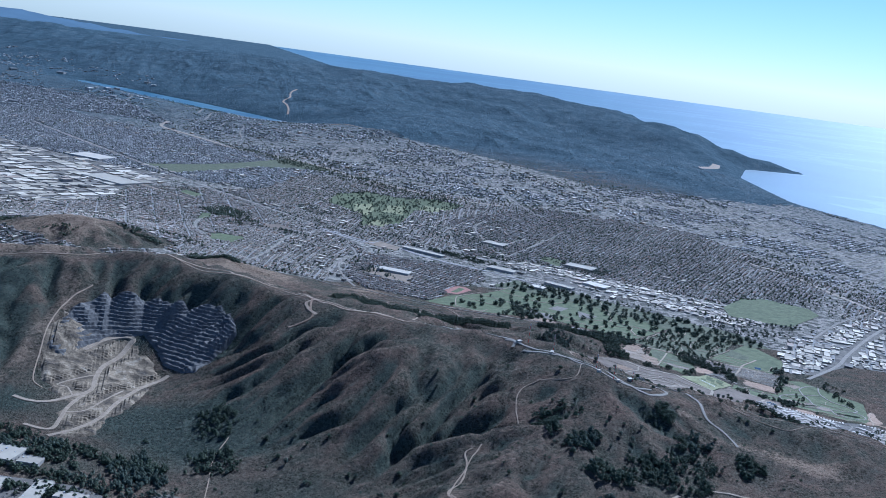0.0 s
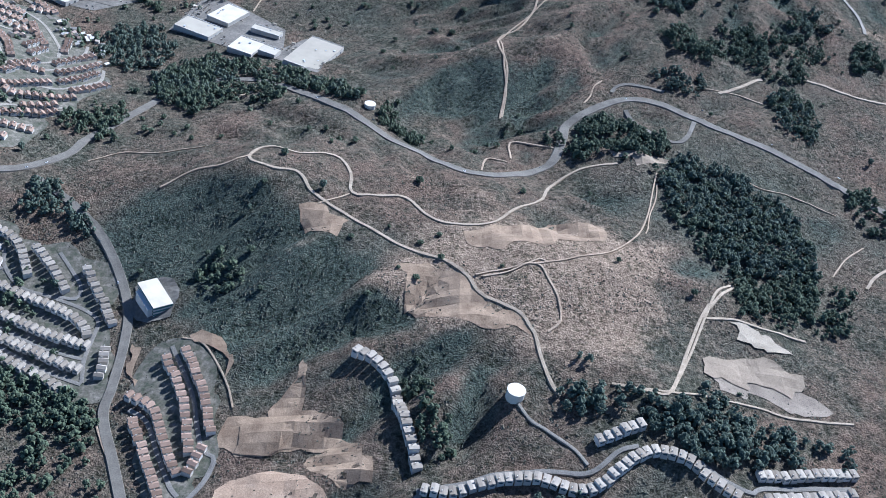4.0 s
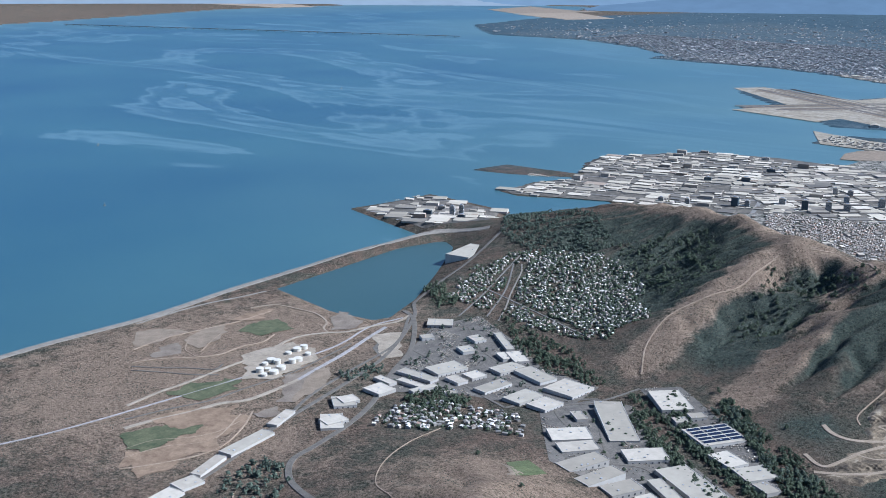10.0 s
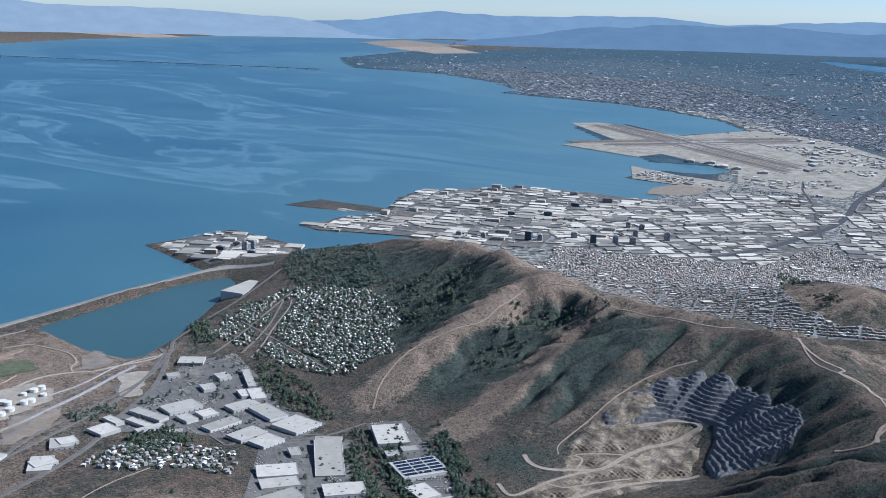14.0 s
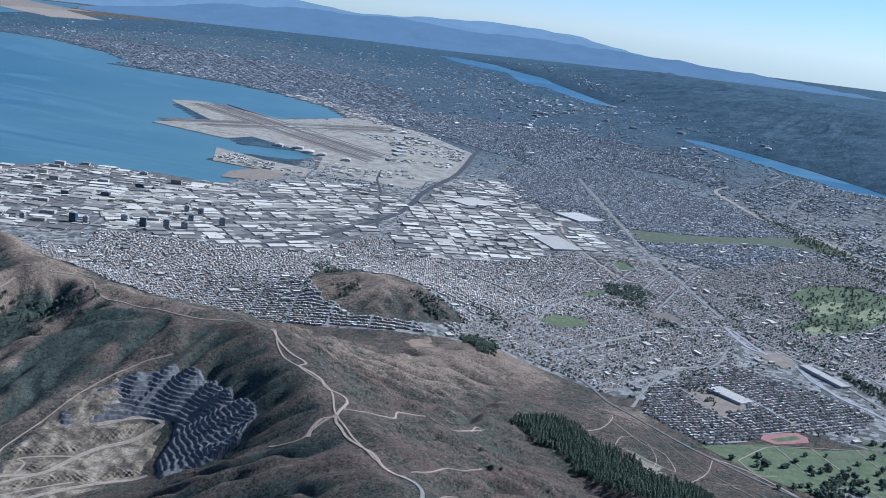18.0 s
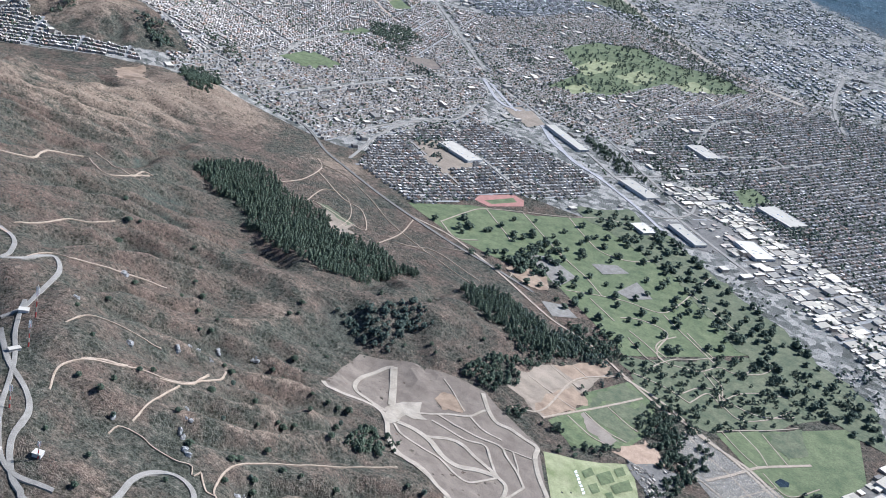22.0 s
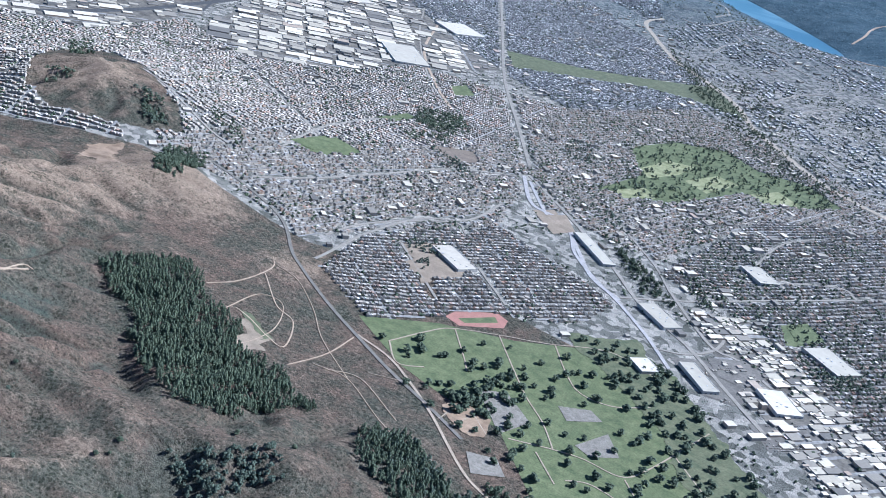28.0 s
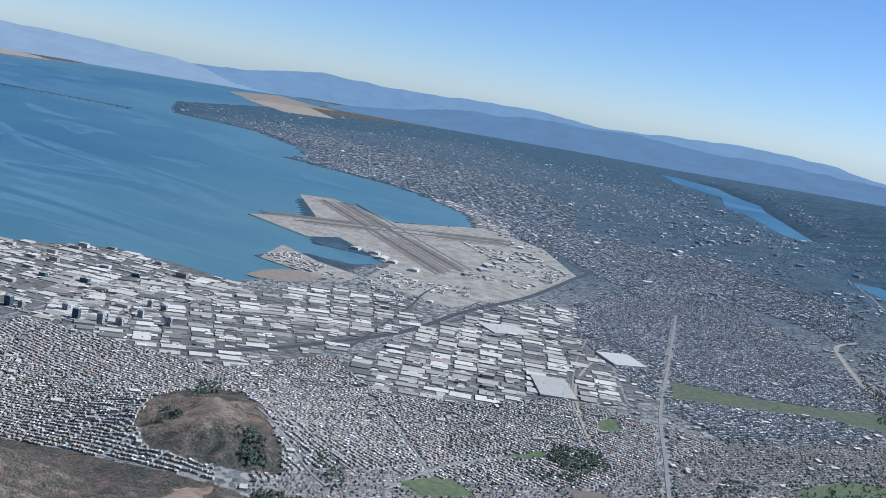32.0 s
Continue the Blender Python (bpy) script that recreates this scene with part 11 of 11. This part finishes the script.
long_bridge()
QUARRY_WALL, qn, ql, qb = material("benched_rock", 0.95)
qp = place(qn)
qs = qn.new("ShaderNodeSeparateXYZ")
ql.new(qn.new("ShaderNodeNewGeometry").outputs["True Normal"], qs.inputs[0])
qa = noise_node(qn, ql, 0.5, 6, 0.7, qp)
qdark = ramp(qn, ql, qa, [(0.35, (0.085, 0.083, 0.080)), (0.65, (0.165, 0.155, 0.140))])
qpale = ramp(qn, ql, qa, [(0.40, (0.066, 0.063, 0.060)), (0.54, (0.105, 0.099, 0.090)), (0.68, (0.180, 0.166, 0.145))])
ql.new(mix(qn, ql, ramp(qn, ql, qs.outputs[2], [(0.62, (0, 0, 0)), (0.85, (1, 1, 1))]), qdark, qpale), qb.inputs["Base Color"])


def quarry_benches(poly):
    """The worked face: level ledges cut into the slope, one above the other."""
    xs, ys = [q[0] for q in poly], [q[1] for q in poly]
    gx, gy = np.arange(min(xs) - 1, max(xs) + 1, 0.33), np.arange(min(ys) - 1, max(ys) + 1, 0.33)
    mx, my = np.meshgrid(gx, gy, indexing="ij")
    z = ground_z(mx, my)
    edge = -edge_distance(poly, mx, my)
    tall = 0.85
    level = z / tall + 0.25 * (lattice(mx / 6 + 40, my / 6 + 40, 8) - 0.5)
    cut = np.floor(level) + np.clip((level - np.floor(level) - 0.45) / 0.5, 0, 1)
    lift = np.clip(edge / 1.5, 0, 1)
    zz = z + (cut * tall - z + 0.75 + 0.25 * (lattice(mx * 1.4, my * 1.4, 4) - 0.5)) * lift - 0.4 * (1 - lift)
    k = np.arange(mx.size).reshape(mx.shape)
    f = np.stack([k[:-1, :-1], k[1:, :-1], k[1:, 1:], k[:-1, 1:]], -1).reshape(-1, 4)
    f = f[(edge[:-1, :-1] > -0.2).ravel()]
    tagged(new("quarry_face", mesh_of("quarry_face", np.stack([mx, my, zz], -1).reshape(-1, 3), f, [QUARRY_WALL])), "dark benched quarry face cut into the hillside", "quarry", kind="structure")


def quarry_floor(poly):
    """The pit: heaps, cuts and graded ground between the haul roads."""
    poly = ragged(poly)
    xs, ys = [q[0] for q in poly], [q[1] for q in poly]
    gx, gy = np.arange(min(xs) - 1, max(xs) + 1, 0.4), np.arange(min(ys) - 1, max(ys) + 1, 0.4)
    mx, my = np.meshgrid(gx, gy, indexing="ij")
    edge = -edge_distance(poly, mx, my)
    near = sum(taken(mx + a, my + b).astype(float) for a in (-1, 0, 1) for b in (-1, 0, 1)) / 9
    heap = np.clip(rough_land(mx, my, 9, 33, 4) + 0.3, 0, 1) * 1.8
    zz = ground_z(mx, my) + 0.12 + heap * np.clip(edge / 2, 0, 1) * np.clip(1 - near * 1.6, 0, 1) - 0.3 * np.clip(1 - edge, 0, 1)
    k = np.arange(mx.size).reshape(mx.shape)
    f = np.stack([k[:-1, :-1], k[1:, :-1], k[1:, 1:], k[:-1, 1:]], -1).reshape(-1, 4)
    f = f[(edge[:-1, :-1] > -0.1).ravel()]
    tagged(new("quarry_pit", mesh_of("quarry_pit", np.stack([mx, my, zz], -1).reshape(-1, 3), f, [QUARRY])), "tan and brown quarry pit with heaps and cuts", "quarry", kind="structure")
    take(mx[edge > 0], my[edge > 0])


headstones([(-94.2, -85.3), (-99.8, -90.8), (-122.3, -75.9), (-122.8, -71.8), (-112.2, -56.2), (-104.0, -66.9), (-97.2, -75.0)])
headstones([(-95.6, -78.4), (-95.2, -86.0), (-97.4, -89.3), (-107.4, -81.0), (-103.1, -72.1), (-99.2, -74.5)])
headstones([(-104.5, -71.2), (-111.5, -81.2), (-119.7, -76.3), (-111.2, -67.2), (-108.5, -67.2)])
parked([(-85.5, -66.6), (-87.5, -68.9), (-94.9, -65.3), (-96.2, -57.3), (-93.2, -54.7)])
parked([(287.6, 43.9), (295.0, 33.3), (290.6, 28.5), (280.7, 40.2), (276.8, 48.0)])
parked([(-68.4, -221.3), (-82.2, -232.7), (-97.6, -231.5), (-92.2, -208.5), (-83.1, -206.6)])
parked([(-97.1, -201.9), (-113.1, -218.8), (-123.6, -210.1), (-105.6, -191.8)])
parked([(-92.6, -259.9), (-106.4, -270.2), (-118.0, -263.0), (-104.0, -247.7)])
parked([(116.9, 73.0), (115.2, 65.2), (113.1, 54.9), (109.3, 54.0), (93.4, 66.4), (92.6, 75.2), (88.6, 69.0), (82.1, 72.6), (84.3, 90.0), (92.4, 82.1)])
parked([(215.1, 38.7), (209.6, 20.3), (199.2, 17.5), (181.3, 30.2), (145.1, 44.5), (129.4, 50.2), (123.4, 55.4), (123.8, 59.4), (133.5, 68.9), (143.1, 68.1), (160.3, 62.2), (170.8, 66.4), (183.3, 66.7)])
parked([(257.0, 70.1), (267.3, 49.0), (279.2, 34.4), (293.5, 12.2), (288.3, -4.5), (263.5, 3.5), (237.6, 14.6), (215.7, 13.1), (211.3, 28.4), (225.1, 42.3), (241.3, 49.3)])
parked([(206.5, 5.7), (198.0, -2.7), (178.8, 7.5), (159.6, 16.9), (138.9, 34.3), (142.0, 39.4), (161.6, 32.3), (182.9, 20.5)])
parked([(-86.3, -64.0), (-91.5, -69.2), (-97.2, -69.3), (-97.8, -65.5), (-92.4, -56.6), (-88.2, -61.0)])
quarry_floor([(138.0, 20.6), (139.1, 10.3), (136.9, -2.0), (144.1, -8.4), (147.9, -15.9), (148.2, -28.4), (147.6, -40.7), (144.4, -51.3), (136.6, -45.4), (131.5, -42.0), (124.5, -44.8), (121.1, -43.5), (121.3, -38.5), (115.3, -32.5), (112.6, -25.3), (117.8, -10.2), (122.6, 4.8), (129.8, 17.7)])
quarry_benches([(147.8, -30.5), (147.3, -38.8), (142.9, -52.5), (133.9, -61.8), (120.6, -60.6), (98.4, -50.9), (93.0, -47.1), (90.9, -35.8), (96.7, -29.6), (103.7, -20.5), (113.4, -30.3), (116.4, -39.6), (119.9, -45.1), (129.7, -42.5), (138.8, -32.0), (141.3, -26.0)])

# ---- airfield ----
AIRFIELD = [("runway", RUNWAY, 6.0, (388, -612), (708, -781)), ("runway", RUNWAY, 6.0, (392, -640), (698, -801)), ("runway", RUNWAY, 6.0, (488, -831), (590, -636)), ("runway", RUNWAY, 6.0, (499, -850), (622, -627)),
            ("taxiway", ASPHALT, 3.0, (384, -602), (560, -695)), ("taxiway", ASPHALT, 3.0, (392, -654), (690, -815)), ("taxiway", ASPHALT, 3.0, (476, -822), (574, -640)), ("taxiway", ASPHALT, 2.5, (392, -626), (700, -791)),
            ("taxiway", ASPHALT, 2.5, (512, -846), (632, -632))]
for n_, m_, w_, a_, b_ in AIRFIELD:
    road(n_, m_, w_, [a_, ((a_[0] + b_[0]) / 2, (a_[1] + b_[1]) / 2), b_])


def infield(a, b, off, wide):
    """A strip of dry grass beside a runway."""
    d = np.array(b, float) - np.array(a, float)
    d /= np.hypot(*d)
    s = np.array((-d[1], d[0]))
    q = [np.array(a) + s * (off - wide / 2) + d * 8, np.array(b) + s * (off - wide / 2) - d * 8, np.array(b) + s * (off + wide / 2) - d * 8, np.array(a) + s * (off + wide / 2) + d * 8]
    patch("infield_grass", INFIELD, [tuple(p.tolist()) for p in q])


for a_, b_ in (((388, -612), (530, -687)), ((560, -703), (708, -781)), ((392, -640), (520, -707)), ((550, -723), (698, -801)), ((488, -831), (530, -751)), ((550, -711), (590, -636)), ((499, -850), (545, -767)), ((575, -712), (622, -627))):
    infield(a_, b_, 6.5, 5.0)
    infield(a_, b_, -6.0, 4.0)


def terminal(x, y, angle, piers, label):
    root = thing("airport_terminal", x, y, angle, label=label, category="terminal")
    part("hall", boxed(-9, 9, -2.2, 2.2, -0.2, 1.6), PANEL_WALL, root)
    part("roof", boxed(-9.2, 9.2, -2.4, 2.4, 1.6, 1.75), GREY_ROOF, root)
    for k in range(piers):
        px = -7 + 14 * k / max(1, piers - 1)
        part("pier", boxed(px - 1.1, px + 1.1, 2.2, 13.0, -0.2, 1.1), WHITE_ROOF, root, "long white boarding pier")


for x_, y_, a_, p_ in ((428, -742, 118, 2), (420, -764, 150, 2), (428, -786, 190, 2), (446, -796, 230, 3)):
    terminal(x_, y_, a_ - 180, p_, "grey and white airport terminal with boarding piers")


def apron(name, poly, angle, lot, keep, label):
    """Terminal wings, sheds and car decks on the paved apron."""
    rng = np.random.default_rng(int(abs(poly[0][0])))
    c, s = math.cos(radians(angle)), math.sin(radians(angle))
    g = np.arange(-160.0, 160, lot)
    u, v = (q.ravel() + rng.normal(0, lot * 0.12, q.size) for q in np.meshgrid(g, g * 0.75))
    cx, cy = np.mean(poly, 0)
    x, y = cx + u * c - v * s, cy + u * s + v * c
    ok = within(poly, x, y) & (rng.random(x.shape) < keep * np.clip(lattice(x / 22 + 90, y / 22 + 90, 8) * 2.2 - 0.5, 0, 1))
    x, y = x[ok], y[ok]
    n = len(x)
    join_boxes(name, x, y, lot * rng.uniform(0.3, 0.95, n), lot * rng.uniform(0.15, 0.6, n), rng.uniform(0.4, 1.3, n), np.full(n, 0.03), np.full(n, radians(angle)) + rng.choice([0, 1.57, 0.4], n), label, [PANEL_WALL, WORKS_ROOF], "sheds")


apron("freight_sheds", [(388, -517), (399, -562), (357, -570), (344, -593), (310, -548), (310, -522), (316, -503), (351, -496)], 30, 6.0, 0.8, "pale freight sheds and car decks beside the airfield")
apron("terminal_wings", [(500, -768), (457, -779), (402, -779), (368, -757), (330, -662), (338, -633), (353, -613), (400, -650), (440, -730)], 62, 7.0, 0.8, "grey terminal wings and parking decks at the airport")
apron("harbour_sheds", [(458, -484), (474, -526), (436, -518), (390, -515), (378, -492), (412, -486)], 20, 4.5, 0.7, "small pale sheds on the harbour point")


def hangar(x, y, w, d, angle):
    root = thing("hangar", x, y, angle, label="broad pale aircraft hangar with wide doors", category="hangar", group="hangars")
    part("wall", boxed(-w / 2, w / 2, -d / 2, d / 2, -0.2, 1.7), PANEL_WALL, root)
    part("roof", gable(w, d, 1.7, 2.3, 0.1), WHITE_ROOF, root)
    part("sliding_door", boxed(-w * 0.42, w * 0.42, -d / 2 - 0.08, -d / 2 + 0.02, 0, 1.4), METAL, root)


for x_, y_, w_, d_, a_ in ((440, -598, 9, 12, 28), (456, -606, 8, 9, 28), (472, -600, 7, 9, 28), (424, -594, 6, 8, 28), (398, -590, 7, 9, 28), (404, -690, 8, 12, 60), (392, -668, 8, 10, 60), (412, -712, 7, 9, 60), (380, -632, 6, 8, 60)):
    hangar(x_, y_, w_, d_, a_)


def office_tower(x, y, w, d, h, angle, mat, label):
    root = thing("office_tower", x, y, angle, label=label, category="tower", group="office towers")
    shaft = part("shaft", boxed(-w / 2, w / 2, -d / 2, d / 2, -0.3, h), mat, root)
    floors = max(3, int(h / 0.42))
    for k in range(floors):
        z = 0.2 + k * (h - 0.3) / floors
        part("window_band", boxed(-w / 2 - 0.03, w / 2 + 0.03, -d / 2 - 0.03, d / 2 + 0.03, z, z + 0.22), GLASS, shaft, "dark glass window band")
    part("roof", boxed(-w / 2 - 0.05, w / 2 + 0.05, -d / 2 - 0.05, d / 2 + 0.05, h, h + 0.12), GREY_ROOF, root)
    part("plant_room", boxed(-w / 4, w / 4, -d / 4, d / 4, h + 0.12, h + 0.5), METAL, root)


for x_, y_, w_, d_, h_, a_, m_ in ((352, -243, 3.6, 2.6, 5.0, 20, GLASS), (347, -247, 2.4, 2.2, 3.4, 20, STUCCO), (338, -266, 3.4, 2.4, 3.6, 20, STUCCO), (322, -262, 3.2, 2.6, 5.4, 30, GLASS), (313, -270, 3.0, 3.0, 5.0, 30, PANEL_WALL), (306, -276, 3.4, 2.4, 4.2, 30, STUCCO),
                                   (335, -313, 2.4, 2.2, 4.0, 30, STUCCO), (328, -317, 3.0, 2.0, 3.0, 30, PANEL_WALL), (391, -308, 5.0, 3.0, 2.6, 28, GLASS), (400, -347, 5.0, 2.6, 2.2, 28, GLASS), (428, -382, 5.0, 2.6, 2.4, 28, STUCCO), (406, -291, 4.0, 2.6, 2.6, 28, GLASS),
                                   (300, -300, 3.0, 2.6, 5.0, 40, PANEL_WALL), (318, -296, 2.8, 2.2, 4.0, 30, STUCCO), (372, -228, 2.4, 2.0, 3.0, 25, STUCCO), (385, -222, 2.8, 2.0, 2.4, 25, PANEL_WALL),
                                   (422, -104, 2.6, 2.0, 4.6, 35, STUCCO), (415, -104, 2.0, 1.8, 5.6, 35, PANEL_WALL), (432, -96, 4.0, 2.0, 2.4, 35, GLASS), (440, -112, 3.6, 2.2, 2.0, 35, STUCCO), (408, -98, 3.6, 1.8, 2.0, 35, GLASS)):
    office_tower(x_, y_, w_, d_, h_, a_, m_, "glass-walled office tower near the bay" if m_ is GLASS else "pale office tower with dark window bands")


# ---- cars on the parkway ----
CAR_PAINTS = [plain(name, color, 0.06, 2.0, 0.35) for name, color in (("white_car_paint", (0.70, 0.70, 0.68)), ("dark_car_paint", (0.05, 0.055, 0.065)), ("silver_car_paint", (0.42, 0.43, 0.44)))]
TYRE = plain("black_tyre_rubber", (0.02, 0.02, 0.02), 0.1)


def car(x, y, angle, k):
    root = thing("car", x, y, angle, float(ground_z(x, y)) + 0.2, ("white car", "dark grey car", "silver car")[k % 3] + " driving along the asphalt parkway", "car", "cars on the parkway")
    part("body", block(bmesh.new(), -0.22, 0.22, -0.09, 0.09, 0.03, 0.09, 0.01), CAR_PAINTS[k % 3], root)
    part("cabin", block(bmesh.new(), -0.12, 0.10, -0.08, 0.08, 0.09, 0.145, 0.03), GLASS, root, "dark glazed cabin")
    for sx in (-0.14, 0.14):
        for sy in (-0.09, 0.09):
            wheel = tube(0.033, -0.015, 0.015, 10)
            bmesh.ops.transform(wheel, matrix=pose(sx, sy, 0.033, 90, 0, 0), verts=wheel.verts)
            part("wheel", wheel, TYRE, root)


ROADWAY = [line for name, _, _, line in WAYS if name in ("parkway", "side_road")]
for k, (x, y) in enumerate([(55.4, 127.0), (41.8, 119.5), (37.4, 111.4), (24.8, 95.6), (10.3, 97.5), (-1.3, 106.9), (-12.3, 114.5), (71.8, 111.0), (82.7, 103.5), (144.4, 134.7), (133.6, 136.6), (125.5, 135.0), (123.1, 132.6), (109.6, 150.3), (104.9, 157.7)]):
    near = min(((math.dist((x, y), ((a[0] + b[0]) / 2, (a[1] + b[1]) / 2)), a, b) for line in ROADWAY for a, b in zip(line, line[1:])), key=lambda r: r[0])
    car(x, y, math.degrees(math.atan2(near[2][1] - near[1][1], near[2][0] - near[1][0])), k)

# ---- rock outcrops on the west slope ----
ROCK = rough_surface("lichen_rock", [(0.35, (0.16, 0.15, 0.13)), (0.65, (0.33, 0.31, 0.275))], 1.5, 6.0)


def rock_outcrop(x, y, size, seed):
    root = thing("rock_outcrop", x, y, 0, label="grey weathered rock outcrop rising from scrub", category="rock", group="rock outcrops")
    rng = random.Random(seed)
    for k in range(5):
        bm = bmesh.new()
        bmesh.ops.create_icosphere(bm, subdivisions=2, radius=size * rng.uniform(0.35, 0.7))
        dx, dy = rng.uniform(-size, size) * 0.7, rng.uniform(-size, size) * 0.7
        for v in bm.verts:
            w = 1 + rng.uniform(-0.22, 0.22)
            v.co = (v.co.x * w + dx, v.co.y * w + dy, v.co.z * w * rng.uniform(0.8, 1.1) + float(ground_z(x + dx, y + dy)) - float(ground_z(x, y)))
        part("boulder", bm, ROCK, root)


for k, (x, y) in enumerate([(-16.8, -1.1), (-20.0, 4.2), (-20.4, 6.9), (-6.1, -14.9), (-6.8, -17.9), (-13.1, -34.6), (-2.1, -5.4), (-33.9, 11.5), (-34.1, 9.5), (-12.4, 14.2), (-6.9, -29.4), (16.3, -31.5), (-12.5, -33.7), (-6.0, -23.1), (11.1, -8.5), (-23.9, 11.1), (-10.4, -19.8)]):
    rock_outcrop(x, y, 0.45 + 0.12 * (k % 4), k)
